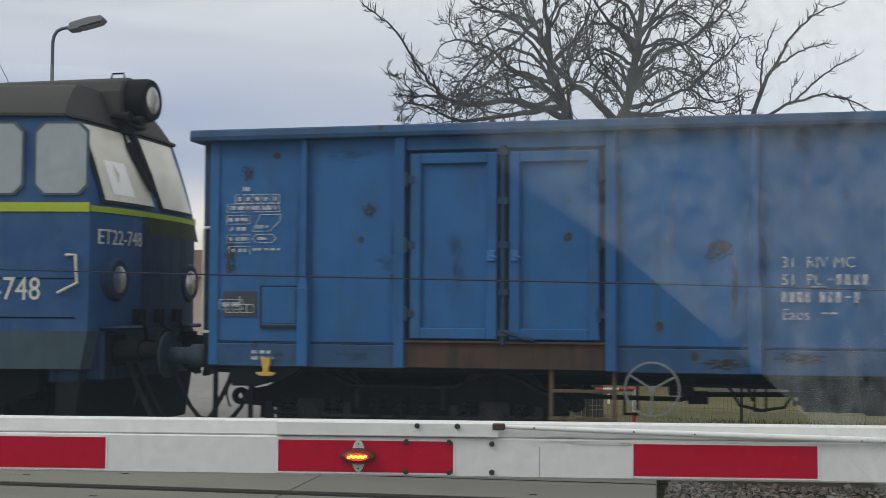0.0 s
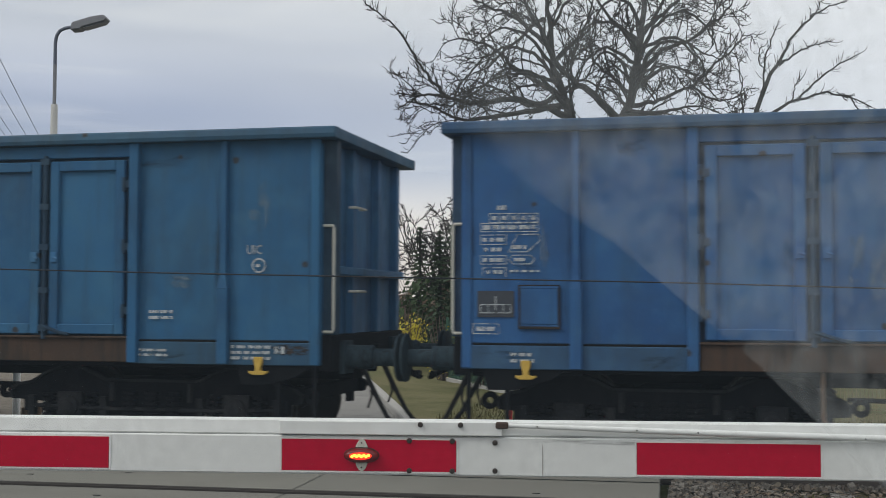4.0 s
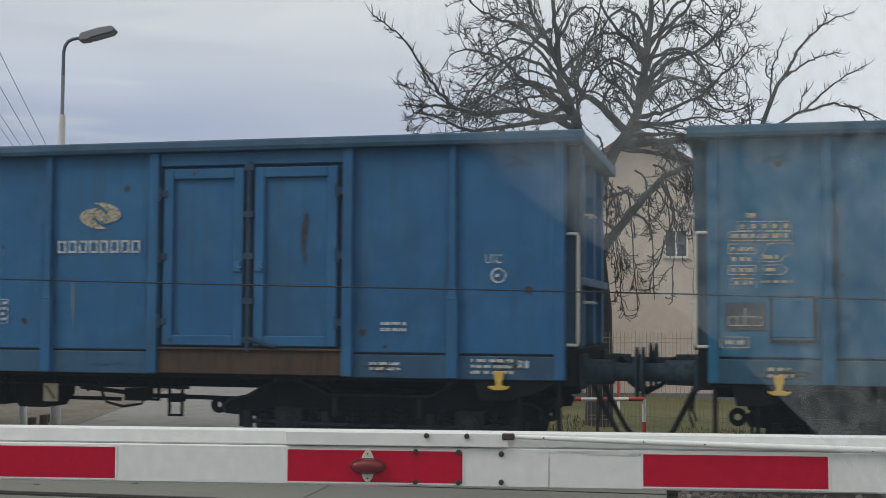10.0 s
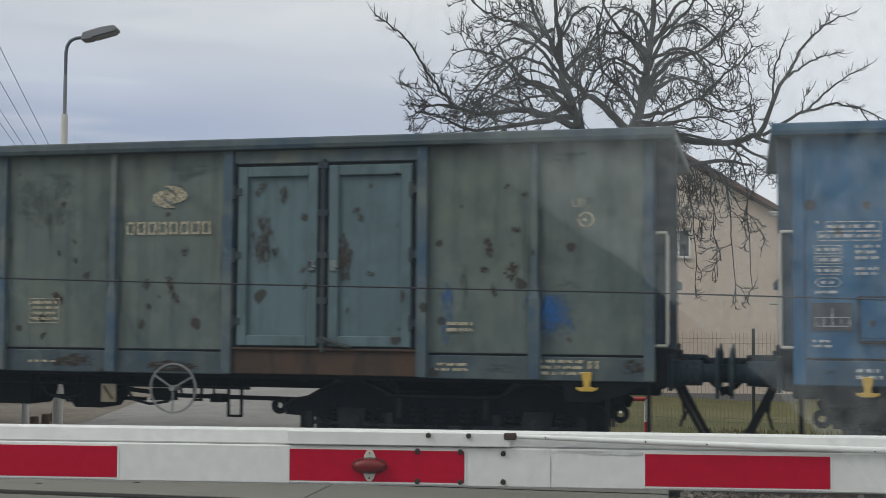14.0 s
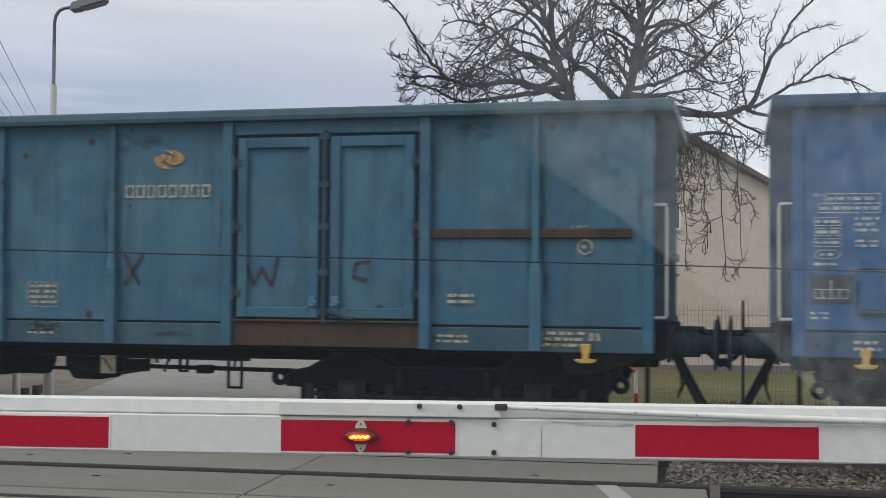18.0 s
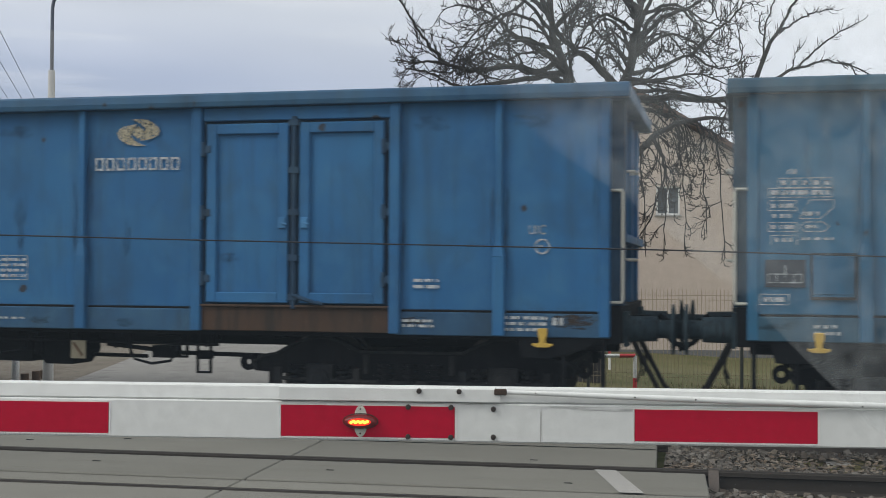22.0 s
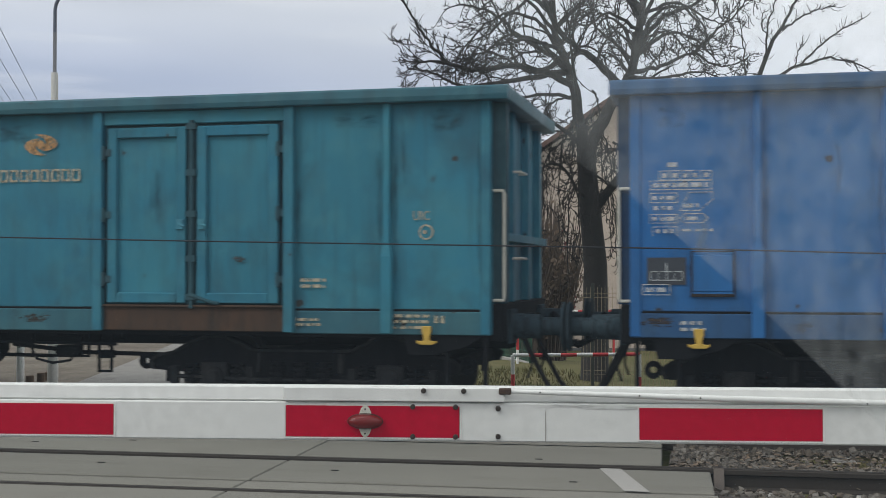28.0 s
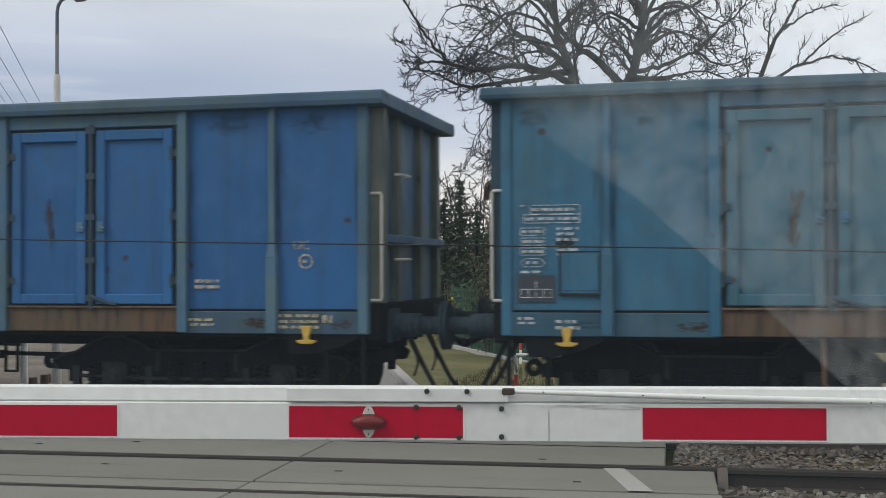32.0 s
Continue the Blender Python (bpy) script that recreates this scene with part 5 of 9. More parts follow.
def wagon(i, spec):
    col, fade, rust, wear, label = spec["col"], spec["fade"], spec.get("rust", 0.1), spec.get("wear", 0.4), spec["label"]
    paint = wagon_paint("wagon_paint_%s" % "abcdefghijklmnopqrs"[i], col, fade, rust, wear, i, spec.get("split"))
    doorp = paint if "door" not in spec else wagon_paint("door_paint_%s" % "abcdefghijklmnopqrs"[i], spec["door"], spec["door"], rust * 1.2, wear, i + 20, spec.get("split"))
    trim = paint if "trim" not in spec else wagon_paint("trim_paint_%s" % "abcdefghijklmnopqrs"[i], spec["trim"], fade, rust, wear, i + 40)
    plain = wagon_paint("plain_paint_%s" % "abcdefghijklmnopqrs"[i], col, fade, rust, wear, i) if spec.get("split") else paint
    # worn, rustier paint, brightened so that the end walls look lit
    grimy = wagon_paint("lit_worn_paint_%s" % "abcdefghijklmnopqrs"[i], tuple(1.15 * x + 0.012 for x in spec.get("trim", col)), tuple(1.25 * x + 0.016 for x in fade), rust * 1.5, 0.9, i + 60)
    W = thing("open_wagon", label, "freight wagon", "wagons of the goods train")
    letter = spec.get("letter", "letter_white")
    turn = pose(0, 0, 0, 0, 0, 180)
    lines = bay_lines(i)
    cb, half = BUILDS[i][0], lines[-1]
    grow, wide, out = half - 6.315, Matrix.Diagonal((half / 6.315, 1, 1, 1)), Matrix.Diagonal((BUILDS[i][1] / 1.985, 1, 1, 1))
    # darkened paint copy: shade put into door gaps, hinges, lock bars and ribs
    recess = wagon_paint("shaded_paint_%s" % "abcdefghijklmnopqrs"[i], tuple(0.30 * x + 0.010 for x in spec.get("trim", col)), tuple(0.34 * x + 0.010 for x in fade), rust, 0.8, i + 100)
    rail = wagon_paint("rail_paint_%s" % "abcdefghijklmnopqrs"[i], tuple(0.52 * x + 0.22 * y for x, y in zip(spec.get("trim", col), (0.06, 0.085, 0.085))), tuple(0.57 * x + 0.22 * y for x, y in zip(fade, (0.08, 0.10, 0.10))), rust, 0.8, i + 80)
    ribs = wagon_paint("old_rib_paint", (0.105, 0.128, 0.115), (0.17, 0.175, 0.14), 0.25, 0.9, 7) if i == 15 else recess
    for side in (0, 1):
        T = turn if side else Matrix.Identity(4)
        for k in range(10):
            w = round(lines[k + 1] - lines[k], 3)
            c = (lines[k] + lines[k + 1]) / 2
            M = T @ pose(c, 0, 0) @ (out if k in DOORS else Matrix.Identity(4))
            if k in DOORS:
                part("lintel", PM["lintel"], W, m=M, mat=trim)
                part("door_backing", PM["backing"], W, "grimy recess round the doors, shade painted in", m=M, mat=recess)
                th = part("threshold", PM["threshold"], W, "rusty brown door threshold", m=M)
                if spec.get("sill"):
                    th.material_slots[0].link = "OBJECT"
                    th.material_slots[0].material = MAT[spec["sill"]]
                for s in (-1, 1):
                    D = part("door_leaf", PM["door_frame"], W, m=M @ pose(s * 0.472, 0, 0), mat=plain if k == 7 and spec.get("split") else doorp)
                    part("door_panel", PM["door_panel"], D, mat=plain if k == 7 and spec.get("split") else doorp)
                    for hz in (1.42, 2.05, 2.66):
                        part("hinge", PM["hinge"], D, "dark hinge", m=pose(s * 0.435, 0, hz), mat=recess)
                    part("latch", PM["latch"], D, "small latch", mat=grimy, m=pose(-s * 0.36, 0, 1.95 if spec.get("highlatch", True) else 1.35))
                part("lock_bar", PM["lock_bar"], W, "grimy lock bar, shade painted in", m=M, mat=recess)
            else:
                part("side_panel", PM["panel", w], W, m=M, mat=plain if k > 6 else paint)
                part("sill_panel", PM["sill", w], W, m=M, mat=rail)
                if i:
                    part("drain_slot", PM["slot", w], W, "dark gap above the sill", m=M)
        for k in range(1, 10):
            door = k in (2, 3, 7, 8)
            part("door_post" if door else "post", PM["door_post" if door else "post"], W, m=T @ pose(lines[k], 0, 0), mat=trim)
        for s in (-1, 1):
            part("corner_post", PM["corner"], W, m=T @ pose(s * (half - 0.025), 0, 0), mat=trim)
            part("tow_hook", PM["tow_hook"], W, "yellow towing hook", m=T @ pose(s * (half - 0.575), -1.40, 0.915) @ Matrix.Scale(0.76, 4))
            part("gusset", PM["gusset"], W, m=T @ pose(grow * s - 5.9 if s < 0 else 5.75 + grow, 0, 0))
    tall = 1.22 if 10 <= i <= 15 else 1.0
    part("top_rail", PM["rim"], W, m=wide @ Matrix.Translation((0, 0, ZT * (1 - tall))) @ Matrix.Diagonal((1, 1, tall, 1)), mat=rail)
    part("floor", PM["floor"], W, m=wide)
    part("underframe", PM["underframe"], W, "dark underframe", m=wide)
    for s in (-1, 1):
        E = pose(s * (half - 0.015), 0, 0, 0, 0, 0 if s > 0 else 180)
        part("end_wall", PM["end_wall"], W, m=E, mat=grimy)
        part("end_rail", PM["end_rail"], W, m=E, mat=grimy)
        part("headstock", PM["headstock"], W, "grimy headstock", m=E)
        # outer ribs take the shade-darkened paint, inner ones the brightened paint
        for y in (-1.19, -0.45, 0.45, 1.19):
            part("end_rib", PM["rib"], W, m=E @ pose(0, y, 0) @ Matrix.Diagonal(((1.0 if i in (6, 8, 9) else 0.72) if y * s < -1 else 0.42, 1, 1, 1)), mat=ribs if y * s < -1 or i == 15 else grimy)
        for y in (-0.875, 0.875):
            part("buffer", PM["buffer"], W, "grimy painted buffer", m=E @ pose(0.13, y, 0.98), mat=MAT["buffer_paint"])
        part("screw_coupling", PM["coupling"], W, "screw coupling", m=E @ pose(0.13, 0, 0.98))
        for y in (-0.38, 0.38):
            part("brake_hose", PM["hose"], W, "black brake hose", m=E @ pose(0.12, y, 0.86))
        part("handrail", PM["handrail"], W, "pale grab rail", m=E @ pose(0.035, -1.28 * s, 2.24))
        part("end_step", PM["end_step"], W, "step iron", m=pose(s * (half - 0.035) - (0.36 if s > 0 else 0), -1.33, 0.92))
        for z, y in ((2.45, -0.62), (1.62, -0.62)):
            part("rung", PM["rung"], W, "pale rung", m=E @ pose(0.14, y * s, z))
        B = part("bogie", PM["bogie"], W, "black bogie frame", m=pose(s * 4.5, 0, 0))
        part("flange", PM["flange"], B, "dusty flange, top light put into its tone")
        for x, y, z in ((-0.24, -1.09, 0.40), (0.0, -1.09, 0.40), (0.24, -1.09, 0.40), (-1.14, -1.06, 0.37), (-0.66, -1.06, 0.37), (0.66, -1.06, 0.37), (1.14, -1.06, 0.37)):
            part("spring", PM["spring"], B, "dark coil spring", m=pose(x, y, z))
        part("tie_rod", PM["tie_rod"], B, "tie rod and links")
        for x in (-0.9, 0.9):
            for y in (-1.02, 1.02):
                part("axle_box", PM["axle_box"], B, m=pose(x, y, 0.46))
            ws = part("wheelset", PM["wheelset"], B, "steel wheelset", m=pose(x, 0, 0.46))
            WHEELS.append((ws, i, s * 4.5 + x, x))
    part("brake_gear", PM["brake_gear", i % 3], W, "brake rods and hangers")
    cp = part("change_plate", PM["change_plate"], W, "pale load changeover plate", m=pose(-1.55 if i % 2 else 1.13, -1.27, 0.70))
    part("change_lever", PM["change_lever"], cp, "rusty lever")
    part("air_tank", PM["air_tank"], W, "black air tank", m=pose(-0.4, -0.5, 0.72))
    part("brake_cylinder", PM["brake_box"], W, "black brake cylinder", m=pose(0.7, -0.7, 0.70))
    if spec.get("wheel") is not None:
        part("handwheel", PM["handwheel"], W, "pale brake handwheel", m=pose(spec["wheel"], -1.43, 0.77), mat=MAT["white_paint"] if i == 12 else MAT["wheel_grey"])
    for x in spec.get("steps", (-3.3,)):
        part("door_step", PM["door_step" if i in (0, 1, 10, 12, 15) else "stirrup"], W, "rusty step frame", m=pose(x, -1.34, Z0))
    # lettering on the side that faces the road
    part("data_block", mark_mesh("list", list_table, letter) if i in (7, 9, 12, 13, 16) else mark_mesh("ends", end_table, letter), W, "pale data tables", m=pose(-grow, 0, TABLE_RISE[i]))
    dp = (-6.02 - grow, 1.34 if i == 16 else 1.50)
    part("route_plate", PM["dark_plate"], W, "dark plate with a load grid", m=pose(dp[0], 0, dp[1]))
    part("plate_grid", mark_mesh("plategrid", lambda: merge(grid_mark(-0.14, -0.08, 0.28, 0.075, 4, 1, -1.387), grid_mark(-0.002, 0.0, 0.004, 0.07, 1, 1, -1.387)), letter), W, m=pose(dp[0], 0, dp[1]))
    hold = part("label_holder", PM["label_holder"], W, "label clip board", m=pose(-5.62 - grow, 0, 1.48), mat=paint)
    part("holder_edge", PM["holder_edge"], hold, "dark rim")
    if spec.get("redlabel"):
        hold.material_slots[0].material = MAT["red_plate"]
    if spec.get("number", True):
        nx, nz, col2 = 0.22 - cb, spec.get("nz", 1.84), COLUMN.get(i, 0.205)
        for row, txt in enumerate(spec.get("text", ("31  RIV MC", "51  PL", "", "Eaos"))):
            for c, word in enumerate(txt.split("  ")):
                if word:
                    part("lettering", text_mesh(word, 0.138, letter), W, "stencilled type lettering", m=pose(nx + c * col2, -1.3875, nz - 0.15 * row) @ Matrix.Diagonal((0.92, 1, 1, 1)))
        digit = lambda xs, z: [Build().box(x, x + 0.046, -1.389, -1.386, z, z + 0.092) for x in xs]
        part("number_bars", mark_mesh("num", lambda: merge(*digit((0.0, 0.064, 0.128, 0.192), -0.30), Build().box(0.33, 0.46, -1.389, -1.386, -0.40, -0.385)), letter), W, "running number as plain bars", m=pose(nx, 0, nz))
        part("number_bars", mark_mesh("num2", lambda: merge(*digit((0.11, 0.174, 0.238, 0.395), -0.30), *digit((0.25, 0.32, 0.39, 0.46), -0.15), Build().box(0.32, 0.37, -1.389, -1.386, -0.26, -0.245), Build().box(0.18, 0.23, -1.389, -1.386, -0.11, -0.095),
             Build().box(0.02, 0.17, -1.389, -1.386, -0.170, -0.160)), letter), W, "running number as plain bars", m=pose(nx + col2 - (0.09 if col2 > 0.3 else 0.0), 0, nz))
        part("data_table", mark_mesh("table", lambda: merge(grid_mark(0, 0, 0.40, 0.30, 1, 1), bars(4, 0.04, 0.235, 0.34, 0.035), grid_mark(0, 0, 0.12, 0.30, 1, 5)), letter), W, "framed data table", m=pose(nx + 1.30 + (col2 - 0.205) * 0.8, 0, nz - 0.45) @ Matrix.Diagonal((0.82, 1, 0.80, 1)))
    if spec.get("logo", True):
        lx, lz, lm = 1.70 + 1.5 * (cb - 1.1475), spec.get("lz", 2.62), spec.get("lmat", letter)
        part("emblem", mark_mesh("emblem", lambda: emblem(1.0), lm), W, "freight company emblem", m=pose(lx, 0, lz) @ Matrix.Diagonal((EMBLEM[i], 1, EMBLEM[i], 1)))
        part("name_blocks", mark_mesh("name", lambda: word_blocks(8, 0.92, 0.125), letter), W, "company name as plain blocks", m=pose(lx, 0, lz - 0.37))
    part("lettering", text_mesh("UIC", 0.125, letter), W, "stencilled union mark", m=pose(5.60 + grow, -1.3875, 1.97 - UNION_DROP.get(i, 0.0)) @ Matrix.Diagonal((0.8, 1, 1, 1)))
    part("data_block", mark_mesh("uic", lambda: merge(Build().ring((5.73, -1.3885, 1.86), "y", 0.056, 0.072, 0.003, 20), bars(1, 5.70, 1.845, 0.06, 0.03, -1.388)), letter), W, "small round inspection mark", m=pose(grow, 0, -UNION_DROP.get(i, 0.0)))
    part("data_block", mark_mesh("low", lambda: merge(bars(3, 5.46, 1.07, 0.40, 0.028, -1.389), bars(1, 5.9, 1.02, 0.1, 0.07, -1.389), bars(2, -5.9, 1.03, 0.22, 0.03, -1.389), bars(1, 0.3, 1.0, 0.3, 0.02, -1.389), bars(2, 4.5, 1.03, 0.3, 0.025, -1.389), bars(2, 4.6, 1.40, 0.25, 0.03, -1.387)), letter), W, "small lettering along the sill")
    return W


WHEELS = []
L, C, O = "letter_white", "letter_cream", "letter_orange"
SPECS = [
    dict(wheel=-2.13, steps=(-2.75,), lz=2.37, col=(0.019, 0.108, 0.290), fade=(0.028, 0.120, 0.309), rust=0.16, wear=0.3, label="bright blue open goods wagon with rust spots and rusty sills"),
    dict(wheel=2.0, steps=(-2.9,), lz=2.41, col=(0.022, 0.108, 0.240), fade=(0.035, 0.136, 0.252), rust=0.06, wear=0.4, label="dull blue open goods wagon with white markings"),
    dict(wheel=1.8, steps=(-2.9,), lz=2.30, col=(0.024, 0.097, 0.270), fade=(0.034, 0.138, 0.306), rust=0.05, wear=0.3, label="dark blue open goods wagon with white markings"),
    dict(wheel=-2.2, steps=(-2.8,), lz=2.75, col=(0.018, 0.112, 0.247), fade=(0.032, 0.145, 0.257), rust=0.08, wear=0.4, sill="step_rust", lmat=C, label="teal-blue open goods wagon with rust-red sills"),
    dict(wheel=None, steps=(-2.67,), lz=2.46, col=(0.019, 0.106, 0.252), fade=(0.030, 0.129, 0.261), rust=0.08, wear=0.35, lmat=C, text=("82", "51  PL", "", "Eaos", "2151"), label="mid-blue open goods wagon with clear white numbers"),
    dict(wheel=-1.96, steps=(-3.95,), lz=2.67, col=(0.015, 0.112, 0.226), fade=(0.028, 0.145, 0.252), rust=0.06, wear=0.35, letter=C, lmat=O, label="teal-blue open goods wagon with cream and orange markings"),
]
SPECS += [
    dict(wheel=1.9, steps=(-3.8,), lz=2.63, col=(0.108, 0.146, 0.142), fade=(0.150, 0.164, 0.138), rust=0.34, wear=0.9, door=(0.100, 0.152, 0.172), letter=C, trim=(0.036, 0.080, 0.140), label="faded grey-green open goods wagon flaking with rust"),
    dict(wheel=-1.95, steps=(-3.2,), lz=2.70, nz=1.95, col=(0.021, 0.107, 0.240), fade=(0.038, 0.136, 0.256), rust=0.14, wear=0.7, label="sun-bleached blue open goods wagon with scuffs"),
    dict(wheel=-2.1, steps=(-3.3,), lz=2.71, col=(0.038, 0.129, 0.222), fade=(0.077, 0.166, 0.219), rust=0.07, wear=0.6, letter=C, lmat=O, nz=1.72, text=("31  TEN", "51  PL", "", "Eanos"), highlatch=False, label="blue-green open goods wagon with scrawled dark letters"),
    dict(wheel=-1.86, steps=(-3.93,), lz=2.39, col=(0.024, 0.106, 0.280), fade=(0.040, 0.129, 0.290), rust=0.05, wear=0.4, label="blue open goods wagon with white paint chips"),
    dict(wheel=-2.0, steps=(-2.9,), lz=2.84, col=(0.025, 0.130, 0.313), fade=(0.042, 0.164, 0.323), rust=0.10, wear=0.4, lmat=C, label="blue open goods wagon with a brown rusted sill"),
    dict(wheel=2.2, steps=(-2.5,), lz=2.83, col=(0.024, 0.120, 0.238), fade=(0.040, 0.151, 0.254), rust=0.05, wear=0.4, lmat=C, sill="step_rust", label="blue open goods wagon with orange-rusted thresholds"),
]
SPECS += [
    dict(wheel=2.2, steps=(-2.8,), lz=2.90, col=(0.029, 0.160, 0.274), fade=(0.055, 0.200, 0.283), rust=0.09, wear=0.5, letter=C, sill="step_rust", label="teal-blue open goods wagon with faint graffiti"),
    dict(wheel=-2.05, steps=(-3.0,), lz=2.76, col=(0.026, 0.176, 0.268), fade=(0.051, 0.220, 0.274), rust=0.12, wear=0.5, letter=C, lmat=O, label="green-teal open goods wagon with rusted sill strip"),
    dict(wheel=1.8, steps=(-3.0,), lz=2.60, col=(0.017, 0.120, 0.348), fade=(0.024, 0.138, 0.357), rust=0.03, wear=0.25, label="vivid blue open goods wagon in fresh paint"),
    dict(wheel=2.03, steps=(-2.8,), lz=2.85, col=(0.021, 0.114, 0.298), fade=(0.031, 0.120, 0.312), rust=0.12, wear=0.4, split=(0.118, 0.165, 0.155), trim=(0.088, 0.155, 0.175), letter=C, redlabel=True, sill="step_rust", label="grey-green open goods wagon half overpainted in blue"),
    dict(wheel=None, steps=(-3.3,), col=(0.028, 0.133, 0.242), fade=(0.060, 0.160, 0.235), rust=0.14, wear=0.5, door=(0.048, 0.142, 0.205), sill="step_rust", label="blue-green open goods wagon with greyish doors"),
]
WAGONS = [wagon(i, s) for i, s in enumerate(SPECS)]


def strokes(W, shapes, mat, label, name="scrawl"):
    for s in shapes:
        b = Build()
        b.ribbon(s[1], s[0], -1.389 if abs(s[1][0][0]) < 2.2 or abs(s[1][0][0]) > 4.3 else -1.402)
        part(name, b.mesh(name, mat), W, label)


def letter_o(x, z, r=0.12):
    return (0.035, [(x + r * 0.75 * math.cos(k * 0.52), z + r * math.sin(k * 0.52)) for k in range(12)])


strokes(WAGONS[8], [letter_o(-2.78, 1.68), (0.035, [(-2.05, 1.45), (-1.93, 1.75), (-1.80, 1.50), (-1.72, 1.78)]), (0.035, [(1.35, 1.78), (1.50, 1.50)]), (0.035, [(1.53, 1.78), (1.36, 1.50)]),
                    (0.035, [(2.62, 1.74), (2.70, 1.50), (2.78, 1.66), (2.88, 1.50), (2.95, 1.76)]), (0.035, [(3.85, 1.72), (3.72, 1.70), (3.70, 1.58), (3.82, 1.55)])], "graffiti", "dark scrawled letter")
part("side_rail", PM["side_stripe"], WAGONS[8], "rusty-edged horizontal rail", m=pose(5.28, 0, 1.98), mat=MAT["brown_rust"])
strokes(WAGONS[12], [(0.012, [(1.75 + 0.22 * math.cos(k * 0.6), 1.45 + 0.2 * math.sin(k * 0.6)) for k in range(9)]), (0.012, [(0.12, 1.2), (0.25, 1.75)]), (0.012, [(1.8, 1.4), (2.1, 1.7)])], "graffiti", "thin dark scrawl")
part("sticker", Build().box(1.82, 2.22, -1.392, -1.388, 1.22, 1.40).mesh("sticker", "white_paint"), WAGONS[12], "white sticker")
part("sticker_print", Build().box(1.99, 2.18, -1.394, -1.3925, 1.25, 1.36).mesh("sticker_print", "dark_plate"), WAGONS[12], "dark print")
rnd = random.Random(9)
chips = []
for i in range(110):
    cx, cz = rnd.choice(((-5.05, 1.9), (-4.95, 2.3), (-4.75, 1.7), (-4.9, 1.4), (-3.75, 2.1), (2.75, 2.1), (3.12, 2.3), (3.10, 2.55), (2.72, 1.7), (3.1, 1.6), (1.95, 2.1), (0.5, 2.0), (0.9, 2.1)))
    x, z = cx + rnd.gauss(0, 0.05), cz + rnd.gauss(0, 0.18)
    chips.append((rnd.uniform(0.008, 0.03), [(x, z), (x + rnd.gauss(0, 0.012), z + rnd.uniform(0.02, 0.10))]))
b = Build()
for w, pts in chips:
    b.ribbon(pts, w, -1.387 if not 2.3 < abs(pts[0][0]) < 4.27 else -1.402)
part("paint_chips", b.mesh("paint_chips", "letter_white"), WAGONS[9], "pale flaked paint")
part("reflector", Build().tube([(-4.85, -1.385, 1.55), (-4.85, -1.40, 1.55)], 0.035, 12).mesh("reflector", "rail_red"), WAGONS[9], "round red reflector")

PATCH = {k: Build().add([(-1, 0, -1), (1, 0, -1), (1, 0, 1), (-1, 0, 1)], [(0, 1, 2, 3)]).mesh("stain", k + "_smear") for k in ("grime", "rust", "chalk", "blue")}
STAINS = {"grime": "dark oily grime stain, by posts also painted shade", "rust": "brown rust stain", "chalk": "pale scuffed paint", "blue": "blue touch-up paint"}


def stain(i, kind, x, z, hw, hh, lean=0.0):
    door = 2.35 < abs(x) < 4.25
    part(kind + "_stain", PATCH[kind], WAGONS[i], STAINS[kind], m=pose(x, -1.404 if door else -1.3865, z, 0, lean, 0) @ Matrix.Diagonal((hw, 1, hh, 1)))


for k, x, z, hw, hh, lean in (("rust", -5.96, 2.76, 0.1, 0.1, 0), ("rust", -6.13, 1.95, 0.08, 0.22, 0), ("rust", -4.74, 2.38, 0.09, 0.09, 0), ("rust", -1.55, 2.0, 0.14, 0.16, 30), ("rust", -1.42, 1.65, 0.04, 0.35, 0), ("grime", -1.2, 2.2, 0.14, 0.6, 0), ("rust", 5.03, 1.9, 0.06, 0.5, 0), ("rust", 4.67, 2.4, 0.06, 0.1, 0),):
    stain(0, k, x, z, hw, hh, lean)
for k, x, z, hw, hh, lean in (("rust", -3.72, 2.28, 0.09, 0.3, 32), ("rust", -2.82, 2.05, 0.3, 0.06, 0), ("rust", -2.85, 2.45, 0.14, 0.22, 0), ("rust", -2.6, 2.2, 0.1, 0.1, 0), ("rust", -2.78, 1.75, 0.12, 0.16, 0), ("rust", -4.9, 2.55, 0.12, 0.14, 0), ("rust", -4.35, 1.28, 0.12, 0.14, 0), ("grime", -5.25, 2.2, 0.12, 0.8, 0), ("blue", -5.45, 1.33, 0.3, 0.16, 0), ("blue", -2.72, 1.42, 0.1, 0.16, 0),):
    stain(6, k, x, z, hw, hh, lean)
for k, x, z, hw, hh, lean in (("blue", -0.06, 1.6, 0.22, 0.3, 0), ("blue", 5.55, 1.55, 0.34, 0.3, 35), ("blue", 4.6, 1.5, 0.08, 0.35, 0), ("rust", 3.6, 2.0, 0.12, 0.3, 0), ("rust", -1.75, 2.35, 0.16, 0.03, 0), ("rust", -1.6, 2.15, 0.12, 0.03, 0), ("rust", -1.5, 2.05, 0.1, 0.04, 20), ("rust", -0.55, 2.2, 0.12, 0.05, 0), ("rust", 2.8, 2.2, 0.12, 0.35, 0), ("rust", 5.2, 1.9, 0.08, 0.12, 20),):
    stain(6, k, x, z, hw, hh, lean)
for k, x, z, hw, hh, lean in (("grime", 0.5, 2.6, 0.5, 0.35, 0),):
    stain(6, k, x, z, hw, hh, lean)
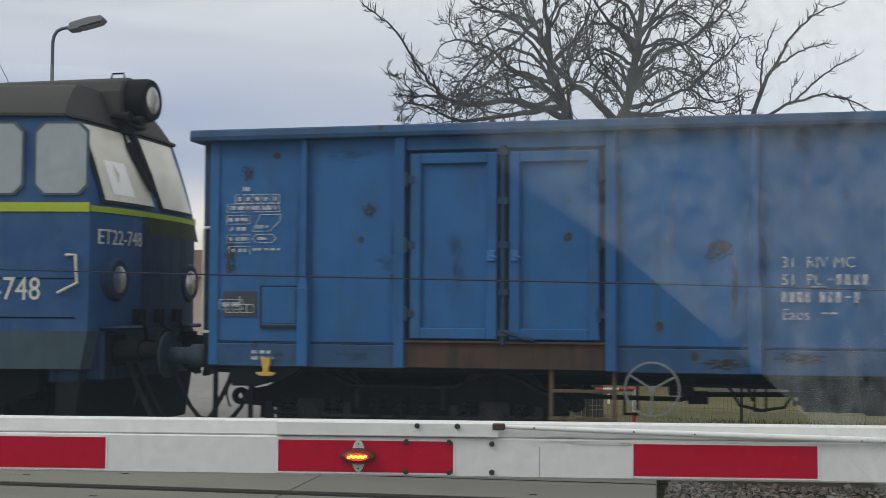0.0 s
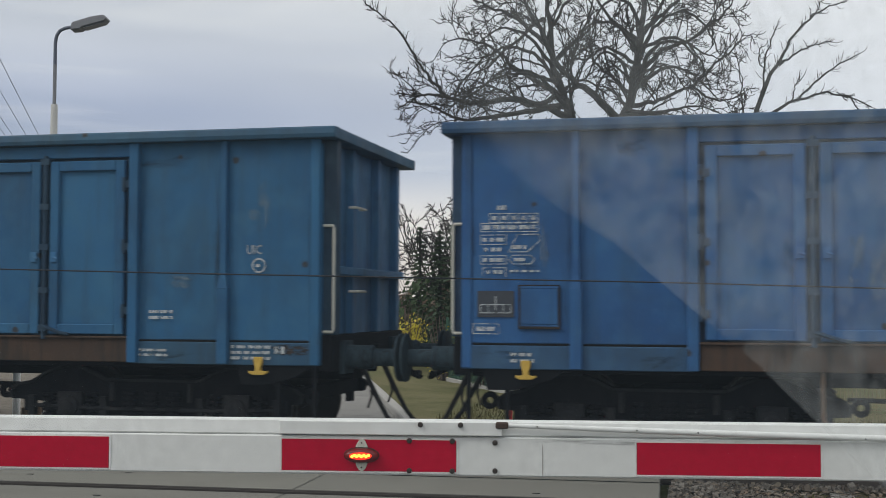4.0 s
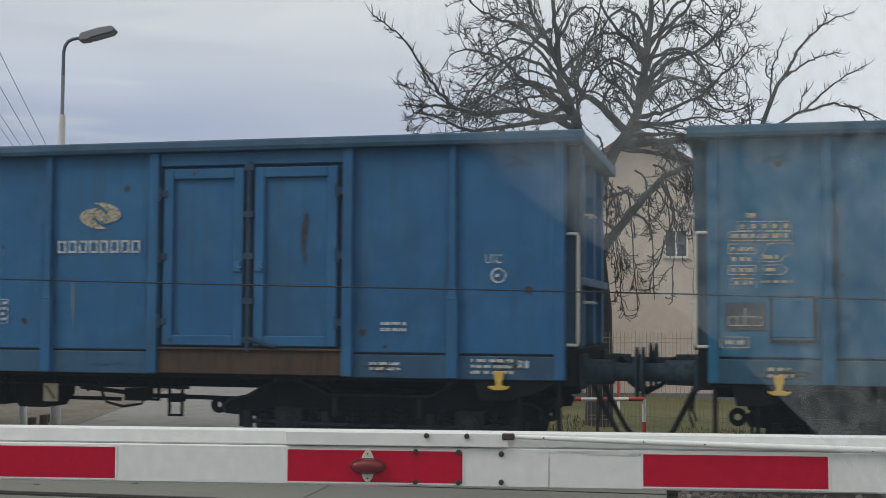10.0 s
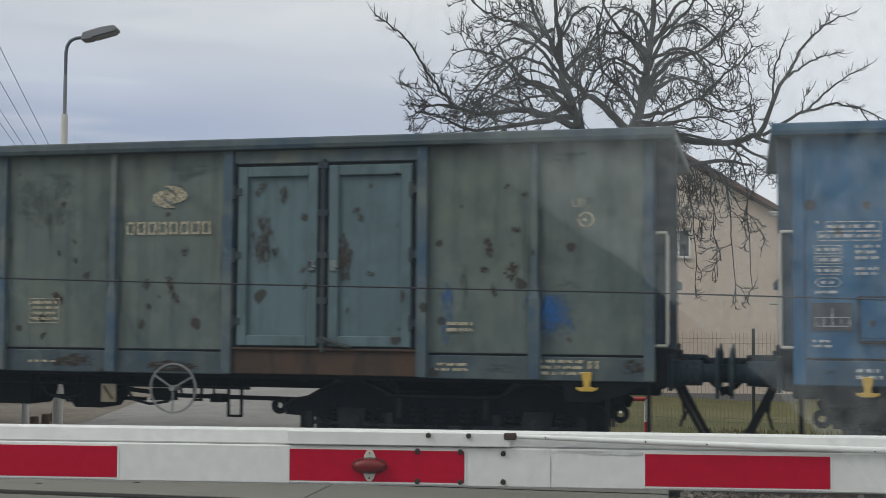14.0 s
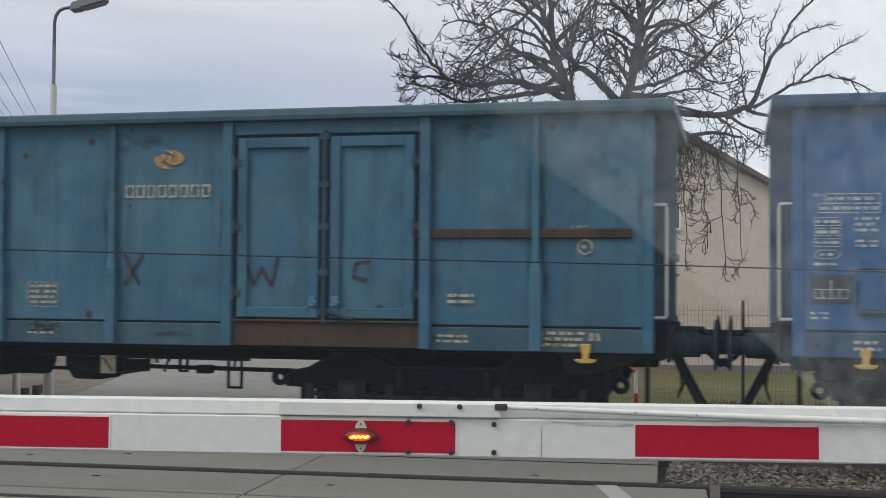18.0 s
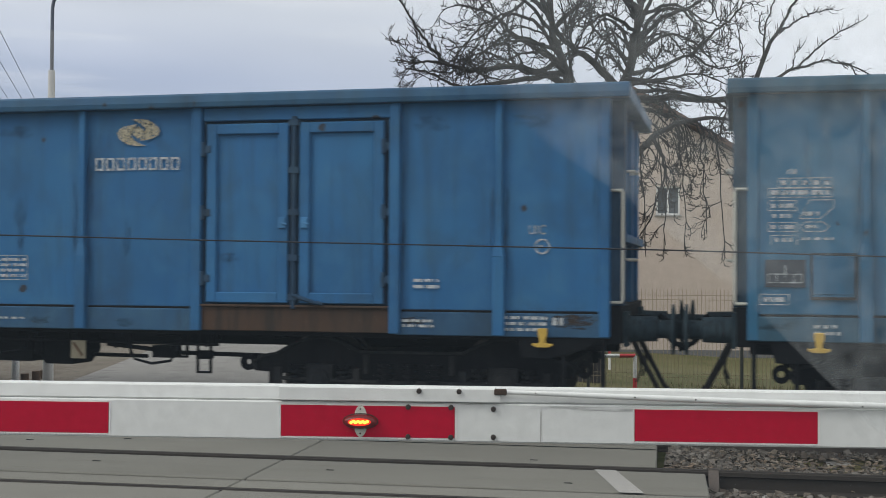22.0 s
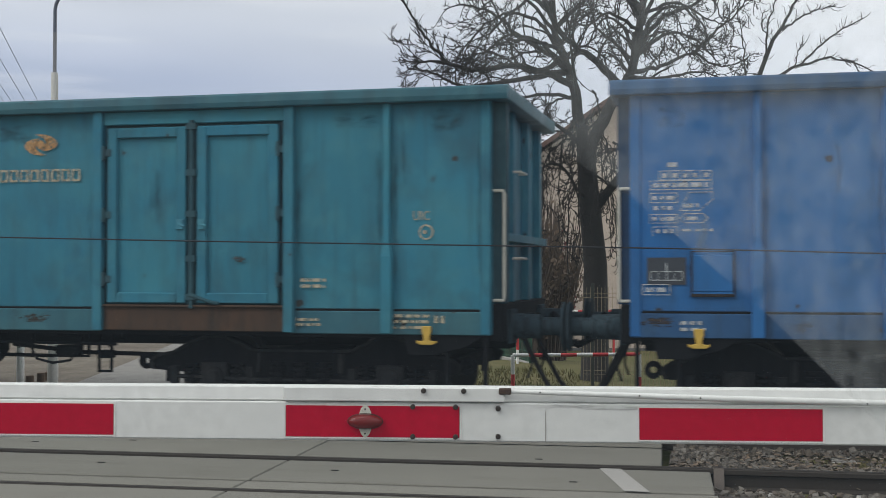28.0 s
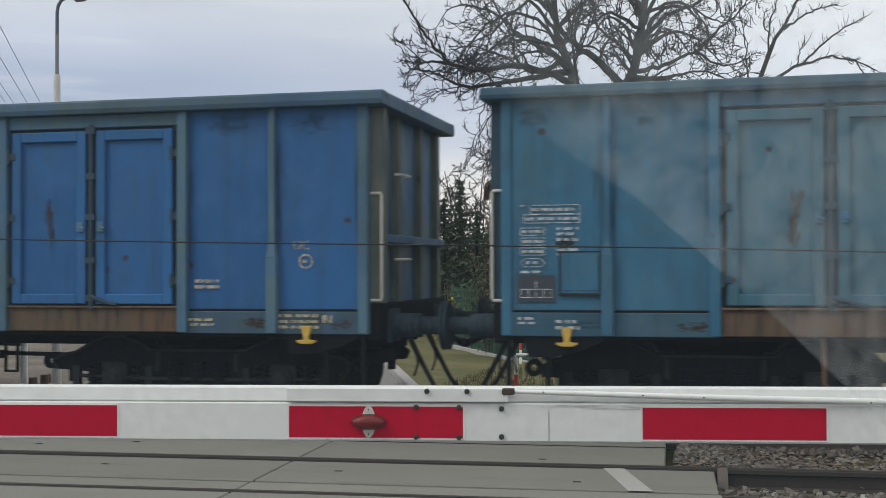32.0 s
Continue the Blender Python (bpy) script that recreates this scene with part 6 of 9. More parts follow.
for k, x, z, hw, hh, lean in (("grime", -4.85, 2.1, 0.42, 1.05, 4), ("grime", -4.72, 2.15, 0.30, 0.95, 0), ("grime", -4.7, 1.5, 0.5, 0.5, 0), ("chalk", 0.6, 2.2, 0.5, 0.6, 0), ("chalk", 3.7, 2.3, 0.3, 0.5, 0),):
    stain(7, k, x, z, hw, hh, lean)
for k, x, z, hw, hh, lean in (("grime", -2.62, 2.05, 0.22, 0.85, 0), ("chalk", -4.85, 1.45, 0.14, 0.36, -14), ("rust", -4.9, 1.3, 0.3, 0.14, 0), ("rust", 6.08, 1.02, 0.16, 0.08, 0),):
    stain(15, k, x, z, hw, hh, lean)
# flakes of rust all over the doors and panels of the weathered wagon
rnd = random.Random(19)
for n in range(64):
    x = rnd.choice((-3.75, -2.8, 2.8, 3.75, -5.1, 0.6, 1.7, 5.2)) + rnd.gauss(0, 0.2)
    if min(abs(abs(x) - q) for q in (2.25, 3.27, 4.29)) < 0.10:
        continue
    hw = rnd.uniform(0.025, 0.075)
    stain(6, "rust", x, rnd.uniform(1.35, 2.7), hw, hw * rnd.uniform(0.5, 2.2), rnd.uniform(-40, 40))
rnd = random.Random(31)
for i in range(17):
    for n in range(11):
        k = rnd.choice(("grime", "grime", "chalk", "rust" if SPECS[i].get("rust", 0) > 0.07 else "chalk"))
        x = rnd.uniform(-6.0, 6.0)
        if min(abs(x - q) for q in BAYS) < 0.22:
            continue
        long = rnd.random() < 0.6
        hw = rnd.uniform(0.05, 0.12) if long else rnd.uniform(0.08, 0.2)
        stain(i, k, x, rnd.uniform(1.5, 2.6), hw, rnd.uniform(0.25, 0.42) if long else hw * rnd.uniform(0.4, 0.8), rnd.uniform(-6, 6))
part("paint_streak", Build().box(-3.375, -3.335, -1.4285, -1.4255, 1.48, 2.12).box(-3.335, -3.322, -1.4285, -1.4255, 1.55, 1.80).mesh("paint_streak", worn("streak_red", (0.34, 0.085, 0.06), 0.8)), WAGONS[10], "dull red paint streak on the door edge")
rnd = random.Random(77)
for i in range(17):
    lines = bay_lines(i)
    dirty = i in (6, 8, 10, 12, 13, 15, 16)
    for k in range(10):
        if k in DOORS:
            continue
        xa, xb = lines[k] + 0.09, lines[k + 1] - 0.09
        # splashed dirt along the sill
        x = rnd.uniform(xa, xb)
        w = rnd.uniform(0.12, 0.38)
        stain(i, rnd.choice(("grime", "grime", "rust")), x, rnd.uniform(0.98, 1.06), min(w, x - xa + 0.1, xb - x + 0.1), rnd.uniform(0.05, 0.085))
        # runs beside the posts, part dirt, part painted shade; smudges under the rail
        for x in (xa - 0.025, xb + 0.025):
            if rnd.random() < (0.9 if dirty else 0.65):
                stain(i, "grime", x, rnd.uniform(1.85, 2.15), rnd.uniform(0.035, 0.08), rnd.uniform(0.6, 0.95))
        if rnd.random() < 0.45:
            x = rnd.uniform(xa + 0.2, xb - 0.2)
            stain(i, "grime", x, rnd.uniform(2.86, 2.94), rnd.uniform(0.2, 0.42), rnd.uniform(0.09, 0.16))
# pale stencil fields behind the lettering of the repainted wagon
for x0, x1, z0, z1 in ((-1.02, -0.42, 1.80, 1.98), (-1.02, -0.30, 1.49, 1.80), (-1.02, -0.62, 1.33, 1.49), (0.20, 0.60, 1.42, 1.72), (0.26, 0.50, 1.20, 1.38)):
    part("stencil_field", Build().add([(x0, -1.3862, z0), (x1, -1.3862, z0), (x1, -1.3862, z1), (x0, -1.3862, z1)], [(0, 1, 2, 3)]).mesh("stencil_field", "stencil_field"), WAGONS[15], "faded pale stencil field")

# ---------------------------------------------------------------- the electric locomotive ahead of the wagons
MAT["loco_blue"] = wagon_paint("loco_blue", (0.018, 0.072, 0.205), (0.034, 0.098, 0.22), 0.04, 0.5, 31)
MAT["loco_soot"] = mottled("loco_soot", ((0.014, 0.036, 0.090), (0.020, 0.045, 0.100), (0.010, 0.018, 0.036)), 1.6, 24, 0.6)
MAT["loco_olive"] = mottled("loco_olive", ((0.060, 0.070, 0.016), (0.035, 0.042, 0.018), (0.020, 0.026, 0.026)), 2.2, 24, 0.6)
MAT["window_seal"] = simple("window_seal", (0.055, 0.085, 0.115), 0.6, 0.0, 0.3, 8)
MAT["loco_grey"] = wagon_paint("loco_grey", (0.040, 0.074, 0.100), (0.058, 0.092, 0.110), 0.05, 0.6, 32)
MAT["loco_roof"] = simple("loco_roof", (0.040, 0.038, 0.036), 0.8, 0.0, 0.4, 2.5)
MAT["lime_stripe"] = simple("lime_stripe", (0.33, 0.42, 0.02), 0.6, 0.0, 0.2, 6)
# cab windows: the reflected sky is put into their pale base colours
MAT["cab_glass"] = simple("cab_glass", (0.30, 0.34, 0.36), 0.08, 0.0, 0.25, 1.2, 0.0)
MAT["cab_glass_light"] = simple("cab_glass_light", (0.58, 0.56, 0.48), 0.1, 0.0, 0.2, 1.6, 0.0)
MAT["loco_letter"] = simple("loco_letter", (0.55, 0.55, 0.50), 0.6, 0.0, 0.15, 18)
MAT["lamp_silver"] = simple("lamp_silver", (0.42, 0.42, 0.41), 0.15, 0.8, 0.2, 30)


def loco_outline(z, n=9):
    """Plan outline of the body at height z: cab sides that taper in, bowed ends that lean back above the belt."""
    belt = 2.45
    lean = 0.0 if z < belt else 0.40 * ((z - belt) / 1.0) ** 1.15
    if z < 1.25:
        lean = 0.10 * (1.25 - z) / 0.4
    tuck = 1.0 if z < 3.36 else 1 - 0.42 * ((z - 3.36) / 0.46) ** 1.5
    xc, xs = -0.55 - lean, -0.67 - lean * 0.8
    half = 1.24 * tuck
    pts = [(-2.0, -1.48 * tuck)]
    for k in range(n):                      # bowed end from the near side round to the far side
        a = -1 + 2 * k / (n - 1)
        x = xs + (xc - xs) * (1 - abs(a) ** 2.4)
        if abs(a) > 0.9:
            x -= 0.02
        pts.append((x, a * half))
    pts.append((-2.0, 1.48 * tuck))
    back = -18.45
    return pts + [(back - x - 0.44, y) for x, y in reversed(pts)]


def front_at(a, z, out):
    """A place on the bowed front: a across from -1 to 1, out beyond the sheet."""
    r = loco_outline(z, 41)[1:42]
    k = (a + 1) / 2 * 40
    i = max(0, min(39, int(k)))
    f = k - i
    return (r[i][0] * (1 - f) + r[i + 1][0] * f + out, r[i][1] * (1 - f) + r[i + 1][1] * f, z)


# the tapering cab side: u runs along it from its rear edge
TAPER = Matrix.Translation((-2.0, -1.48, 0)) @ pose(0, 0, 0, 0, 0, math.degrees(math.atan2(0.24, 1.31)))


def loco():
    E = thing("electric_locomotive", "blue electric locomotive with a lime stripe and dark roof", "locomotive", "goods train")

    def loft(levels, name, mat, label=""):
        b = Build()
        rings = [loco_outline(z) for z in levels]
        n = len(rings[0])
        for z, r in zip(levels, rings):
            b.v += [(x, y, z) for x, y in r]
        for j in range(len(levels) - 1):
            b.f += [(j * n + k, j * n + (k + 1) % n, (j + 1) * n + (k + 1) % n, (j + 1) * n + k) for k in range(n)]
        b.f += [tuple(range(n - 1, -1, -1)), tuple(range((len(levels) - 1) * n, len(levels) * n))]
        return part(name, b.mesh(name, mat, smooth=True), E, label)
    loft([0.84, 1.0, 1.22], "skirt", "loco_grey", "grey-blue lower body")
    loft([1.22, 1.6, 2.0, 2.44, 2.75, 3.05, 3.3, 3.41], "body", "loco_blue", "dark blue body shell")
    loft([3.41, 3.47, 3.56, 3.66, 3.75, 3.80], "roof", "loco_roof", "sooty dark roof")
    # lime stripe round the belt, narrower on the front
    b = Build()
    o = loco_outline(2.46)
    for k in range(-1, 10):
        (x0, y0), (x1, y1) = o[k], o[k + 1]
        if k == -1:
            x0, y0 = -17.0, -1.48
        c = Vector((x1 - x0, y1 - y0)).normalized()
        nx, ny = c.y * 0.012, -c.x * 0.012
        za = 2.415 if k in (-1, 0, 9) else 2.45
        dz = 0.0 if k in (-1, 0, 9) else -0.03
        b.add([(x0 + nx, y0 + ny, za + dz), (x1 + nx, y1 + ny, za + dz), (x1 + nx, y1 + ny, 2.51 + dz), (x0 + nx, y0 + ny, 2.51 + dz)], [(0, 1, 2, 3)])
    part("stripe", b.mesh("stripe", "lime_stripe"), E, "lime green belt stripe")
    # side windows with rubber frames
    def side_window(x0, x1, z0, z1):
        c = 0.09
        poly = [(x0 + c, z0), (x1 - c, z0), (x1, z0 + c), (x1, z1 - c), (x1 - c, z1), (x0 + c, z1), (x0, z1 - c), (x0, z0 + c)]
        g = 0.022
        big = [(x0 + c - g, z0 - g), (x1 - c + g, z0 - g), (x1 + g, z0 + c - g), (x1 + g, z1 - c + g), (x1 - c + g, z1 + g), (x0 + c - g, z1 + g), (x0 - g, z1 - c + g), (x0 - g, z0 + c - g)]
        w = part("window_frame", Build().prism(big, "y", -0.012, 0.012).mesh("window_frame", "window_seal"), E, "blue-grey window seal", m=TAPER)
        part("pane", Build().prism(poly, "y", -0.017, -0.004).mesh("pane", "cab_glass"), w, "dull glass, sky reflection put into its colour")
    side_window(0.78, 1.29, 2.60, 3.30)
    side_window(0.06, 0.63, 2.60, 3.30)
    # windscreens on the leaning front
    for a0, a1 in ((-0.84, -0.09), (0.09, 0.78)):
        b, g = Build(), Build()
        cols = [a0 + (a1 - a0) * k / 6 for k in range(7)]
        for q, out, grow in ((b, 0.03, 0.0), (g, 0.018, 0.03)):
            za, zb = 2.55 - grow, 3.34 + grow
            q.v = [front_at(c + (grow * (1 if k == 6 else -1 if k == 0 else 0)), z, out) for z in (za, (za + zb) / 2, zb) for k, c in enumerate(cols)]
            q.f = [(j * 7 + i, j * 7 + i + 1, (j + 1) * 7 + i + 1, (j + 1) * 7 + i) for j in range(2) for i in range(6)]
        fr = part("window_frame", g.mesh("window_frame", "black_rubber"), E, "dark window seal")
        part("windscreen", b.mesh("windscreen", "cab_glass_light"), fr, "windscreen glass, sky reflection painted pale")
    part("wiper", Build().tube([(-0.92, -0.22, 3.40), (-0.78, -0.28, 3.16), (-0.56, -0.16, 2.72)], 0.026, 6).tube([(-0.80, -0.24, 3.24), (-0.55, -0.06, 2.66)], 0.024, 6).tube([(-0.86, -0.12, 3.36), (-0.60, -0.05, 2.80)], 0.022, 6).box(-0.92, -0.80, -0.32, -0.08, 3.34, 3.44).mesh("wiper", "black_iron"), E, "black windscreen wiper")
    # gutter over the windows, sooty apron and olive flash on the front
    b = Build()
    o = loco_outline(3.40)
    for k in range(-1, 10):
        (x0, y0), (x1, y1) = o[k], o[k + 1]
        if k == -1:
            x0 = -17.0
        c = Vector((x1 - x0, y1 - y0)).normalized()
        b.prism([(x0, y0), (x1, y1), (x1 + c.y * 0.045, y1 - c.x * 0.045), (x0 + c.y * 0.045, y0 - c.x * 0.045)], "z", 3.385, 3.415)
    part("gutter", b.mesh("gutter", "loco_roof"), E, "dark rain gutter")
    for nm, mat, za, zb, a0, lab in (("front_apron", "loco_soot", 1.24, 2.36, -0.30, "sooty dark front sheet"), ("front_flash", "loco_olive", 2.24, 2.425, -0.30, "olive flash under the stripe")):
        b = Build()
        for j in range(5):
            for k in range(9):
                b.v.append(front_at(a0 * (1 if nm == "front_apron" else 1 - 0.5 * (1 - j / 4)) + (0.97 - a0) * k / 8, za + (zb - za) * j / 4, 0.008 if nm == "front_apron" else 0.012))
        b.f = [(j * 9 + k, j * 9 + k + 1, (j + 1) * 9 + k + 1, (j + 1) * 9 + k) for j in range(4) for k in range(8)]
        part(nm, b.mesh(nm, mat, smooth=True), E, lab)
    # roof headlight in its long housing
    b = Build().prism([(-0.32, 3.45), (0.32, 3.45), (0.31, 3.80), (0.24, 3.93), (0.10, 3.98), (-0.10, 3.98), (-0.24, 3.93), (-0.31, 3.80)], "x", -3.2, -0.86)
    H = part("headlight_housing", b.mesh("headlight_housing", "loco_roof", 0.02), E, "sooty headlight housing on the roof")
    part("headlight", Build().tube([(-1.1, -0.02, 3.73), (-0.68, -0.02, 3.73), (-0.63, -0.02, 3.73)], [0.24, 0.24, 0.22], 24).mesh("headlight", "black_iron", smooth=True), H, "round black lamp barrel")
    part("lens", Build().tube([(-0.63, -0.02, 3.73), (-0.61, -0.02, 3.73)], [0.15, 0.07], 22).mesh("lens", "lamp_silver", smooth=True), H, "silver lens")
    part("lifting_eye", Build().tube([(-1.1, -0.1, 3.95), (-1.08, -0.1, 4.03), (-0.95, -0.1, 4.03), (-0.93, -0.1, 3.95)], 0.012, 6).mesh("lifting_eye", "black_iron"), H)
    part("horn", Build().tube([(-0.95, -0.33, 3.52), (-0.74, -0.33, 3.50)], [0.03, 0.07], 10).tube([(-0.86, -0.2, 3.50), (-0.66, -0.2, 3.48)], [0.02, 0.06], 10).mesh("horn", "black_iron"), E, "black horns")
    for y in (-0.86, 0.86):
        lb = part("front_lamp", Build().tube([(-0.95, y, 1.74), (-0.58, y, 1.74), (-0.55, y, 1.74)], [0.24, 0.225, 0.20], 22).mesh("front_lamp", "loco_soot", smooth=True), E, "round front lamp pod")
        part("lens", Build().tube([(-0.55, y, 1.74), (-0.535, y, 1.74)], [0.14, 0.07], 20).mesh("lens", "lamp_silver", smooth=True), lb, "silver lamp lens")
    part("grab_rail", Build().tube([(1.10, -0.01, 1.98), (1.22, -0.08, 1.98), (1.24, -0.08, 1.70), (1.02, -0.01, 1.60)], 0.016, 8).mesh("grab_rail", "white_paint", smooth=True), E, "white grab rail", m=TAPER)
    num = text_mesh("ET22-748", 0.22, "loco_letter").copy()
    wide = max(v.co.x for v in num.vertices)
    for v in num.vertices:
        v.co = front_at(-0.93 + 0.62 * v.co.x / wide, 2.10 + v.co.z, 0.006 - v.co.y)
    part("lettering", num, E, "white class number")
    big = text_mesh("ET22-748", 0.33, "loco_letter")
    wide = max(v.co.x for v in big.vertices)
    part("lettering", big, E, "large white class number", m=TAPER @ pose(0.84 - 0.8 * wide, -0.004, 1.53) @ Matrix.Diagonal((0.8, 1, 1, 1)))
    part("joint_line", Build().box(-17.8, -2.0, -1.484, -1.478, 1.74, 1.752).box(-17.8, -2.0, -1.484, -1.478, 1.345, 1.36).mesh("joint_line", "under_grime"), E, "dark panel joints")
    part("joint_line", Build().box(0, 1.2, -0.004, 0.002, 1.74, 1.752).box(0, 1.2, -0.004, 0.002, 1.345, 1.36).mesh("joint_line", "under_grime"), E, "dark panel joints", m=TAPER)
    part("body_rust", Build().box(-1.15, -0.80, -1.2, -0.2, 0.70, 1.20).mesh("headstock", "loco_soot", 0.02), E, "dark headstock")
    for y in (-0.45, 0.0, 0.45):
        part("jumper_socket", Build().box(-0.66, -0.50, y - 0.09, y + 0.09, 1.30, 1.44).tube([(-0.52, y, 1.34), (-0.46, y, 1.24), (-0.50, y + 0.1, 1.10)], 0.022, 6).mesh("jumper_socket", "under_grime", 0.01), E, "black jumper socket")
    part("cab_blind", Build().add([front_at(a, z, 0.034) for a, z in ((-0.72, 2.62), (-0.40, 2.62), (-0.40, 2.98), (-0.72, 2.98))], [(0, 1, 2, 3)]).mesh("cab_blind", "rail_white"), E, "white card behind the windscreen")
    for y in (-0.875, 0.875):
        part("buffer", PM["buffer"], E, "dark steel buffer", m=pose(-0.585, y, 1.02))
    part("screw_coupling", PM["coupling"], E, "screw coupling", m=pose(-0.60, 0, 1.0))
    for y in (-0.38, 0.38, -0.6):
        part("brake_hose", PM["hose"], E, "black brake hose", m=pose(-0.62, y, 0.86))
    part("front_beam", Build().box(-1.1, -0.60, -1.08, 1.08, 0.72, 1.22).box(-0.95, -0.42, -1.08, -0.55, 1.23, 1.27).box(-0.95, -0.42, 0.55, 1.08, 1.23, 1.27).mesh("front_beam", "loco_soot", 0.02), E, "dark buffer beam")
    part("rail_guard", Build().prism([(-1.0, 0.72), (-0.72, 0.72), (-0.80, 0.18), (-1.0, 0.22)], "y", -1.3, 1.3).mesh("rail_guard", "under_grime", 0.01), E, "black rail guard")
    for x in (-4.2, -14.9):
        b = Build()
        for s in (-1, 1):
            b.prism([(x - 2.9, 0.86), (x + 2.9, 0.86), (x + 2.9, 0.60), (x + 2.2, 0.34), (x - 2.2, 0.34), (x - 2.9, 0.60)], "y", s * 1.05 - 0.06, s * 1.05 + 0.06)
        B = part("bogie", b.mesh("bogie", "under_grime", 0.01), E, "black bogie")
        for o in (-1.75, 0, 1.75):
            part("wheelset", PM["wheelset"], B, m=pose(x + o, 0, 0.46))
    part("pantograph", Build().tube([(-6.2, -0.6, 3.65), (-7.6, -0.5, 3.95), (-6.2, -0.6, 4.1)], 0.025, 6).tube([(-6.2, 0.6, 3.65), (-7.6, 0.5, 3.95), (-6.2, 0.6, 4.1)], 0.025, 6).tube([(-6.2, -0.9, 4.12), (-6.2, 0.9, 4.12)], 0.03, 6).box(-8.0, -5.8, -0.7, 0.7, 3.58, 3.64).mesh("pantograph", "black_iron"), E, "folded pantograph")
    return E


ENGINES = [(loco(), 0.0)]

# ---------------------------------------------------------------- beyond the line: lamp, wires, tree
def street_lamp():
    p = spot(-0.3085, 17.2, -0.17)
    Lm = thing("street_lamp", "grey street lamp on a pale concrete post beside the road", "street lamp", m=Matrix.Translation(p) @ pose(0, 0, 0, 0, 0, 13.5))
    part("post", Build().tube([(0, 0, 0), (0, 0, 2.1), (0, 0, 4.42)], [0.075, 0.06, 0.046], 14).mesh("post", "pole_concrete", smooth=True), Lm, "pale concrete post")
    part("stem", Build().tube([(0, 0, 4.40), (0, 0, 4.98)], 0.026, 10).mesh("stem", "grey_lamp", smooth=True), Lm, "light grey steel stem")
    part("arm", Build().tube([(0, 0, 4.96), (0, 0, 5.29), (0.015, 0, 5.38), (0.06, 0, 5.455), (0.13, 0, 5.49), (0.25, 0, 5.51)], 0.024, 12).mesh("arm", "lamp_arm", smooth=True), Lm, "dark bent arm")
    b = Build().prism([(0.23, 5.445), (0.36, 5.46), (0.40, 5.49), (0.70, 5.575), (0.735, 5.615), (0.69, 5.665), (0.50, 5.635), (0.25, 5.555)], "y", -0.11, 0.11)
    hd = part("lantern", b.mesh("lantern", "grey_lamp", 0.012), Lm, "grey lantern head")
    part("glass", Build().prism([(0.40, 5.485), (0.70, 5.57), (0.70, 5.558), (0.41, 5.472)], "y", -0.09, 0.09).mesh("glass", "lamp_glass", 0.004), hd, "milky lamp glass")


street_lamp()

WIRES = thing("overhead_wires", "four thin dark power wires running along the road", "power line")
WD = (FW + RT * -0.246).normalized()
WS = Vector((WD.y, -WD.x, 0))
for lat in (-3.14, -3.57, -4.03, -4.29):
    pts = []
    for k in range(33):
        d = 26 + 3.0 * k
        sag = 0.35 * math.sin(math.pi * ((d - 26) % 48) / 48)
        pts.append(WD * d + WS * lat + Vector((0, 0, 7.5 - sag * 0.4)))
    part("wire", Build().tube(pts, 0.008, 5).mesh("wire", "wire_steel"), WIRES)
for d in (26, 74, 122):
    q = WD * d + WS * -3.7
    zb = land(q.x, q.y) - 0.1
    part("pole", Build().tube([(q.x, q.y, zb), (q.x, q.y, 7.7)], [0.16, 0.11], 10).mesh("pole", "pole_concrete", smooth=True), WIRES, "concrete pole")
    part("cross_arm", Build().tube([WD * d + WS * -2.9 + Vector((0, 0, 7.44)), WD * d + WS * -4.5 + Vector((0, 0, 7.44))], 0.05, 6).mesh("cross_arm", "fence_dark"), WIRES, "dark cross arm")


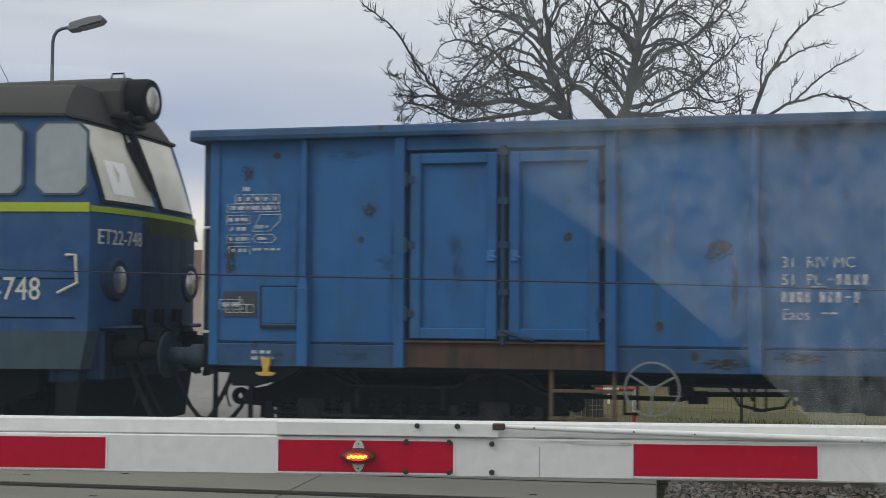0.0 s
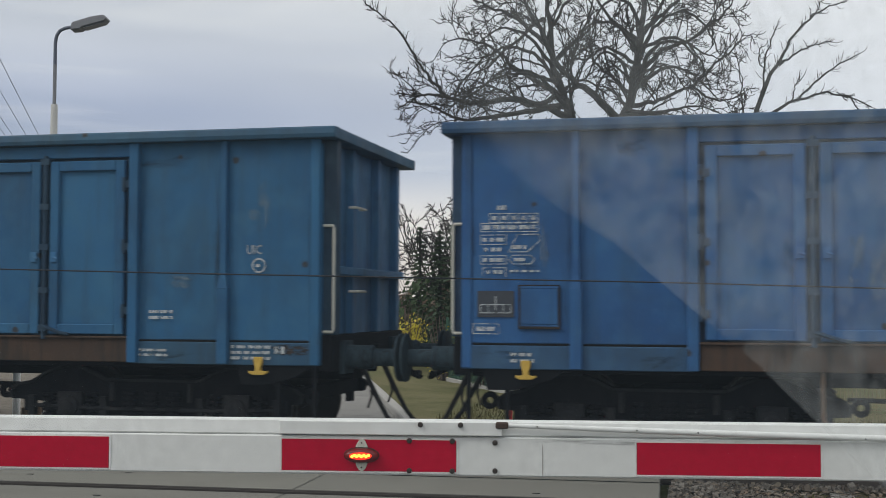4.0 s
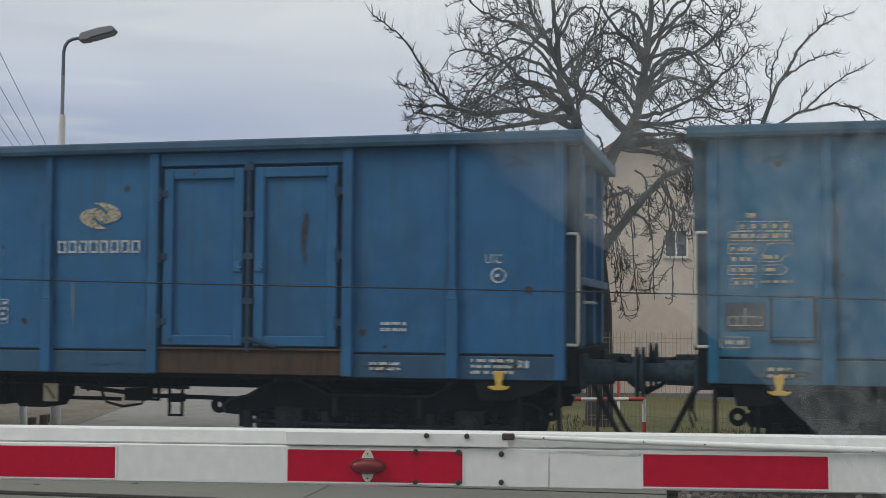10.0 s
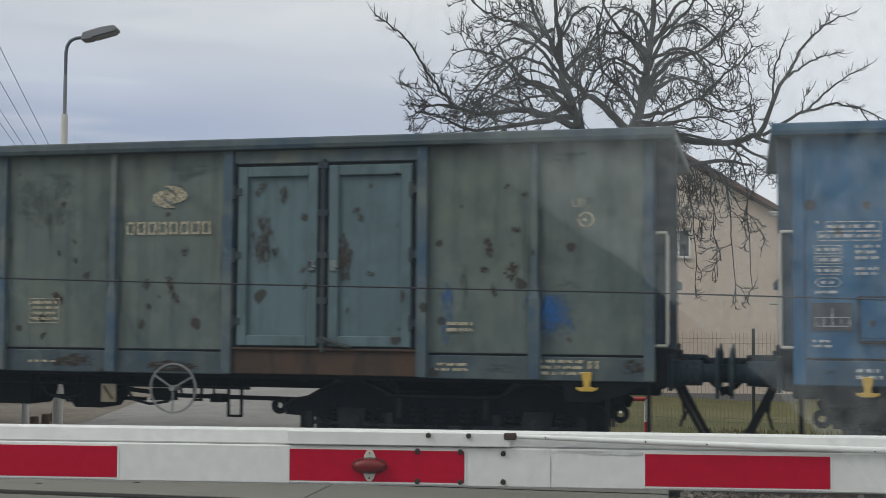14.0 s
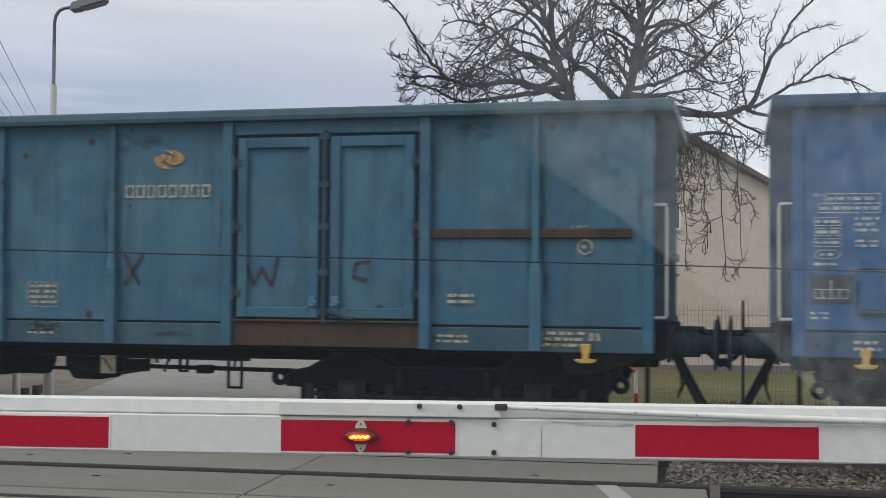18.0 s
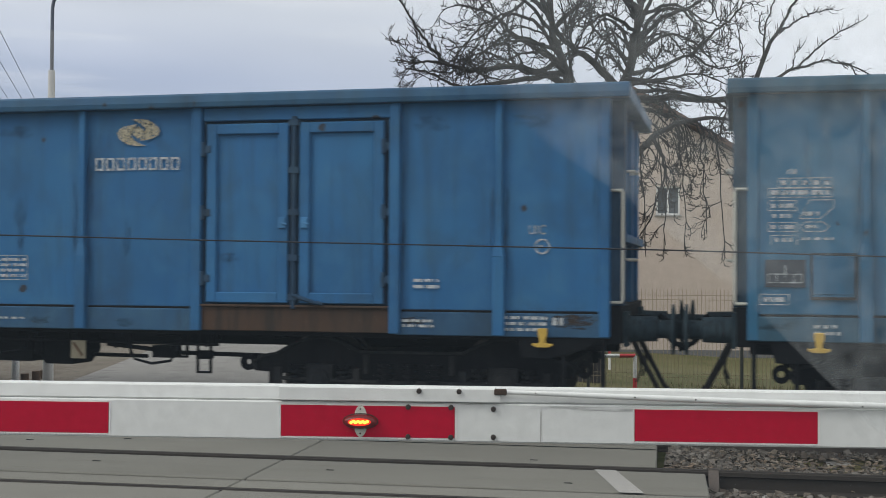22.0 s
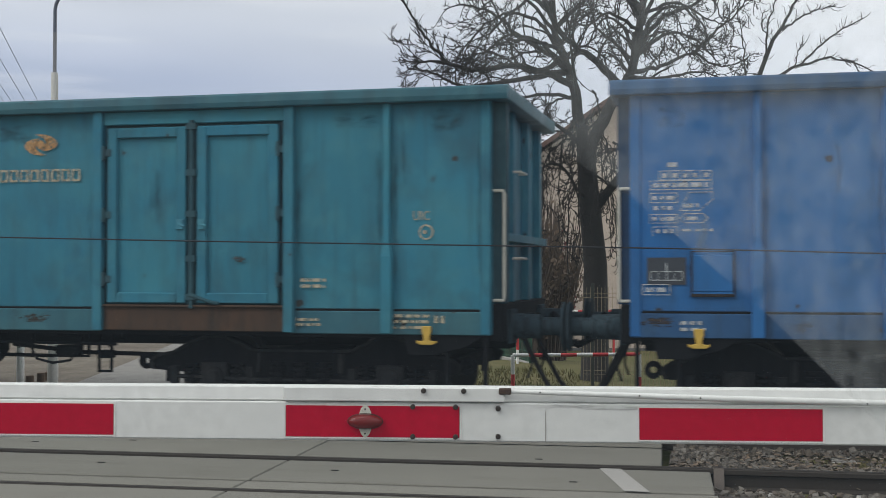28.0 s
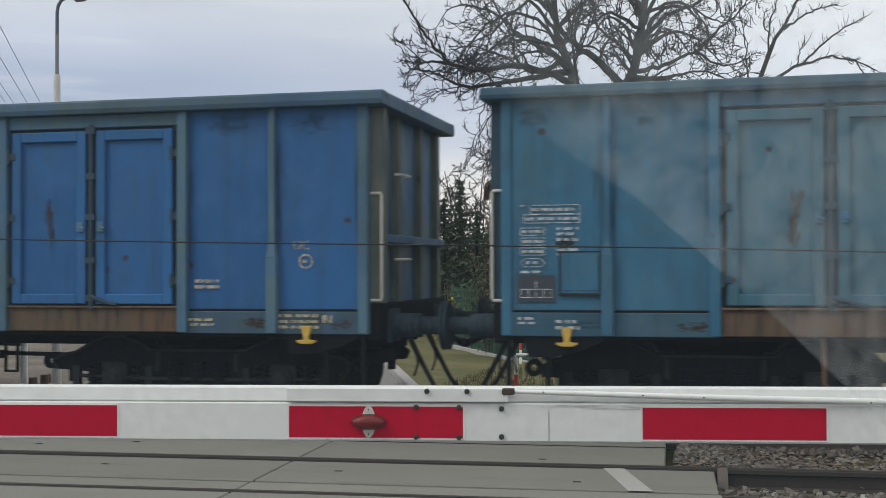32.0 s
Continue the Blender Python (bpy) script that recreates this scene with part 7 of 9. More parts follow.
class Grow:
    """A bare tree: limbs given as lines, with arching boughs, twigs and short spurs that fork off them."""

    def __init__(self, seed, twig_r=0.0068):
        self.r = random.Random(seed)
        self.limbs, self.twigs, self.fine = Build(), Build(), Build()
        self.tr = twig_r

    def limb(self, pts, r0, r1, boughs, length, droop=0.0, sides=8, slender=False):
        """Smooth line through the given places; slender limbs carry short spurs only."""
        P = [Vector(q) for q in pts]
        P = [P[0] * 2 - P[1]] + P + [P[-1] * 2 - P[-2]]
        fine = []
        for i in range(1, len(P) - 2):
            for k in range(5):
                f = k / 5
                q = (P[i] * 2 + (P[i + 1] - P[i - 1]) * f + (P[i - 1] * 2 - P[i] * 5 + P[i + 1] * 4 - P[i + 2]) * f * f + (P[i] * 3 - P[i - 1] - P[i + 1] * 3 + P[i + 2]) * f ** 3) * 0.5
                fine.append(q + Vector([self.r.gauss(0, 0.013) for _ in range(3)]))
        fine.append(P[-2])
        rad = [r0 + (r1 - r0) * (i / (len(fine) - 1)) ** 0.75 for i in range(len(fine))]
        self.limbs.tube(fine, rad, sides)
        for k in range(boughs):
            f = 0.15 + 0.85 * (k + self.r.random()) / boughs
            i = min(len(fine) - 2, int(f * (len(fine) - 1)))
            p = fine[i].lerp(fine[i + 1], self.r.random())
            d = (fine[i + 1] - fine[i]).normalized()
            side = Vector([self.r.gauss(0, 1) for _ in range(3)])
            side = (side - d * side.dot(d)).normalized()
            if slender:
                self.spur(p, (d * 0.7 + side * 0.8).normalized(), length * self.r.uniform(0.3, 1.2))
            else:
                go = (d * self.r.uniform(0.5, 1.0) + side * self.r.uniform(0.5, 1.0) + Vector((0, 0, 0.25))).normalized()
                self.bough(p, go, length * self.r.uniform(0.7, 1.5) * (1.15 - 0.45 * f), max(rad[i] * 0.42, 0.009), 2, droop)
        if slender:
            self.spur(fine[-1], (fine[-1] - fine[-2]).normalized(), length)

    def spur(self, p, d, length):
        """A short shoot that turns up at its end, with a bud or two."""
        m = p + d * length * 0.5
        e = m + (d + Vector((0, 0, 0.5))).normalized() * length * 0.5
        self.twigs.tube([p, m, e], [self.tr, self.tr * 0.9, self.tr * 0.7], 4, caps=False)
        for q in (m, e):
            w = Vector((self.r.gauss(0, 0.022), self.r.gauss(0, 0.022), self.r.uniform(0.0, 0.03)))
            self.fine.tube([q, q + w], [self.tr * 0.8, self.tr * 0.6], 3, caps=False)

    def bough(self, p, d, length, r, level, droop):
        """Out and over in an arch, the tip turning up again."""
        n = 9 if level == 2 else 6
        pts, cur, dd = [p], p.copy(), d.copy()
        turn = Vector([self.r.gauss(0, 0.07) for _ in range(3)])
        arch = self.r.uniform(0.05, 0.24) + droop * 0.5
        if self.r.random() < 0.28:
            arch = -0.06
        for k in range(n):
            f = k / n
            fall = -arch if f < 0.68 else arch * 0.9 - droop * 0.35
            dd = (dd + turn + Vector((0, 0, fall)) + Vector([self.r.gauss(0, 0.085) for _ in range(3)])).normalized()
            cur = cur + dd * length / n
            pts.append(cur.copy())
        rr = [max(self.tr, r * (1 - 0.7 * k / n)) for k in range(n + 1)]
        (self.limbs if level == 2 else self.twigs).tube(pts, rr, 5 if level == 2 else 4, caps=False)
        count = max(3, int(length / (0.085 if level == 2 else 0.070)))
        for k in range(count):
            i = min(n - 1, int((0.22 + 0.78 * (k + self.r.random()) / count) * n))
            q = pts[i].lerp(pts[i + 1], self.r.random())
            t = (pts[i + 1] - pts[i]).normalized()
            s = Vector([self.r.gauss(0, 1) for _ in range(3)])
            s = (s - t * s.dot(t)).normalized()
            go = (t * self.r.uniform(0.7, 1.2) + s * 0.7 + Vector((0, 0, 0.30 - droop * 0.6))).normalized()
            if level == 2 and self.r.random() < 0.55:
                self.bough(q, go, length * self.r.uniform(0.3, 0.62), r * 0.5, 1, droop)
            else:
                self.spur(q, go, self.r.uniform(0.05, 0.17))


def view_point(px, py, depth, off=0.0, rise=569.0):
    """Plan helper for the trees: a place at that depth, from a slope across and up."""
    k, v = (px - 784) / 2200, (rise - py) / 2200
    d = depth + off
    q = (FW + RT * k) * d
    return Vector((q.x, q.y, 1.5 + v * d))


def shoots(g):
    """The long bough to the side with its slender upright shoots."""
    P = lambda *c: [view_point(x, y, 20.0, o) for x, y, o in c]
    g.limb(P((1100, 268, -0.1), (1190, 258, 0.3), (1280, 262, 0.5), (1346, 246, 0.6)), 0.07, 0.045, 6, 0.5, 0.1)
    for pts, r, n in ((((1346, 246, 0.6), (1376, 170, 0.6), (1402, 122, 0.6), (1450, 56, 0.6), (1512, 25, 0.6)), 0.045, 26),
                      (((1398, 140, 0.6), (1432, 115, 0.8), (1462, 102, 0.9), (1492, 98, 0.9)), 0.02, 14),
                      (((1346, 248, 0.6), (1430, 202, 0.4), (1496, 190, 0.3), (1562, 215, 0.2)), 0.032, 20),
                      (((1428, 204, 0.4), (1482, 154, 0.5), (1542, 118, 0.6)), 0.02, 15),
                      (((1366, 190, 0.6), (1372, 130, 0.8), (1392, 72, 0.9)), 0.02, 14)):
        g.limb(P(*pts), r, 0.009, int(n * 1.6), 0.17, slender=True)
    for pts, r, n in ((((1370, 150, 0.6), (1360, 130, 0.7), (1364, 108, 0.9)), 0.012, 6),
                      (((1452, 56, 0.6), (1468, 38, 0.6), (1474, 24, 0.6)), 0.012, 6),
                      (((1420, 204, 0.5), (1424, 180, 0.5), (1436, 165, 0.4)), 0.01, 5),
                      (((1500, 190, 0.3), (1522, 196, 0.2), (1548, 240, 0.1)), 0.012, 7)):
        g.limb(P(*pts), r, 0.009, int(n * 1.6), 0.17, slender=True)
    g.limb(P((1336, 250, 0.6), (1330, 190, 0.9), (1322, 130, 1.1)), 0.02, 0.007, 5, 0.30)
    g.limb(P((1340, 250, 0.6), (1420, 275, 0.9), (1500, 300, 1.1), (1560, 330, 1.2)), 0.035, 0.007, 9, 0.5, 0.15)
    g.limb(P((1300, 260, 0.5), (1360, 290, 0.2), (1440, 300, 0.0), (1520, 280, -0.1)), 0.03, 0.007, 8, 0.5, 0.15)
    # the lone arm that reaches out on the other side
    g.limb(P((806, 202, -1.2), (772, 168, -1.3), (745, 125, -1.5), (712, 78, -1.7), (678, 48, -1.8), (655, 30, -1.8)), 0.026, 0.009, 46, 0.16, slender=True)


def old_tree():
    T = thing("bare_fruit_tree", "gnarled leafless old fruit tree with dense twigs behind the fence", "tree")
    g = Grow(12, 0.0056)
    P = lambda *c: [view_point(x, y, 20.0, o) for x, y, o in c]
    trunk = P((1062, 700, 0), (1064, 560, 0.05), (1052, 430, 0), (1046, 340, 0))
    trunk[0].z = -0.45
    tb = Build().tube([trunk[0], trunk[0].lerp(trunk[1], 0.12), trunk[1], trunk[2], trunk[3]], [0.32, 0.23, 0.19, 0.165, 0.14], 14)
    part("trunk", tb.mesh("trunk", "bark", smooth=True), T, "rough dark grey trunk")
    g.limb(P((1046, 350, 0), (1026, 250, 0.1), (1008, 190, 0.3), (992, 140, 0.4), (986, 70, 0.5), (978, 0, 0.6), (970, -120, 0.7)), 0.105, 0.02, 13, 0.9, 0.0, 10)
    g.limb(P((1048, 360, 0), (1096, 265, -0.1), (1128, 215, -0.2), (1140, 150, -0.2), (1150, 90, -0.1), (1156, 15, 0), (1166, -110, 0.1)), 0.108, 0.03, 16, 0.85, 0.0, 10)
    g.limb(P((1112, 240, -0.15), (1058, 190, -0.6), (1004, 145, -0.9), (966, 75, -1.1), (934, 5, -1.2), (905, -90, -1.3)), 0.070, 0.014, 15, 0.85)
    g.limb(P((1020, 235, 0.1), (940, 205, -0.5), (856, 212, -0.9), (806, 202, -1.2), (765, 196, -1.4), (738, 206, -1.5)), 0.066, 0.007, 12, 0.71)
    g.limb(P((1012, 215, 0.2), (900, 232, 0.8), (826, 240, 1.1), (775, 216, 1.3), (736, 208, 1.4)), 0.055, 0.007, 12, 0.71)
    g.limb(P((1010, 200, 0.2), (930, 150, 0.9), (880, 110, 1.3), (830, 95, 1.6), (795, 104, 1.8)), 0.047, 0.007, 12, 0.55)
    g.limb(P((986, 110, 0.4), (930, 60, 0.2), (880, 40, 0), (845, 20, -0.2), (820, -10, -0.3)), 0.042, 0.007, 10, 0.55)
    g.limb(P((1142, 160, -0.2), (1190, 115, -0.5), (1240, 95, -0.8), (1275, 62, -1.0), (1292, 25, -1.1)), 0.050, 0.007, 12, 0.46)
    g.limb(P((1140, 185, -0.2), (1196, 145, 0.4), (1246, 162, 0.8), (1286, 200, 1.1)), 0.043, 0.007, 10, 0.71, 0.05)
    g.limb(P((1128, 215, -0.2), (1182, 205, 0.3), (1234, 182, 0.5), (1290, 205, 0.6), (1335, 190, 0.7)), 0.047, 0.006, 12, 0.45)
    g.limb(P((1150, 80, 0), (1200, 40, 0.4), (1236, -10, 0.6), (1250, -80, 0.8)), 0.045, 0.01, 10, 0.6)
    g.limb(P((1148, 100, 0), (1096, 60, 0.6), (1066, 10, 0.9), (1040, -60, 1.1)), 0.039, 0.01, 6, 0.6)
    g.limb(P((1140, 140, -0.2), (1090, 110, -0.8), (1050, 130, -1.2), (1000, 120, -1.4)), 0.035, 0.008, 6, 0.6)
    g.limb(P((990, 140, 0.4), (1040, 90, 0.9), (1060, 40, 1.1), (1070, -20, 1.2)), 0.035, 0.008, 6, 0.6)
    # hanging boughs on the far right and low left
    g.limb(P((1100, 270, -0.1), (1190, 285, 0.4), (1262, 310, 0.7), (1310, 380, 0.8)), 0.047, 0.006, 6, 0.83, 0.30)
    g.limb(P((1110, 250, -0.1), (1200, 245, 0.2), (1290, 270, 0.3), (1370, 320, 0.4)), 0.043, 0.006, 6, 0.83, 0.28)
    g.limb(P((1046, 350, 0), (980, 300, -0.4), (930, 310, -0.7), (890, 360, -0.9)), 0.043, 0.006, 12, 0.83, 0.25)
    g.limb(P((1030, 260, 0.1), (960, 255, 0.6), (890, 280, 0.9), (850, 330, 1.0)), 0.039, 0.006, 10, 0.76, 0.22)
    g.limb(P((1054, 450, 0), (1000, 380, -0.6), (960, 400, -0.9), (930, 470, -1.0)), 0.031, 0.006, 9, 0.71, 0.2)
    g.limb(P((1000, 175, 0.3), (950, 160, -0.6), (890, 165, -1.0), (840, 200, -1.2)), 0.04, 0.006, 10, 0.69, 0.08)
    g.limb(P((1006, 195, 0.3), (950, 215, 0.9), (900, 190, 1.2), (850, 170, 1.4), (800, 175, 1.5)), 0.04, 0.006, 10, 0.69, 0.05)
    g.limb(P((975, 60, 0.5), (910, 110, -0.2), (870, 150, -0.4), (830, 160, -0.5)), 0.035, 0.006, 9, 0.69)
    g.limb(P((1150, 110, -0.1), (1210, 90, -0.9), (1260, 120, -1.2), (1300, 130, -1.3)), 0.035, 0.006, 14, 0.5)
    g.limb(P((1135, 195, -0.2), (1080, 150, 0.9), (1060, 110, 1.3), (1090, 60, 1.5)), 0.035, 0.006, 6, 0.6)
    g.limb(P((1120, 225, -0.2), (1190, 225, -0.8), (1250, 215, -1.2), (1310, 235, -1.4)), 0.04, 0.006, 6, 0.5, 0.06)
    g.limb(P((1236, 182, 0.5), (1284, 138, 0.5), (1318, 108, 0.6), (1336, 80, 0.6)), 0.030, 0.006, 9, 0.36)
    g.limb(P((1262, 76, -0.9), (1292, 56, -0.7), (1316, 20, -0.6), (1322, -20, -0.6)), 0.026, 0.006, 8, 0.36)
    # crooked arching boughs inside the crown
    for pts, r in ((((1140, 172, -0.2), (1168, 116, -0.4), (1212, 98, -0.6), (1252, 128, -0.8), (1276, 185, -0.9)), 0.050), (((1146, 130, -0.1), (1180, 66, 0.3), (1228, 46, 0.6), (1270, 76, 0.8), (1290, 120, 0.9)), 0.046),
                   (((1152, 70, 0.0), (1112, 22, -0.5), (1074, 48, -0.8), (1056, 108, -1.0)), 0.042), (((1130, 205, -0.2), (1160, 152, 0.6), (1198, 146, 0.9), (1234, 188, 1.1)), 0.046), (((1136, 180, -0.2), (1108, 128, 0.5), (1076, 122, 0.8), (1052, 166, 1.0)), 0.042),
                   (((1150, 95, 0.0), (1196, 20, -0.3), (1238, 0, -0.5), (1272, 30, -0.6)), 0.042), (((1148, 120, 0.0), (1106, 70, -0.9), (1064, 66, -1.3), (1030, 100, -1.5)), 0.042),
                   (((1012, 212, 0.2), (962, 160, -0.3), (906, 152, -0.6), (852, 196, -0.8)), 0.050), (((1004, 182, 0.3), (958, 122, 0.8), (902, 112, 1.1), (850, 150, 1.3), (826, 196, 1.4)), 0.046), (((994, 150, 0.4), (950, 92, 0.0), (898, 78, -0.2), (852, 108, -0.3)), 0.042),
                   (((1012, 205, 0.2), (970, 180, 1.0), (930, 184, 1.3), (886, 214, 1.5)), 0.042), (((984, 90, 0.5), (1016, 30, 0.9), (1050, 20, 1.2), (1078, 56, 1.3)), 0.036)):
        g.limb(P(*pts), r * 0.85, 0.010, 6, 0.40, 0.16)
    # heavy low boughs before the house
    g.limb(P((1066, 455, 0), (1120, 385, -0.3), (1185, 318, -0.5), (1260, 292, -0.6), (1330, 300, -0.7)), 0.085, 0.02, 10, 0.55, 0.3)
    g.limb(P((1172, 330, -0.5), (1192, 375, -0.6), (1180, 440, -0.7), (1150, 500, -0.7)), 0.035, 0.008, 9, 0.45, 0.3)
    # weeping boughs that hang in front of the house
    for x0, y0, x1, y1, o in ((1158, 300, 1195, 520, -0.4), (1186, 288, 1232, 540, 0.3), (1232, 300, 1268, 500, -0.2), (1262, 310, 1300, 545, 0.5), (1288, 270, 1330, 520, 0.1), (1125, 310, 1160, 540, 0.6), (1095, 340, 1130, 560, -0.5)):
        g.limb(P((x0, y0, o), (x0 * 0.45 + x1 * 0.55, y0 + 16, o), (x1 - 8, y0 * 0.6 + y1 * 0.4, o), (x1, y1, o)), 0.020, 0.007, 9, 0.40, 0.34)
    # thin hanging boughs round the trunk
    for x0, y0, x1, y1, o in ((1040, 300, 1000, 500, 0.5), (1060, 310, 1035, 540, -0.5), (1072, 320, 1092, 520, 0.4), (1030, 330, 972, 470, -0.3), (1050, 400, 1015, 560, 0.7), (1068, 400, 1100, 560, -0.7), (1010, 260, 962, 430, 0.2), (1060, 250, 1075, 430, 0.8), (1090, 290, 1062, 470, -0.9), (1020, 300, 1046, 520, 1.0), (985, 290, 948, 520, 0.4), (1036, 280, 1020, 420, -0.8)):
        g.limb(P((x0, y0, o), (x0 * 0.45 + x1 * 0.55, y0 + 14, o), (x1, y0 * 0.6 + y1 * 0.4, o), (x1, y1, o)), 0.020, 0.007, 12, 0.38, 0.32)
    shoots(g)
    part("branches", g.limbs.mesh("branches", "bark"), T, "crooked dark branches")
    tagged(part("twigs", g.twigs.mesh("twigs", "twig"), T, "fine tangled twigs"), kind="stuff")
    tagged(part("spurs", g.fine.mesh("spurs", "twig"), T, "short fruiting spurs"), kind="stuff")

old_tree()

# ---------------------------------------------------------------- houses


def wall_with(bw, x0, x1, z0, z1, y0, y1, holes):
    """A wall along x with rectangular openings, cut into pieces round them."""
    zs = sorted({z0, z1, *[h[2] for h in holes], *[h[3] for h in holes]})
    for za, zb in zip(zs, zs[1:]):
        cur = x0
        for h in sorted(holes):
            if h[2] <= za and h[3] >= zb:
                bw.box(cur, h[0], y0, y1, za, zb)
                cur = h[1]
        bw.box(cur, x1, y0, y1, za, zb)


def window(parent, x0, x1, z0, z1, y):
    w = part("window", Build().box(x0, x1, y + 0.10, y + 0.14, z0, z1).mesh("window", "window_dark"), parent, "dark window")
    b = Build()
    for a, c, d, e in ((x0, x0 + 0.07, z0, z1), (x1 - 0.07, x1, z0, z1), (x0, x1, z0, z0 + 0.07), (x0, x1, z1 - 0.07, z1), ((x0 + x1) / 2 - 0.04, (x0 + x1) / 2 + 0.04, z0, z1)):
        b.box(a, c, y + 0.06, y + 0.12, d, e)
    part("window_frame", b.mesh("window_frame", "frame_white"), w, "white frame")
    part("window_sill", Build().box(x0 - 0.06, x1 + 0.06, y - 0.08, y + 0.1, z0 - 0.06, z0).mesh("window_sill", "kerb"), w)


def gable_house():
    o = spot((1236 - 784) / 2200, 52, -0.35)
    Hs = thing("gable_house", "beige plastered gable house with a brown roof behind the tree", "house", m=Matrix.Translation(o) @ pose(0, 0, 0, 0, 0, 12))
    b = Build()
    xl, xr, ze, za, xa = -8.2, 4.25, 5.6, 9.4, -2.6
    holes = [(-1.35, -0.35, 4.3, 5.5)]
    wall_with(b, xl, xr, -1.8, ze, 0, 0.4, holes)
    b.prism([(xl, ze), (xr, ze), (xa, za)], "y", 0, 0.4)
    part("wall", b.mesh("wall", "plaster_beige"), Hs, "smooth beige plaster wall")
    part("side_wall", Build().box(xl, xl + 0.4, 0.4, 9, -1.8, ze).box(xr - 0.4, xr, 0.4, 9, -1.8, ze).box(xl, xr, 9, 9.4, -1.8, ze).mesh("side_wall", "plaster_beige"), Hs)
    window(Hs, -1.35, -0.35, 4.3, 5.5, 0)
    b = Build()
    for xe in (xl - 0.6, xr + 0.6):
        zz = ze - 0.28
        b.prism([(xe, zz), (xa, za + 0.12), (xa, za + 0.36), (xe, zz + 0.2)], "y", -0.5, 9.8)
    part("roof", b.mesh("roof", "roof_brown"), Hs, "brown tiled roof")
    part("plinth", Build().box(xl - 0.03, xr + 0.03, -0.03, 0.0, -1.8, -1.35).mesh("plinth", "roof_grey"), Hs, "grey plinth")


gable_house()


def flat_house():
    o = spot((1440 - 784) / 2200, 54, -0.35)
    Hs = thing("flat_roof_house", "cream two-storey house with a flat roof and tall windows", "house", m=Matrix.Translation(o) @ pose(0, 0, 0, 0, 0, 4))
    b = Build()
    holes = [(-0.25, 0.85, 3.9, 5.55), (-0.25, 0.85, 0.75, 2.4), (-3.2, -2.1, 3.9, 5.55), (-3.2, -2.1, 0.75, 2.4)]
    wall_with(b, -5.0, 2.15, -1.8, 6.25, 0, 0.35, holes)
    part("wall", b.mesh("wall", "plaster_white"), Hs, "cream plaster wall")
    part("side_wall", Build().box(-5.0, -4.65, 0.35, 8, -1.8, 6.25).box(1.8, 2.15, 0.35, 8, -1.8, 6.25).box(-5.0, 2.15, 8, 8.35, -1.8, 6.25).mesh("side_wall", "plaster_white"), Hs)
    for h in holes:
        window(Hs, *h, 0)
    part("roof", Build().box(-5.3, 2.4, -0.3, 8.6, 6.25, 6.5).mesh("roof", "roof_grey", 0.02), Hs, "grey flat roof edge")
    part("downpipe", Build().tube([(1.75, -0.08, -1.7), (1.75, -0.08, 6.2)], 0.06, 8).mesh("downpipe", "galvanised"), Hs, "grey downpipe")
    b = Build().prism([(-1.6, 4.2), (1.0, 3.25), (1.0, 3.05), (-1.6, 3.95)], "y", -1.4, 0.0)
    part("awning", b.mesh("awning", "maroon", 0.02), Hs, "sloping maroon canopy")
    S = thing("grey_roof_house", "low house with a grey tiled roof", "house", m=Matrix.Translation(spot((1600 - 784) / 2200, 62, -0.35)) @ pose(0, 0, 0, 0, 0, -4))
    part("wall", Build().box(-2.2, 9, 0, 7, -1.8, 2.8).mesh("wall", "plaster_white"), S, "pale plaster wall")
    part("roof", Build().prism([(-0.6, 2.7), (7.6, 2.7), (3.5, 6.0)], "x", -2.3, 9.4).mesh("roof", "roof_grey"), S, "grey tiled roof")


flat_house()


def street_house():
    o = spot((330 - 784) / 2200, 92, -2.3)
    Hs = thing("street_house", "pale pink two-storey house with a red-brown roof", "house", m=Matrix.Translation(o) @ pose(0, 0, 0, 0, 0, 22))
    holes = []
    for x in (-3.2, -0.6, 2.0, 4.6):
        holes += [(x, x + 1.1, 3.7, 5.0), (x, x + 1.1, 1.0, 2.4)]
    b = Build()
    wall_with(b, -6, 6.9, 0, 5.9, 0, 0.4, holes)
    part("wall", b.mesh("wall", "plaster_pink"), Hs, "pale pink plaster wall")
    part("side_wall", Build().box(-6, -5.6, 0.4, 8, 0, 5.9).box(6.5, 6.9, 0.4, 8, 0, 5.9).box(-6, 6.9, 8, 8.4, 0, 5.9).mesh("side_wall", "plaster_white"), Hs)
    for h in holes:
        window(Hs, *h, 0)
    part("roof", Build().prism([(-0.6, 5.8), (9.0, 5.8), (4.2, 8.0)], "x", -6.4, 7.3).mesh("roof", "roof_brown"), Hs, "red-brown roof")
    part("chimney", Build().box(3.6, 4.4, 2.6, 3.2, 6.6, 8.7).mesh("chimney", "roof_brown", 0.02), Hs, "brick chimney")
    part("porch_roof", Build().prism([(-2.2, 2.55), (0.0, 3.15), (0.0, 3.0), (-2.2, 2.35)], "x", 3.2, 7.4).mesh("porch_roof", "maroon", 0.02), Hs, "maroon porch canopy")
    F = thing("maroon_fence", "low maroon board fence in front of the house", "fence", m=Matrix.Translation(o) @ pose(0, -5, 0, 0, 0, 22))
    bd = Build().box(-0.06, 0.06, -0.02, 0.02, 0.1, 1.25).mesh("board", "maroon", 0.008)
    for k in range(70):
        part("board", bd, F, m=pose(-6 + 0.19 * k, -4, 0))
    part("fence_rail", Build().box(-6.1, 7.3, -3.97, -3.92, 0.3, 0.4).box(-6.1, 7.3, -3.97, -3.92, 0.95, 1.05).mesh("fence_rail", "maroon"), F)


street_house()

# ---------------------------------------------------------------- fences, railings, posts


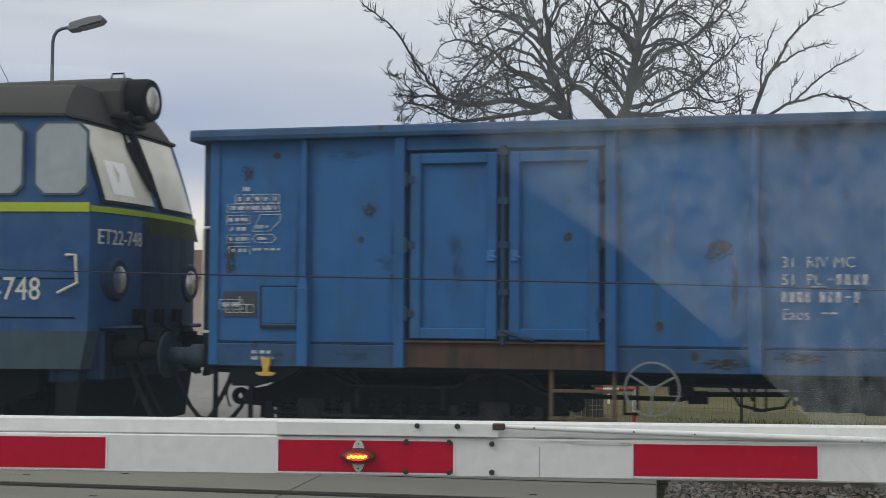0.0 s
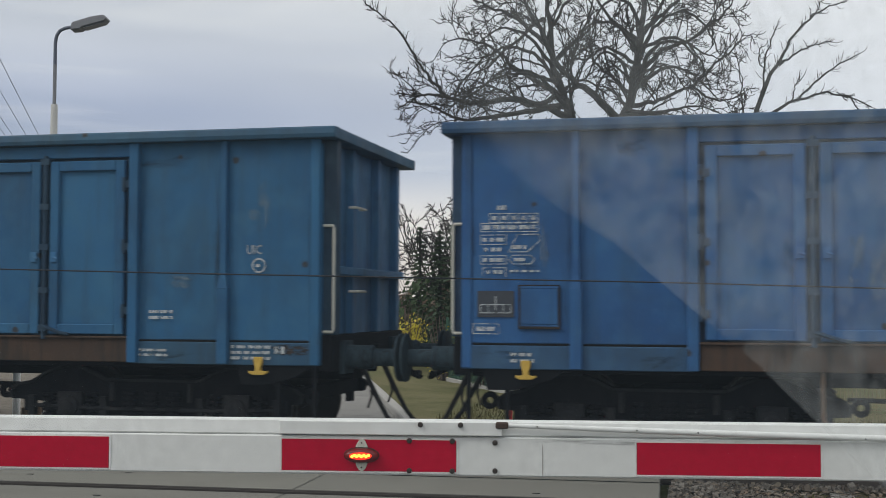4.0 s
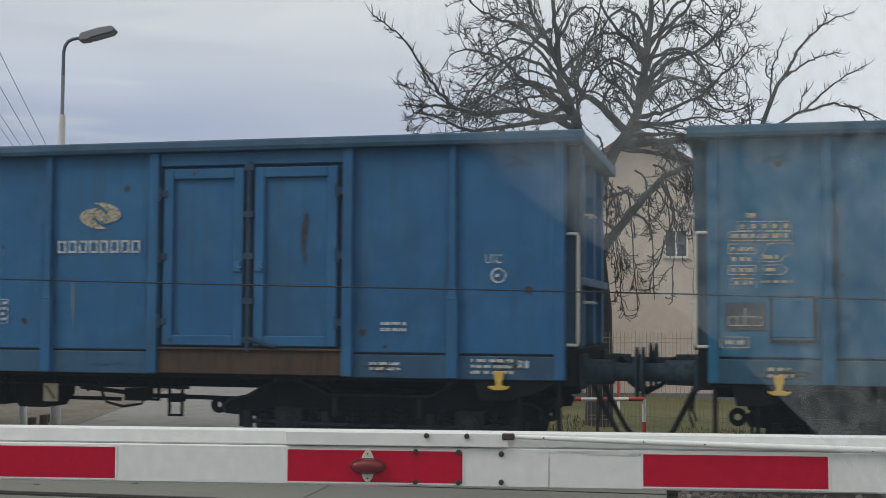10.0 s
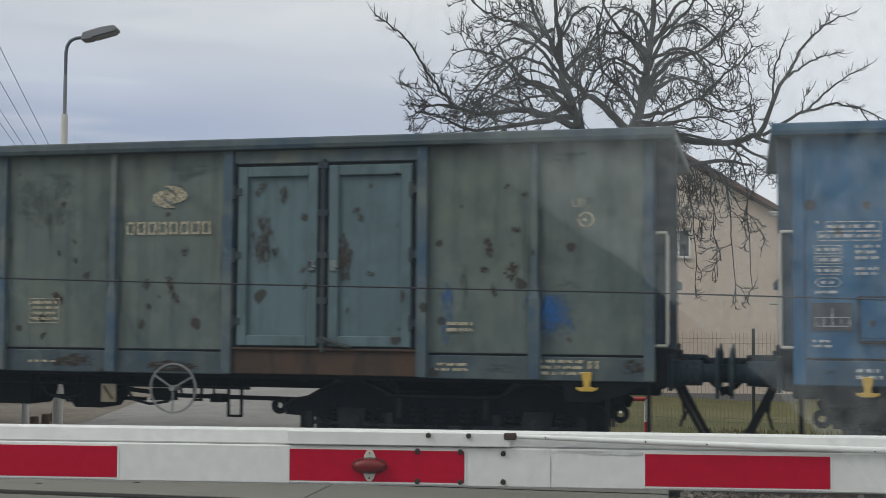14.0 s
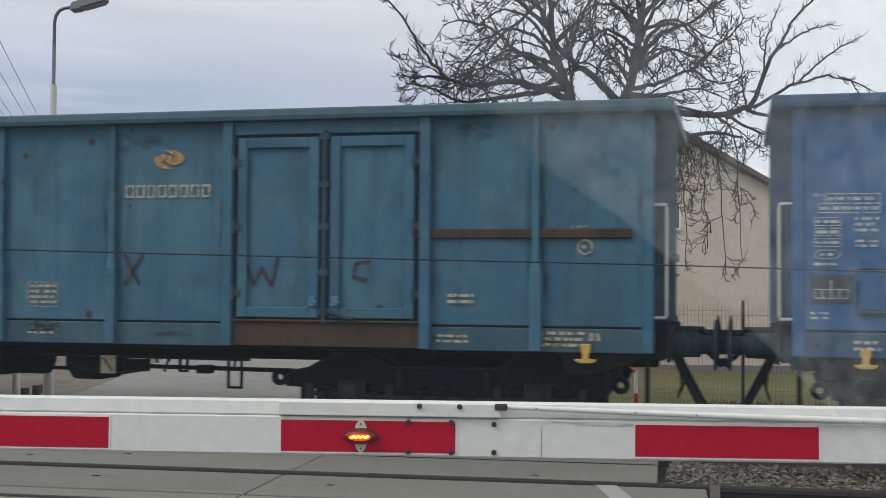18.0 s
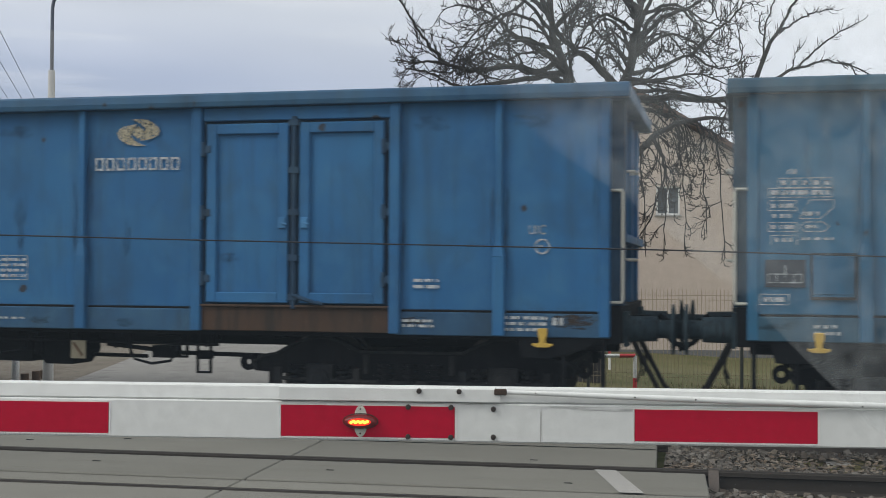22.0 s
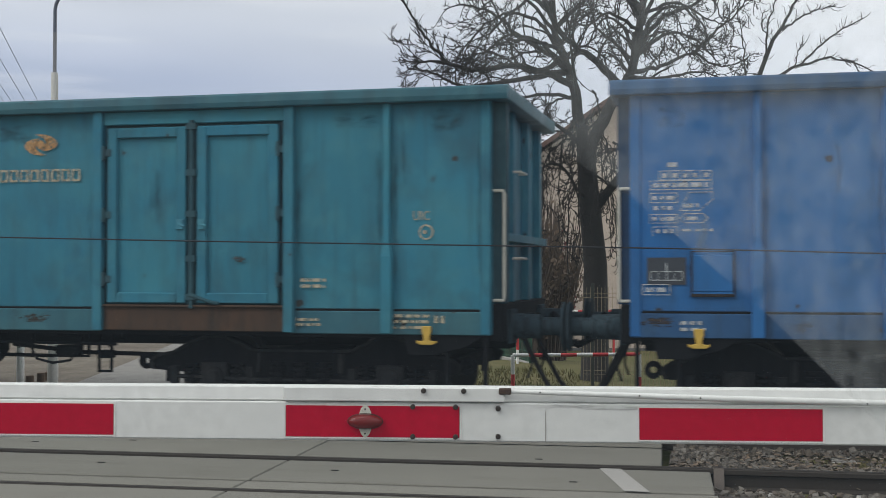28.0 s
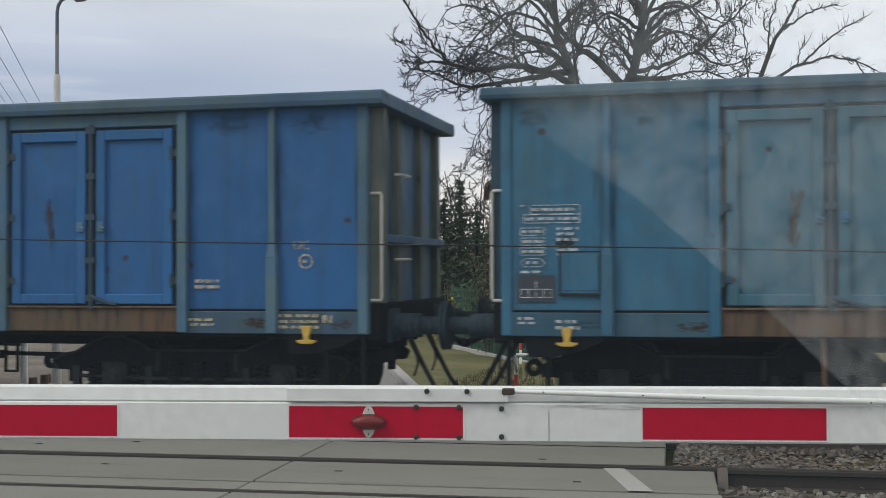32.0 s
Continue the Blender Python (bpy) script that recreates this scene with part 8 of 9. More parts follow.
def mesh_fence():
    F = thing("mesh_fence", "wire mesh fence with dark steel posts along the garden", "fence")
    y, x0, x1, zb, zt = 17.1, -2.1, 12.0, -0.36, 1.28
    post = Build().box(-0.02, 0.02, -0.02, 0.02, zb - 0.1, zt + 0.06).mesh("post", "fence_dark", 0.004)
    k = 0
    while x0 + 2.05 * k <= x1:
        part("post", post, F, "dark fence post", m=pose(x0 + 2.05 * k + 0.13, y, 0))
        k += 1
    b = Build()
    x = x0
    while x < x1:
        b.box(x - 0.0026, x + 0.0026, y - 0.003, y + 0.003, zb, zt)
        x += 0.05
    for z in (zb + 0.05, zb + 0.45, zb + 0.50, zb + 1.0, zb + 1.05, zt - 0.14, zt - 0.08):
        b.box(x0, x1, y - 0.0055, y - 0.0025, z - 0.003, z + 0.003)
    tagged(part("wire_mesh", b.mesh("wire_mesh", "fence_yellow"), F, "yellowish welded wires"), kind="stuff")
    G = thing("green_fence", "green mesh fence with a concrete footing by the lane", "fence")
    a, c = spot(0.010, 30, 0), spot(0.075, 24, 0)
    a.z, c.z = land(a.x, a.y), land(c.x, c.y)
    d = (c - a)
    n = 7
    for k in range(n + 1):
        q = a + d * k / n
        part("post", Build().box(-0.03, 0.03, -0.03, 0.03, 0, 1.6).mesh("post", "fence_green", 0.004), G, m=Matrix.Translation(q))
    ang = math.degrees(math.atan2(d.y, d.x))
    ln = d.length
    b = Build()
    x = 0
    while x < ln:
        b.box(x - 0.006, x + 0.006, -0.004, 0.004, 0.15, 1.55)
        x += 0.06
    for k in range(9):
        b.box(0, ln, -0.007, -0.003, 0.2 + 0.16 * k, 0.212 + 0.16 * k)
    tagged(part("wire_mesh", b.mesh("wire_mesh", "fence_green"), G, "green welded wires", m=Matrix.Translation(a) @ pose(0, 0, 0, 0, 0, ang)), kind="stuff")
    part("footing", Build().box(0, ln, -0.06, 0.06, -0.2, 0.16).mesh("footing", "kerb", 0.01), G, "concrete footing", m=Matrix.Translation(a) @ pose(0, 0, 0, 0, 0, ang))


mesh_fence()


def striped(parent, name, p, q, r, bands):
    """A pipe in red and white bands, each band a part."""
    p, q = Vector(p), Vector(q)
    for k in range(bands):
        a, c = p.lerp(q, k / bands), p.lerp(q, (k + 1) / bands)
        part(name, Build().tube([a, c], r, 10).mesh(name, "rail_red" if k % 2 else "rail_white", smooth=True), parent, "red band" if k % 2 else "white band")


def railing(s0, d0, s1, d1, zt, label):
    R = thing("pedestrian_railing", label, "railing", "railings of the footpath")
    a, c = spot(s0, d0), spot(s1, d1)
    a.z = c.z = zt
    striped(R, "rail_band", a, c, 0.024, 8)
    for q in (a, c):
        striped(R, "post_band", (q.x, q.y, zt), (q.x, q.y, land(q.x, q.y) - 0.1), 0.026, 3)


railing((917 - 784) / 2200, 15.7, (1141 - 784) / 2200, 15.9, 0.44, "red and white striped pedestrian railing")
railing((926 - 784) / 2200, 23.5, (1096 - 784) / 2200, 23.8, 0.74, "farther red and white striped railing")

for s, d, r, top, lab in ((-0.3345, 16.6, 0.05, 0.80, "white marker post with a red top"), (-0.372, 17.4, 0.045, 0.55, "short white marker post")):
    q = spot(s, d)
    q.z = land(q.x, q.y)
    Pm = thing("marker_post", lab, "post", m=Matrix.Translation(q))
    part("post", Build().tube([(0, 0, -0.1), (0, 0, top)], r, 10).mesh("post", "rail_white", smooth=True), Pm)
    part("cap", Build().tube([(0, 0, top), (0, 0, top + 0.14), (0, 0, top + 0.16)], [r, r, r * 0.6], 10).mesh("cap", "rail_red", smooth=True), Pm, "red top")
for s, d, h in ((-0.327, 16.5, 0.28), (-0.318, 16.7, 0.30), (-0.312, 17.6, 0.24)):
    q = spot(s, d)
    q.z = land(q.x, q.y)
    solid("wooden_stump", Build().tube([(0, 0, -0.1), (0, 0, h)], [0.06, 0.055], 10).mesh("wooden_stump", "wood_post", 0.008), "short weathered wooden stump", "stump", "stumps by the road", m=Matrix.Translation(q))


def road_sign():
    q = spot((652 - 784) / 2200, 60)
    q.z = land(q.x, q.y)
    S = thing("crossing_sign", "blue pedestrian crossing sign on a grey post", "road sign", m=Matrix.Translation(q) @ pose(0, 0, 0, 0, 0, 14))
    part("post", Build().tube([(0, 0, -0.1), (0, 0, 2.9 - q.z * 0.5)], 0.035, 8).mesh("post", "galvanised", smooth=True), S, "grey steel post")
    zc = 1.62 - q.z
    part("plate", Build().box(-0.36, 0.36, -0.06, -0.04, zc - 0.36, zc + 0.36).mesh("plate", "sign_blue", 0.004), S, "blue square plate")
    part("triangle", Build().prism([(-0.26, zc - 0.24), (0.26, zc - 0.24), (0, zc + 0.26)], "y", -0.066, -0.062).mesh("triangle", "rail_white"), S, "white triangle")
    part("symbol", Build().prism([(-0.05, zc - 0.18), (0.06, zc - 0.18), (0.02, zc + 0.08)], "y", -0.07, -0.067).mesh("symbol", "black_iron"), S, "dark plain symbol")
    q = spot((668 - 784) / 2200, 52)
    q.z = land(q.x, q.y)
    solid("utility_pole", Build().tube([(0, 0, -0.1), (0, 0, 5.4)], [0.13, 0.09], 10).mesh("utility_pole", "pole_concrete", smooth=True), "pale concrete utility pole by the road", "pole", m=Matrix.Translation(q))
    q = spot((345 - 784) / 2200, 60)
    q.z = land(q.x, q.y)
    Wn = thing("warning_sign", "yellow triangular warning sign seen beside the road", "road sign", m=Matrix.Translation(q) @ pose(0, 0, 0, 0, 0, 20))
    part("post", Build().tube([(0, 0, -0.1), (0, 0, 2.6)], 0.035, 8).mesh("post", "galvanised"), Wn, "grey post")
    part("plate", Build().prism([(-0.4, 1.9), (0.4, 1.9), (0, 2.6)], "y", -0.06, -0.04).mesh("plate", "rail_red"), Wn, "red border")
    part("field", Build().prism([(-0.26, 1.98), (0.26, 1.98), (0, 2.43)], "y", -0.066, -0.061).mesh("field", "sign_yellow"), Wn, "yellow field")


road_sign()

# ---------------------------------------------------------------- hedges, conifers and distant trees


def leaf_cloud(b, r, centre, size, count, leaf, stretch=1.0, dense=0.5):
    for _ in range(count):
        v = Vector([r.gauss(0, 1) for _ in range(3)]).normalized() * (r.random() ** dense)
        p = Vector((centre[0] + v.x * size[0], centre[1] + v.y * size[1], centre[2] + v.z * size[2]))
        a, s = Vector([r.gauss(0, 1) for _ in range(3)]).normalized(), leaf * r.uniform(0.6, 1.4)
        u = a.orthogonal().normalized() * s
        w = a.cross(u).normalized() * s * stretch
        b.add([p - u, p + w * 0.6, p + u, p - w * 0.6], [(0, 1, 2, 3)])


def conifer(s, d, h, w, seed):
    q = spot(s, d)
    q.z = land(q.x, q.y)
    T = thing("conifer", "dark green conifer beyond the line", "tree", "conifers by the lane", m=Matrix.Translation(q))
    part("trunk", Build().tube([(0, 0, -0.1), (0, 0, h * 0.95)], [0.14, 0.03], 8).mesh("trunk", "bark"), T)
    r, b = random.Random(seed), Build()
    n = int(h * 5)
    for k in range(n):
        f = k / n
        z = 0.35 + (h - 0.4) * f
        rad = w * (1 - f) ** 0.85 * r.uniform(0.75, 1.15)
        for j in range(7):
            a = r.random() * 6.283
            tip = Vector((math.cos(a) * rad, math.sin(a) * rad, z - 0.22 * rad))
            root = Vector((0, 0, z))
            for i in range(9):
                p = root.lerp(tip, (i + 1) / 9)
                e = Vector((r.gauss(0, 0.1), r.gauss(0, 0.1), r.gauss(-0.04, 0.05)))
                sd = Vector((-math.sin(a), math.cos(a), 0)) * r.uniform(0.04, 0.13)
                b.add([p - sd, p + e, p + sd, p - e * 0.5], [(0, 1, 2, 3)])
    tagged(part("crown", b.mesh("crown", "conifer"), T, "dark green needles"), kind="stuff")


for i, (px, d, h, w) in enumerate(((596, 62, 6.4, 1.5), (820, 46, 6.3, 1.6), (850, 44, 5.2, 1.4), (792, 48, 5.6, 1.4), (878, 42, 5.0, 1.4), (757, 54, 6.0, 1.5))):
    conifer((px - 784) / 2200, d, h, w, 50 + i)


def bush(px, d, w, h, mat, label, seed, leaf=0.09, count=900, twiggy=40):
    q = spot((px - 784) / 2200, d)
    q.z = land(q.x, q.y)
    T = thing("bush", label, "bush", m=Matrix.Translation(q))
    r, st = random.Random(seed), Build()
    for _ in range(twiggy):
        a, o = r.random() * 6.283, r.random()
        tip = (math.cos(a) * w * o, math.sin(a) * w * o * 0.7, h * r.uniform(0.6, 1.08))
        st.tube([(0.25 * tip[0], 0.25 * tip[1], -0.05), (0.6 * tip[0], 0.6 * tip[1], tip[2] * 0.55), tip], [0.022, 0.014, 0.006], 4, caps=False)
    part("stems", st.mesh("stems", "hedge_stem"), T, "thin bare stems")
    b = Build()
    for _ in range(9):
        leaf_cloud(b, r, (r.uniform(-w, w) * 0.6, r.uniform(-w, w) * 0.4, h * r.uniform(0.3, 0.75)), (w * 0.5, w * 0.4, h * 0.3), count // 9, leaf)
    tagged(part("foliage", b.mesh("foliage", mat), T, label), kind="stuff")


bush(800, 52, 3.0, 4.6, "ivy_green", "dark overgrown evergreen thicket by the lane", 41, 0.13, 5200, 80)
bush(850, 50, 2.4, 4.2, "hedge_brown", "dark bare thicket by the lane", 42, 0.11, 4200, 120)
bush(735, 44, 0.9, 1.9, "yellow_bloom", "yellow-flowering bush beside the road", 3, 0.05, 700)
bush(800, 30, 0.5, 1.5, "yellow_bloom", "small yellow-flowering bush behind the green fence", 4, 0.035, 420)
bush(932, 26, 1.0, 3.5, "hedge_brown", "tall brown winter hedge with tangled stems", 5, 0.05, 1500, 160)
bush(985, 27, 1.0, 3.3, "hedge_brown", "tall brown winter hedge with dry leaves", 6, 0.05, 1500, 160)
bush(1000, 28, 0.6, 3.0, "red_leaf", "low bush with dull red leaves", 7, 0.05, 260, 60)
bush(885, 27, 0.8, 2.2, "ivy_green", "green ivy-covered bush by the fence", 8, 0.05, 900, 60)
bush(700, 58, 1.6, 2.7, "hedge_brown", "bare brown bushes beside the road", 9, 0.08, 1500, 130)
bush(770, 60, 1.8, 3.0, "ivy_green", "dark evergreen bushes beside the road", 10, 0.09, 1800, 60)
bush(630, 74, 1.8, 2.4, "hedge_brown", "bare brown bushes beside the road", 11, 0.09, 1500, 130)
bush(560, 80, 2.2, 3.6, "hedge_brown", "bare brown roadside bushes", 12, 0.10, 1500, 130)
bush(512, 84, 1.6, 3.0, "ivy_green", "dark green roadside bush", 13, 0.10, 1500, 60)


def small_tree(px, d, h, seed, label):
    q = spot((px - 784) / 2200, d)
    q.z = land(q.x, q.y)
    T = thing("bare_tree", label, "tree", m=Matrix.Translation(q))
    g = Grow(seed, 0.012)
    part("trunk", Build().tube([(0, 0, -0.1), (0.05, 0, h * 0.35), (0, 0.05, h * 0.6)], [0.16, 0.11, 0.07], 8).mesh("trunk", "bark"), T)
    for k in range(7):
        a = k * 0.9 + seed
        g.limb([(0, 0, h * (0.28 + 0.04 * k)), (math.cos(a) * h * 0.14, math.sin(a) * h * 0.14, h * (0.5 + 0.03 * k)), (math.cos(a) * h * 0.24, math.sin(a) * h * 0.24, h * (0.74 + 0.035 * k))], 0.05, 0.015, 7, h * 0.16)
    part("branches", g.limbs.mesh("branches", "bark"), T)
    tagged(part("twigs", g.twigs.mesh("twigs", "twig"), T, "bare twigs"), kind="stuff")


small_tree(662, 70, 5.6, 3, "bare roadside tree far down the street")
small_tree(563, 74, 12.0, 13, "tall bare spreading tree beside the far road")
small_tree(500, 78, 7.4, 8, "bare tree near the pink house")
small_tree(780, 58, 7.2, 5, "bare tree among conifers")
small_tree(846, 50, 7.6, 6, "bare tree behind the thicket by the lane")

# far belt of woods on the horizon
r, b = random.Random(21), Build()
for k in range(240):
    a = -1.25 + 1.75 * k / 240
    d = r.uniform(190, 260)
    x, y = math.sin(a) * d, math.cos(a) * d
    hh = r.uniform(3.0, 6.5)
    leaf_cloud(b, r, (x, y, land(x, y) + hh * 0.45), (3.4, 3.4, hh * 0.55), 46, 0.8)
solid("far_woods", b.mesh("far_woods", "hedge_brown"), "distant bare woods along the horizon", "woods", kind="stuff")

# rough grass tufts behind the far track
r, b = random.Random(5), Build()
for _ in range(9000):
    x, y = r.uniform(-4.2, 6.0), r.uniform(14.6, 21.0)
    if x < -3.6 - 0.36 * (y - 14.1):
        continue
    z = land(x, y)
    a, h = r.random() * 6.283, r.uniform(0.03, 0.11)
    dx, dy = math.cos(a) * 0.012, math.sin(a) * 0.012
    lean = (r.gauss(0, 0.03), r.gauss(0, 0.03))
    b.add([(x - dx, y - dy, z), (x + dx, y + dy, z), (x + lean[0], y + lean[1], z + h)], [(0, 1, 2)])
solid("grass_tufts", b.mesh("grass_tufts", "grass"), "short yellow-green winter grass", "grass", kind="stuff")

# ---------------------------------------------------------------- the waiting car: windscreen with a half-wiped dirt film
def film_material():
    m = bpy.data.materials.new("windscreen_dirt")
    m.use_nodes = True
    t = m.node_tree
    t.nodes.clear()
    out = t.nodes.new("ShaderNodeOutputMaterial")
    tr = t.nodes.new("ShaderNodeBsdfTransparent")
    df = t.nodes.new("ShaderNodeBsdfDiffuse")
    tl = t.nodes.new("ShaderNodeBsdfTranslucent")
    for n in (df, tl):
        n.inputs["Color"].default_value = (0.78, 0.83, 0.82, 1)
    add = t.nodes.new("ShaderNodeMixShader")
    add.inputs[0].default_value = 0.7
    t.links.new(df.outputs[0], add.inputs[1])
    t.links.new(tl.outputs[0], add.inputs[2])
    at = t.nodes.new("ShaderNodeUVMap")
    at.uv_map = "field"
    plane = mapping(t, at.outputs["UV"], (0, 0, 0), (1.0, 0.7, 1.0))
    big = noise_fac(t, plane, 6, 2, 0.5)
    mid = noise_fac(t, plane, 20, 3, 0.55)
    fleck = noise_fac(t, plane, 60, 3, 0.6)
    wave = math_node(t, "ADD", math_node(t, "MULTIPLY", math_node(t, "SUBTRACT", mid, 0.5), 3.0), math_node(t, "MULTIPLY", math_node(t, "SUBTRACT", fleck, 0.5), 1.7))
    wave = math_node(t, "ADD", wave, math_node(t, "MULTIPLY", math_node(t, "SUBTRACT", big, 0.5), 1.5))
    # bright dried drops
    drop = math_node(t, "MULTIPLY", math_node(t, "SUBTRACT", noise_fac(t, mapping(t, plane, (3, 1, 2)), 15, 3, 0.6), 0.66), 8.0, True)
    wave = math_node(t, "ADD", wave, drop)
    # the film thins out towards the wiped field
    uv = t.nodes.new("ShaderNodeSeparateXYZ")
    thin_out = t.nodes.new("ShaderNodeUVMap")
    thin_out.uv_map = "thickness"
    t.links.new(thin_out.outputs["UV"], uv.inputs[0])
    thick = ramp(t, uv.outputs["X"], [(0.0, (0, 0, 0)), (0.3, (0.50,) * 3), (1.0, (1, 1, 1))])
    fac = math_node(t, "MULTIPLY", math_node(t, "MULTIPLY", math_node(t, "MAXIMUM", math_node(t, "ADD", wave, 1.0), 0.12), FILM), thick)
    mix = t.nodes.new("ShaderNodeMixShader")
    t.links.new(fac, mix.inputs[0])
    t.links.new(tr.outputs[0], mix.inputs[1])
    t.links.new(add.outputs[0], mix.inputs[2])
    t.links.new(mix.outputs[0], out.inputs[0])
    return m


def glass_material():
    m = bpy.data.materials.new("windscreen_glass")
    m.use_nodes = True
    t = m.node_tree
    t.nodes.clear()
    out = t.nodes.new("ShaderNodeOutputMaterial")
    tr, gl = t.nodes.new("ShaderNodeBsdfTransparent"), t.nodes.new("ShaderNodeBsdfGlossy")
    tr.inputs["Color"].default_value = (0.985, 0.992, 0.988, 1)
    gl.inputs["Roughness"].default_value = 0.02
    mix = t.nodes.new("ShaderNodeMixShader")
    mix.inputs[0].default_value = 0.012
    t.links.new(tr.outputs[0], mix.inputs[1])
    t.links.new(gl.outputs[0], mix.inputs[2])
    # even bluish haze over the whole pane, added to lift the blacks
    dust, haze = t.nodes.new("ShaderNodeBsdfTranslucent"), t.nodes.new("ShaderNodeMixShader")
    dust.inputs["Color"].default_value = (0.62, 0.78, 0.90, 1)
    haze.inputs[0].default_value = 0.0072
    t.links.new(mix.outputs[0], haze.inputs[1])
    t.links.new(dust.outputs[0], haze.inputs[2])
    t.links.new(haze.outputs[0], out.inputs[0])
    return m


FILM = 0.089
EYE = Vector((-0.005, 0, 1.495))


def pane(px, py, out=0.0):
    """A place on the raked windscreen, by its slope across and up from the driver's eye."""
    k, v = (px - 784) / 2200, (549 - py) / 2200
    way = FW + RT * k + Vector((0, 0, v))
    n = (FW * -0.62 + Vector((0, 0, -0.78))).normalized()      # inward normal of the raked pane
    base = EYE + FW * 0.20
    return EYE + way * ((base - EYE).dot(n) / way.dot(n)) + n * out


car = thing("car", "dark waiting car with a half-wiped dusty windscreen", "car")
b = Build()
quad = [pane(-1500, -700), pane(2900, -700), pane(2900, 1350), pane(-1500, 1350)]
b.add(quad + [pane(-1500, -700, -0.005), pane(2900, -700, -0.005), pane(2900, 1350, -0.005), pane(-1500, 1350, -0.005)], [(0, 1, 2, 3), (7, 6, 5, 4)])
ws = part("windscreen", b.mesh("windscreen", glass_material()), car, "clear windscreen glass")
ws.visible_shadow = False
edge = [(400, -160, 330), (520, -20, 300), (680, 115, 260), (850, 255, 170), (934, 328, 90), (1012, 380, 40), (1092, 430, 16), (1173, 498, 10), (1250, 564, 10), (1333, 634, 10), (1384, 682, 10), (1470, 765, 10), (1640, 930, 10)]
b = Build()
b.v = [tuple(pane(x + o, y, 0.001)) for x, y, w in edge for o in (0, w / 2, w, 2300 - x)]
b.f = [(4 * i + k, 4 * i + k + 1, 4 * i + k + 5, 4 * i + k + 4) for i in range(len(edge) - 1) for k in range(3)]
dirt = b.mesh("dirt_film", film_material())
uvs = dirt.uv_layers.new(name="thickness")
for lp_ in dirt.loops:
    uvs.data[lp_.index].uv = ((0.0, 0.5, 1.0, 1.0)[lp_.vertex_index % 4], 0.5)
fields = dirt.uv_layers.new(name="field")
for lp_ in dirt.loops:
    x, y, w = edge[lp_.vertex_index // 4]
    fields.data[lp_.index].uv = ((x + (0, w / 2, w, 2300 - x)[lp_.vertex_index % 4]) / 1000, y / 1000)
fl = part("dirt_film", dirt, ws, "pale dust film left outside the wiper sweep")
fl.visible_shadow = False
# body shell round the driver, all of it outside the view
A = Matrix(((RT.x, FW.x, 0, 0), (RT.y, FW.y, 0, 0), (0, 0, 1, 0), (0, 0, 0, 1))) @ Matrix.Translation((0, -0.42, 0))
b = Build().prism([(0.05, 1.90), (-2.2, 1.90), (-2.9, 1.75), (-2.9, 1.70), (-2.2, 1.85), (0.05, 1.85)], "x", -0.75, 0.75)
part("roof", b.mesh("roof", "car_dark", 0.01), car, "dark roof", m=A)
b = Build().prism([(0.78, 0.95), (1.0, 1.02), (1.9, 0.90), (2.1, 0.75), (2.15, 0.35), (0.78, 0.35)], "x", -0.80, 0.80)
part("bonnet", b.mesh("bonnet", "car_dark", 0.03), car, "dark bonnet", m=A)
b = Build().prism([(0.70, 1.08), (0.30, 1.10), (0.20, 1.0), (0.20, 0.6), (0.75, 0.6)], "x", -0.72, 0.72)
part("dashboard", b.mesh("dashboard", "black_rubber", 0.02), car, "black dashboard", m=A)
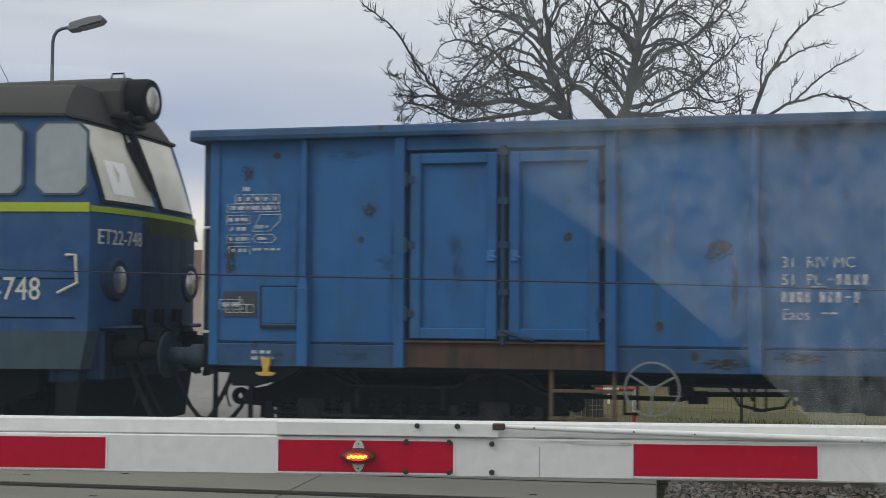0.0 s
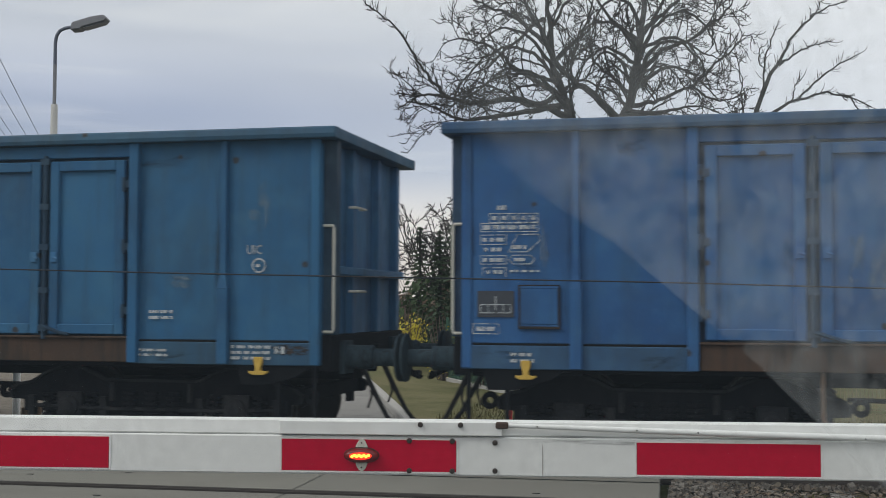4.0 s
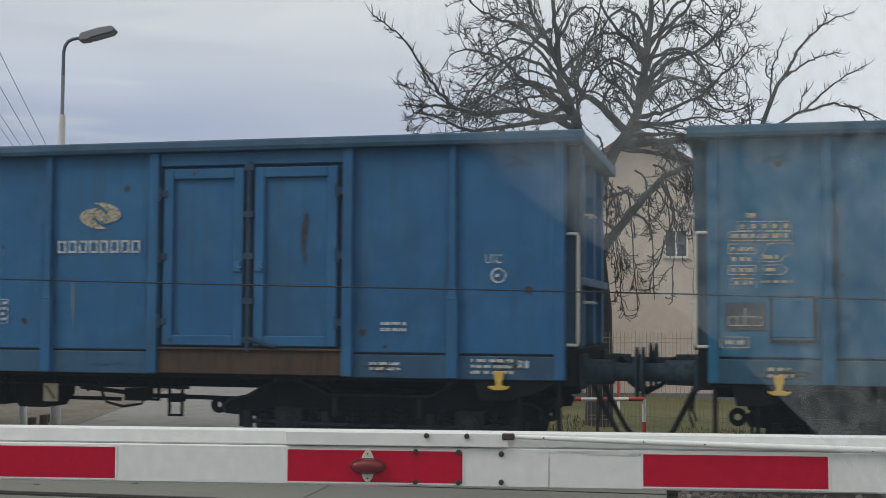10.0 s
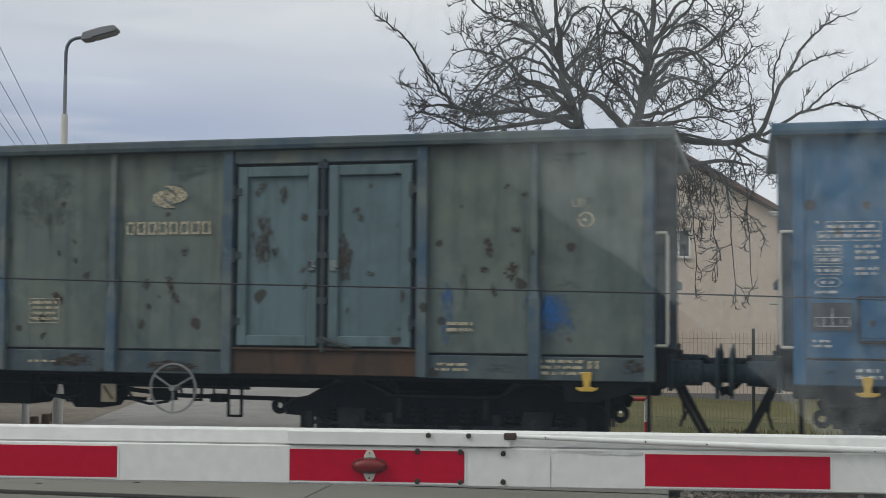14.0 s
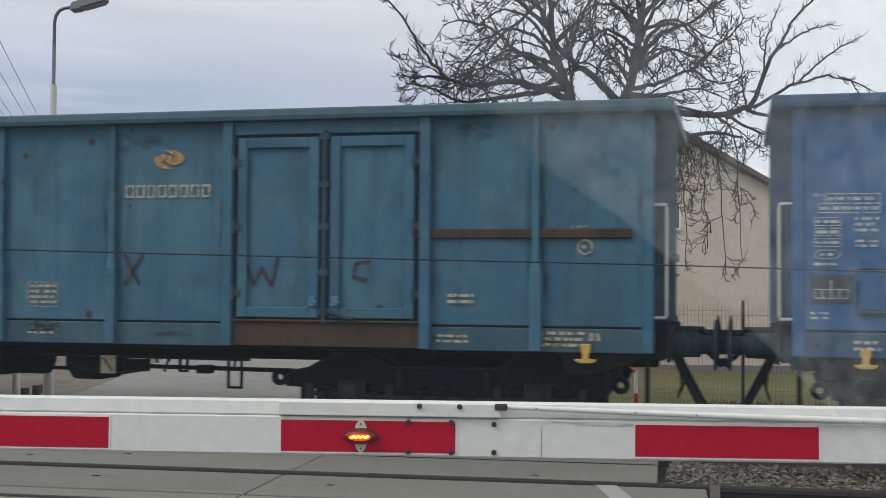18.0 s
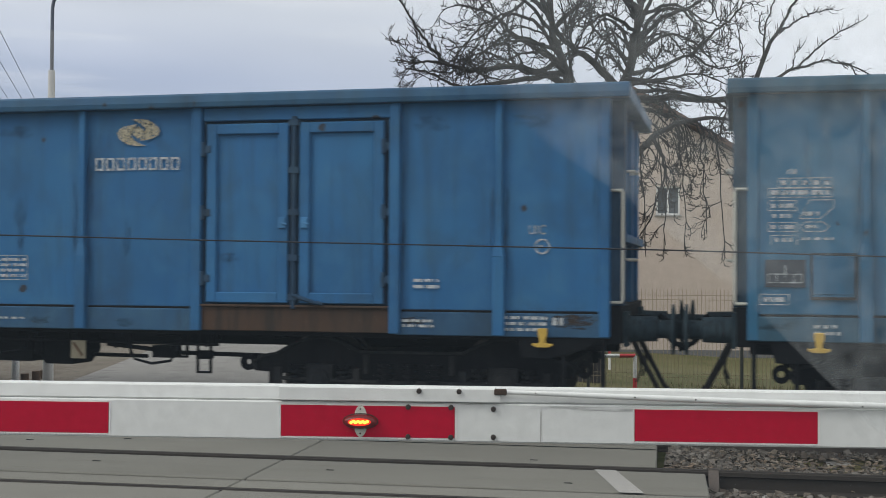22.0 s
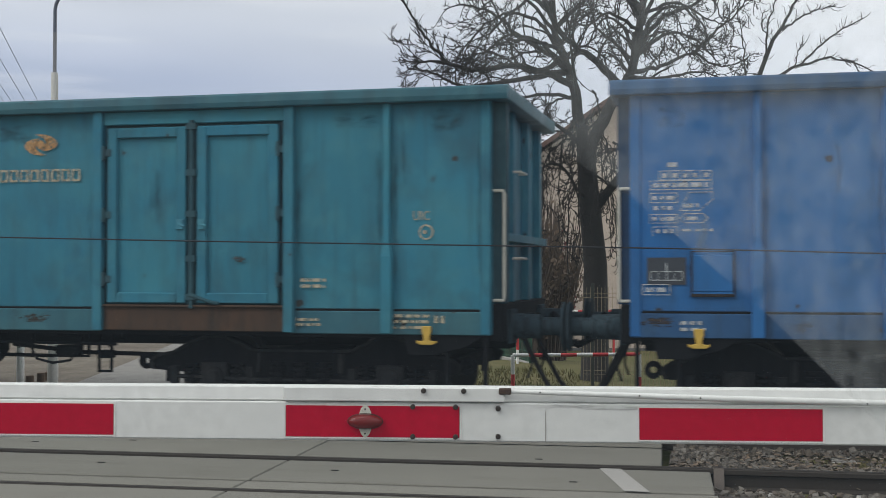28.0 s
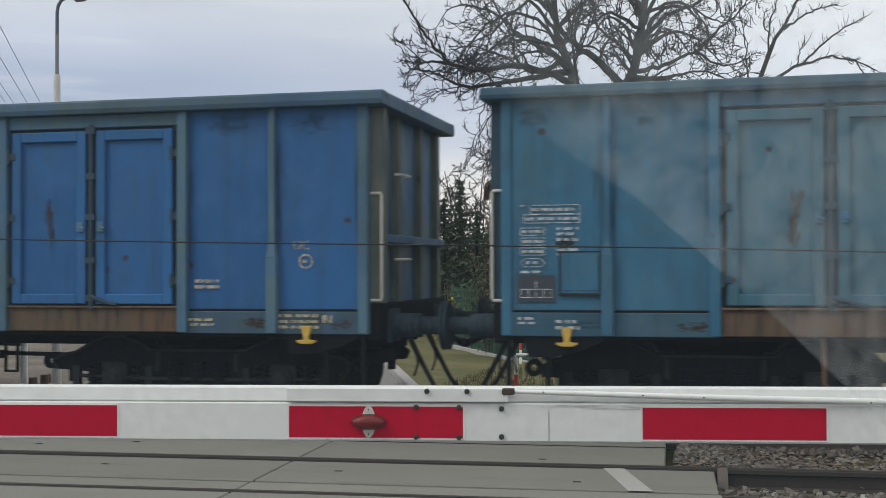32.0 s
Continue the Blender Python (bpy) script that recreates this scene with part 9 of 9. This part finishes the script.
for s in (-1, 1):
    part("door_side", Build().box(s * 0.80 - 0.03, s * 0.80 + 0.03, -2.6, 0.78, 0.35, 1.05).mesh("door_side", "car_dark", 0.02), car, "dark door side", m=A)
    part("pillar", Build().tube([(s * 0.76, 0.90, 1.03), (s * 0.72, 0.02, 1.88)], 0.035, 8).mesh("pillar", "car_dark"), car, "windscreen pillar", m=A)
    for y in (1.45, -1.9):
        part("wheel", Build().ring((s * 0.74, y, 0.31), "x", 0.18, 0.32, 0.2, 24).ring((s * 0.74, y, 0.31), "x", 0.02, 0.19, 0.14, 16).mesh("wheel", "black_rubber", 0.01), car, "black wheel", m=A)
part("floor_pan", Build().box(-0.78, 0.78, -2.7, 2.0, 0.30, 0.36).mesh("floor_pan", "car_dark"), car, m=A)
part("tailgate", Build().box(-0.78, 0.78, -2.9, -2.82, 0.35, 1.78).mesh("tailgate", "car_dark", 0.02), car, "dark tailgate", m=A)


# ---------------------------------------------------------------- what moves
def run(t):
    """Metres that the train has run at t seconds."""
    return 5.5922 + 6.2965 * t + 0.0281939 * t * t - 0.00026284 * t ** 3


def motions():
    ticks = [float(t) for t in range(0, 33)]
    for i, w in enumerate(WAGONS):
        walk(w, [(t, pose(PITCH * i + PITCH / 2 + BUILDS[i][3] - run(t), YT, 0)) for t in ticks])
    for ob, x0 in ENGINES:
        walk(ob, [(t, pose(x0 - run(t), YT, 0)) for t in ticks])
    # the warning lamp's diode strip slips back behind its lens and out again once a second
    rows, k = [(0.0, 1)], 0
    while 0.67 + 1.0553 * k < 32.2:
        a, z = 0.67 + 1.0553 * k, 1.24 + 1.0553 * k
        rows += [(a - 0.034, 0), (a, 1), (z, 1), (z + 0.034, 0)]
        k += 1
    rows = [(0.0, 1), (0.14, 1), (0.174, 0)] + [q for q in rows[1:] if q[0] < 31.99]
    rows.append((32.0, rows[-1][1]))
    walk(DIODES, [(t, pose(lamp_x, -0.033 if on else 0.010, lamp_z)) for t, on in rows])
    # wheels turn while their wagon passes the crossing
    for ws, i, at, x in WHEELS:
        centre = PITCH * i + PITCH / 2 + BUILDS[i][3] + at
        inside = [k / 15 for k in range(0, 481) if -9.5 < centre - run(k / 15) < 6.0]
        if len(inside) < 2:
            continue
        ts = inside
        rows = [(t, pose(x, 0, 0.46, 0, -math.degrees(run(t) / 0.46) % 360.0, 0)) for t in ts]
        if ts[0] > 0:
            rows.insert(0, (0.0, rows[0][1]))
        if ts[-1] < 32:
            rows.append((32.0, rows[-1][1]))
        walk(ws, rows)


motions()
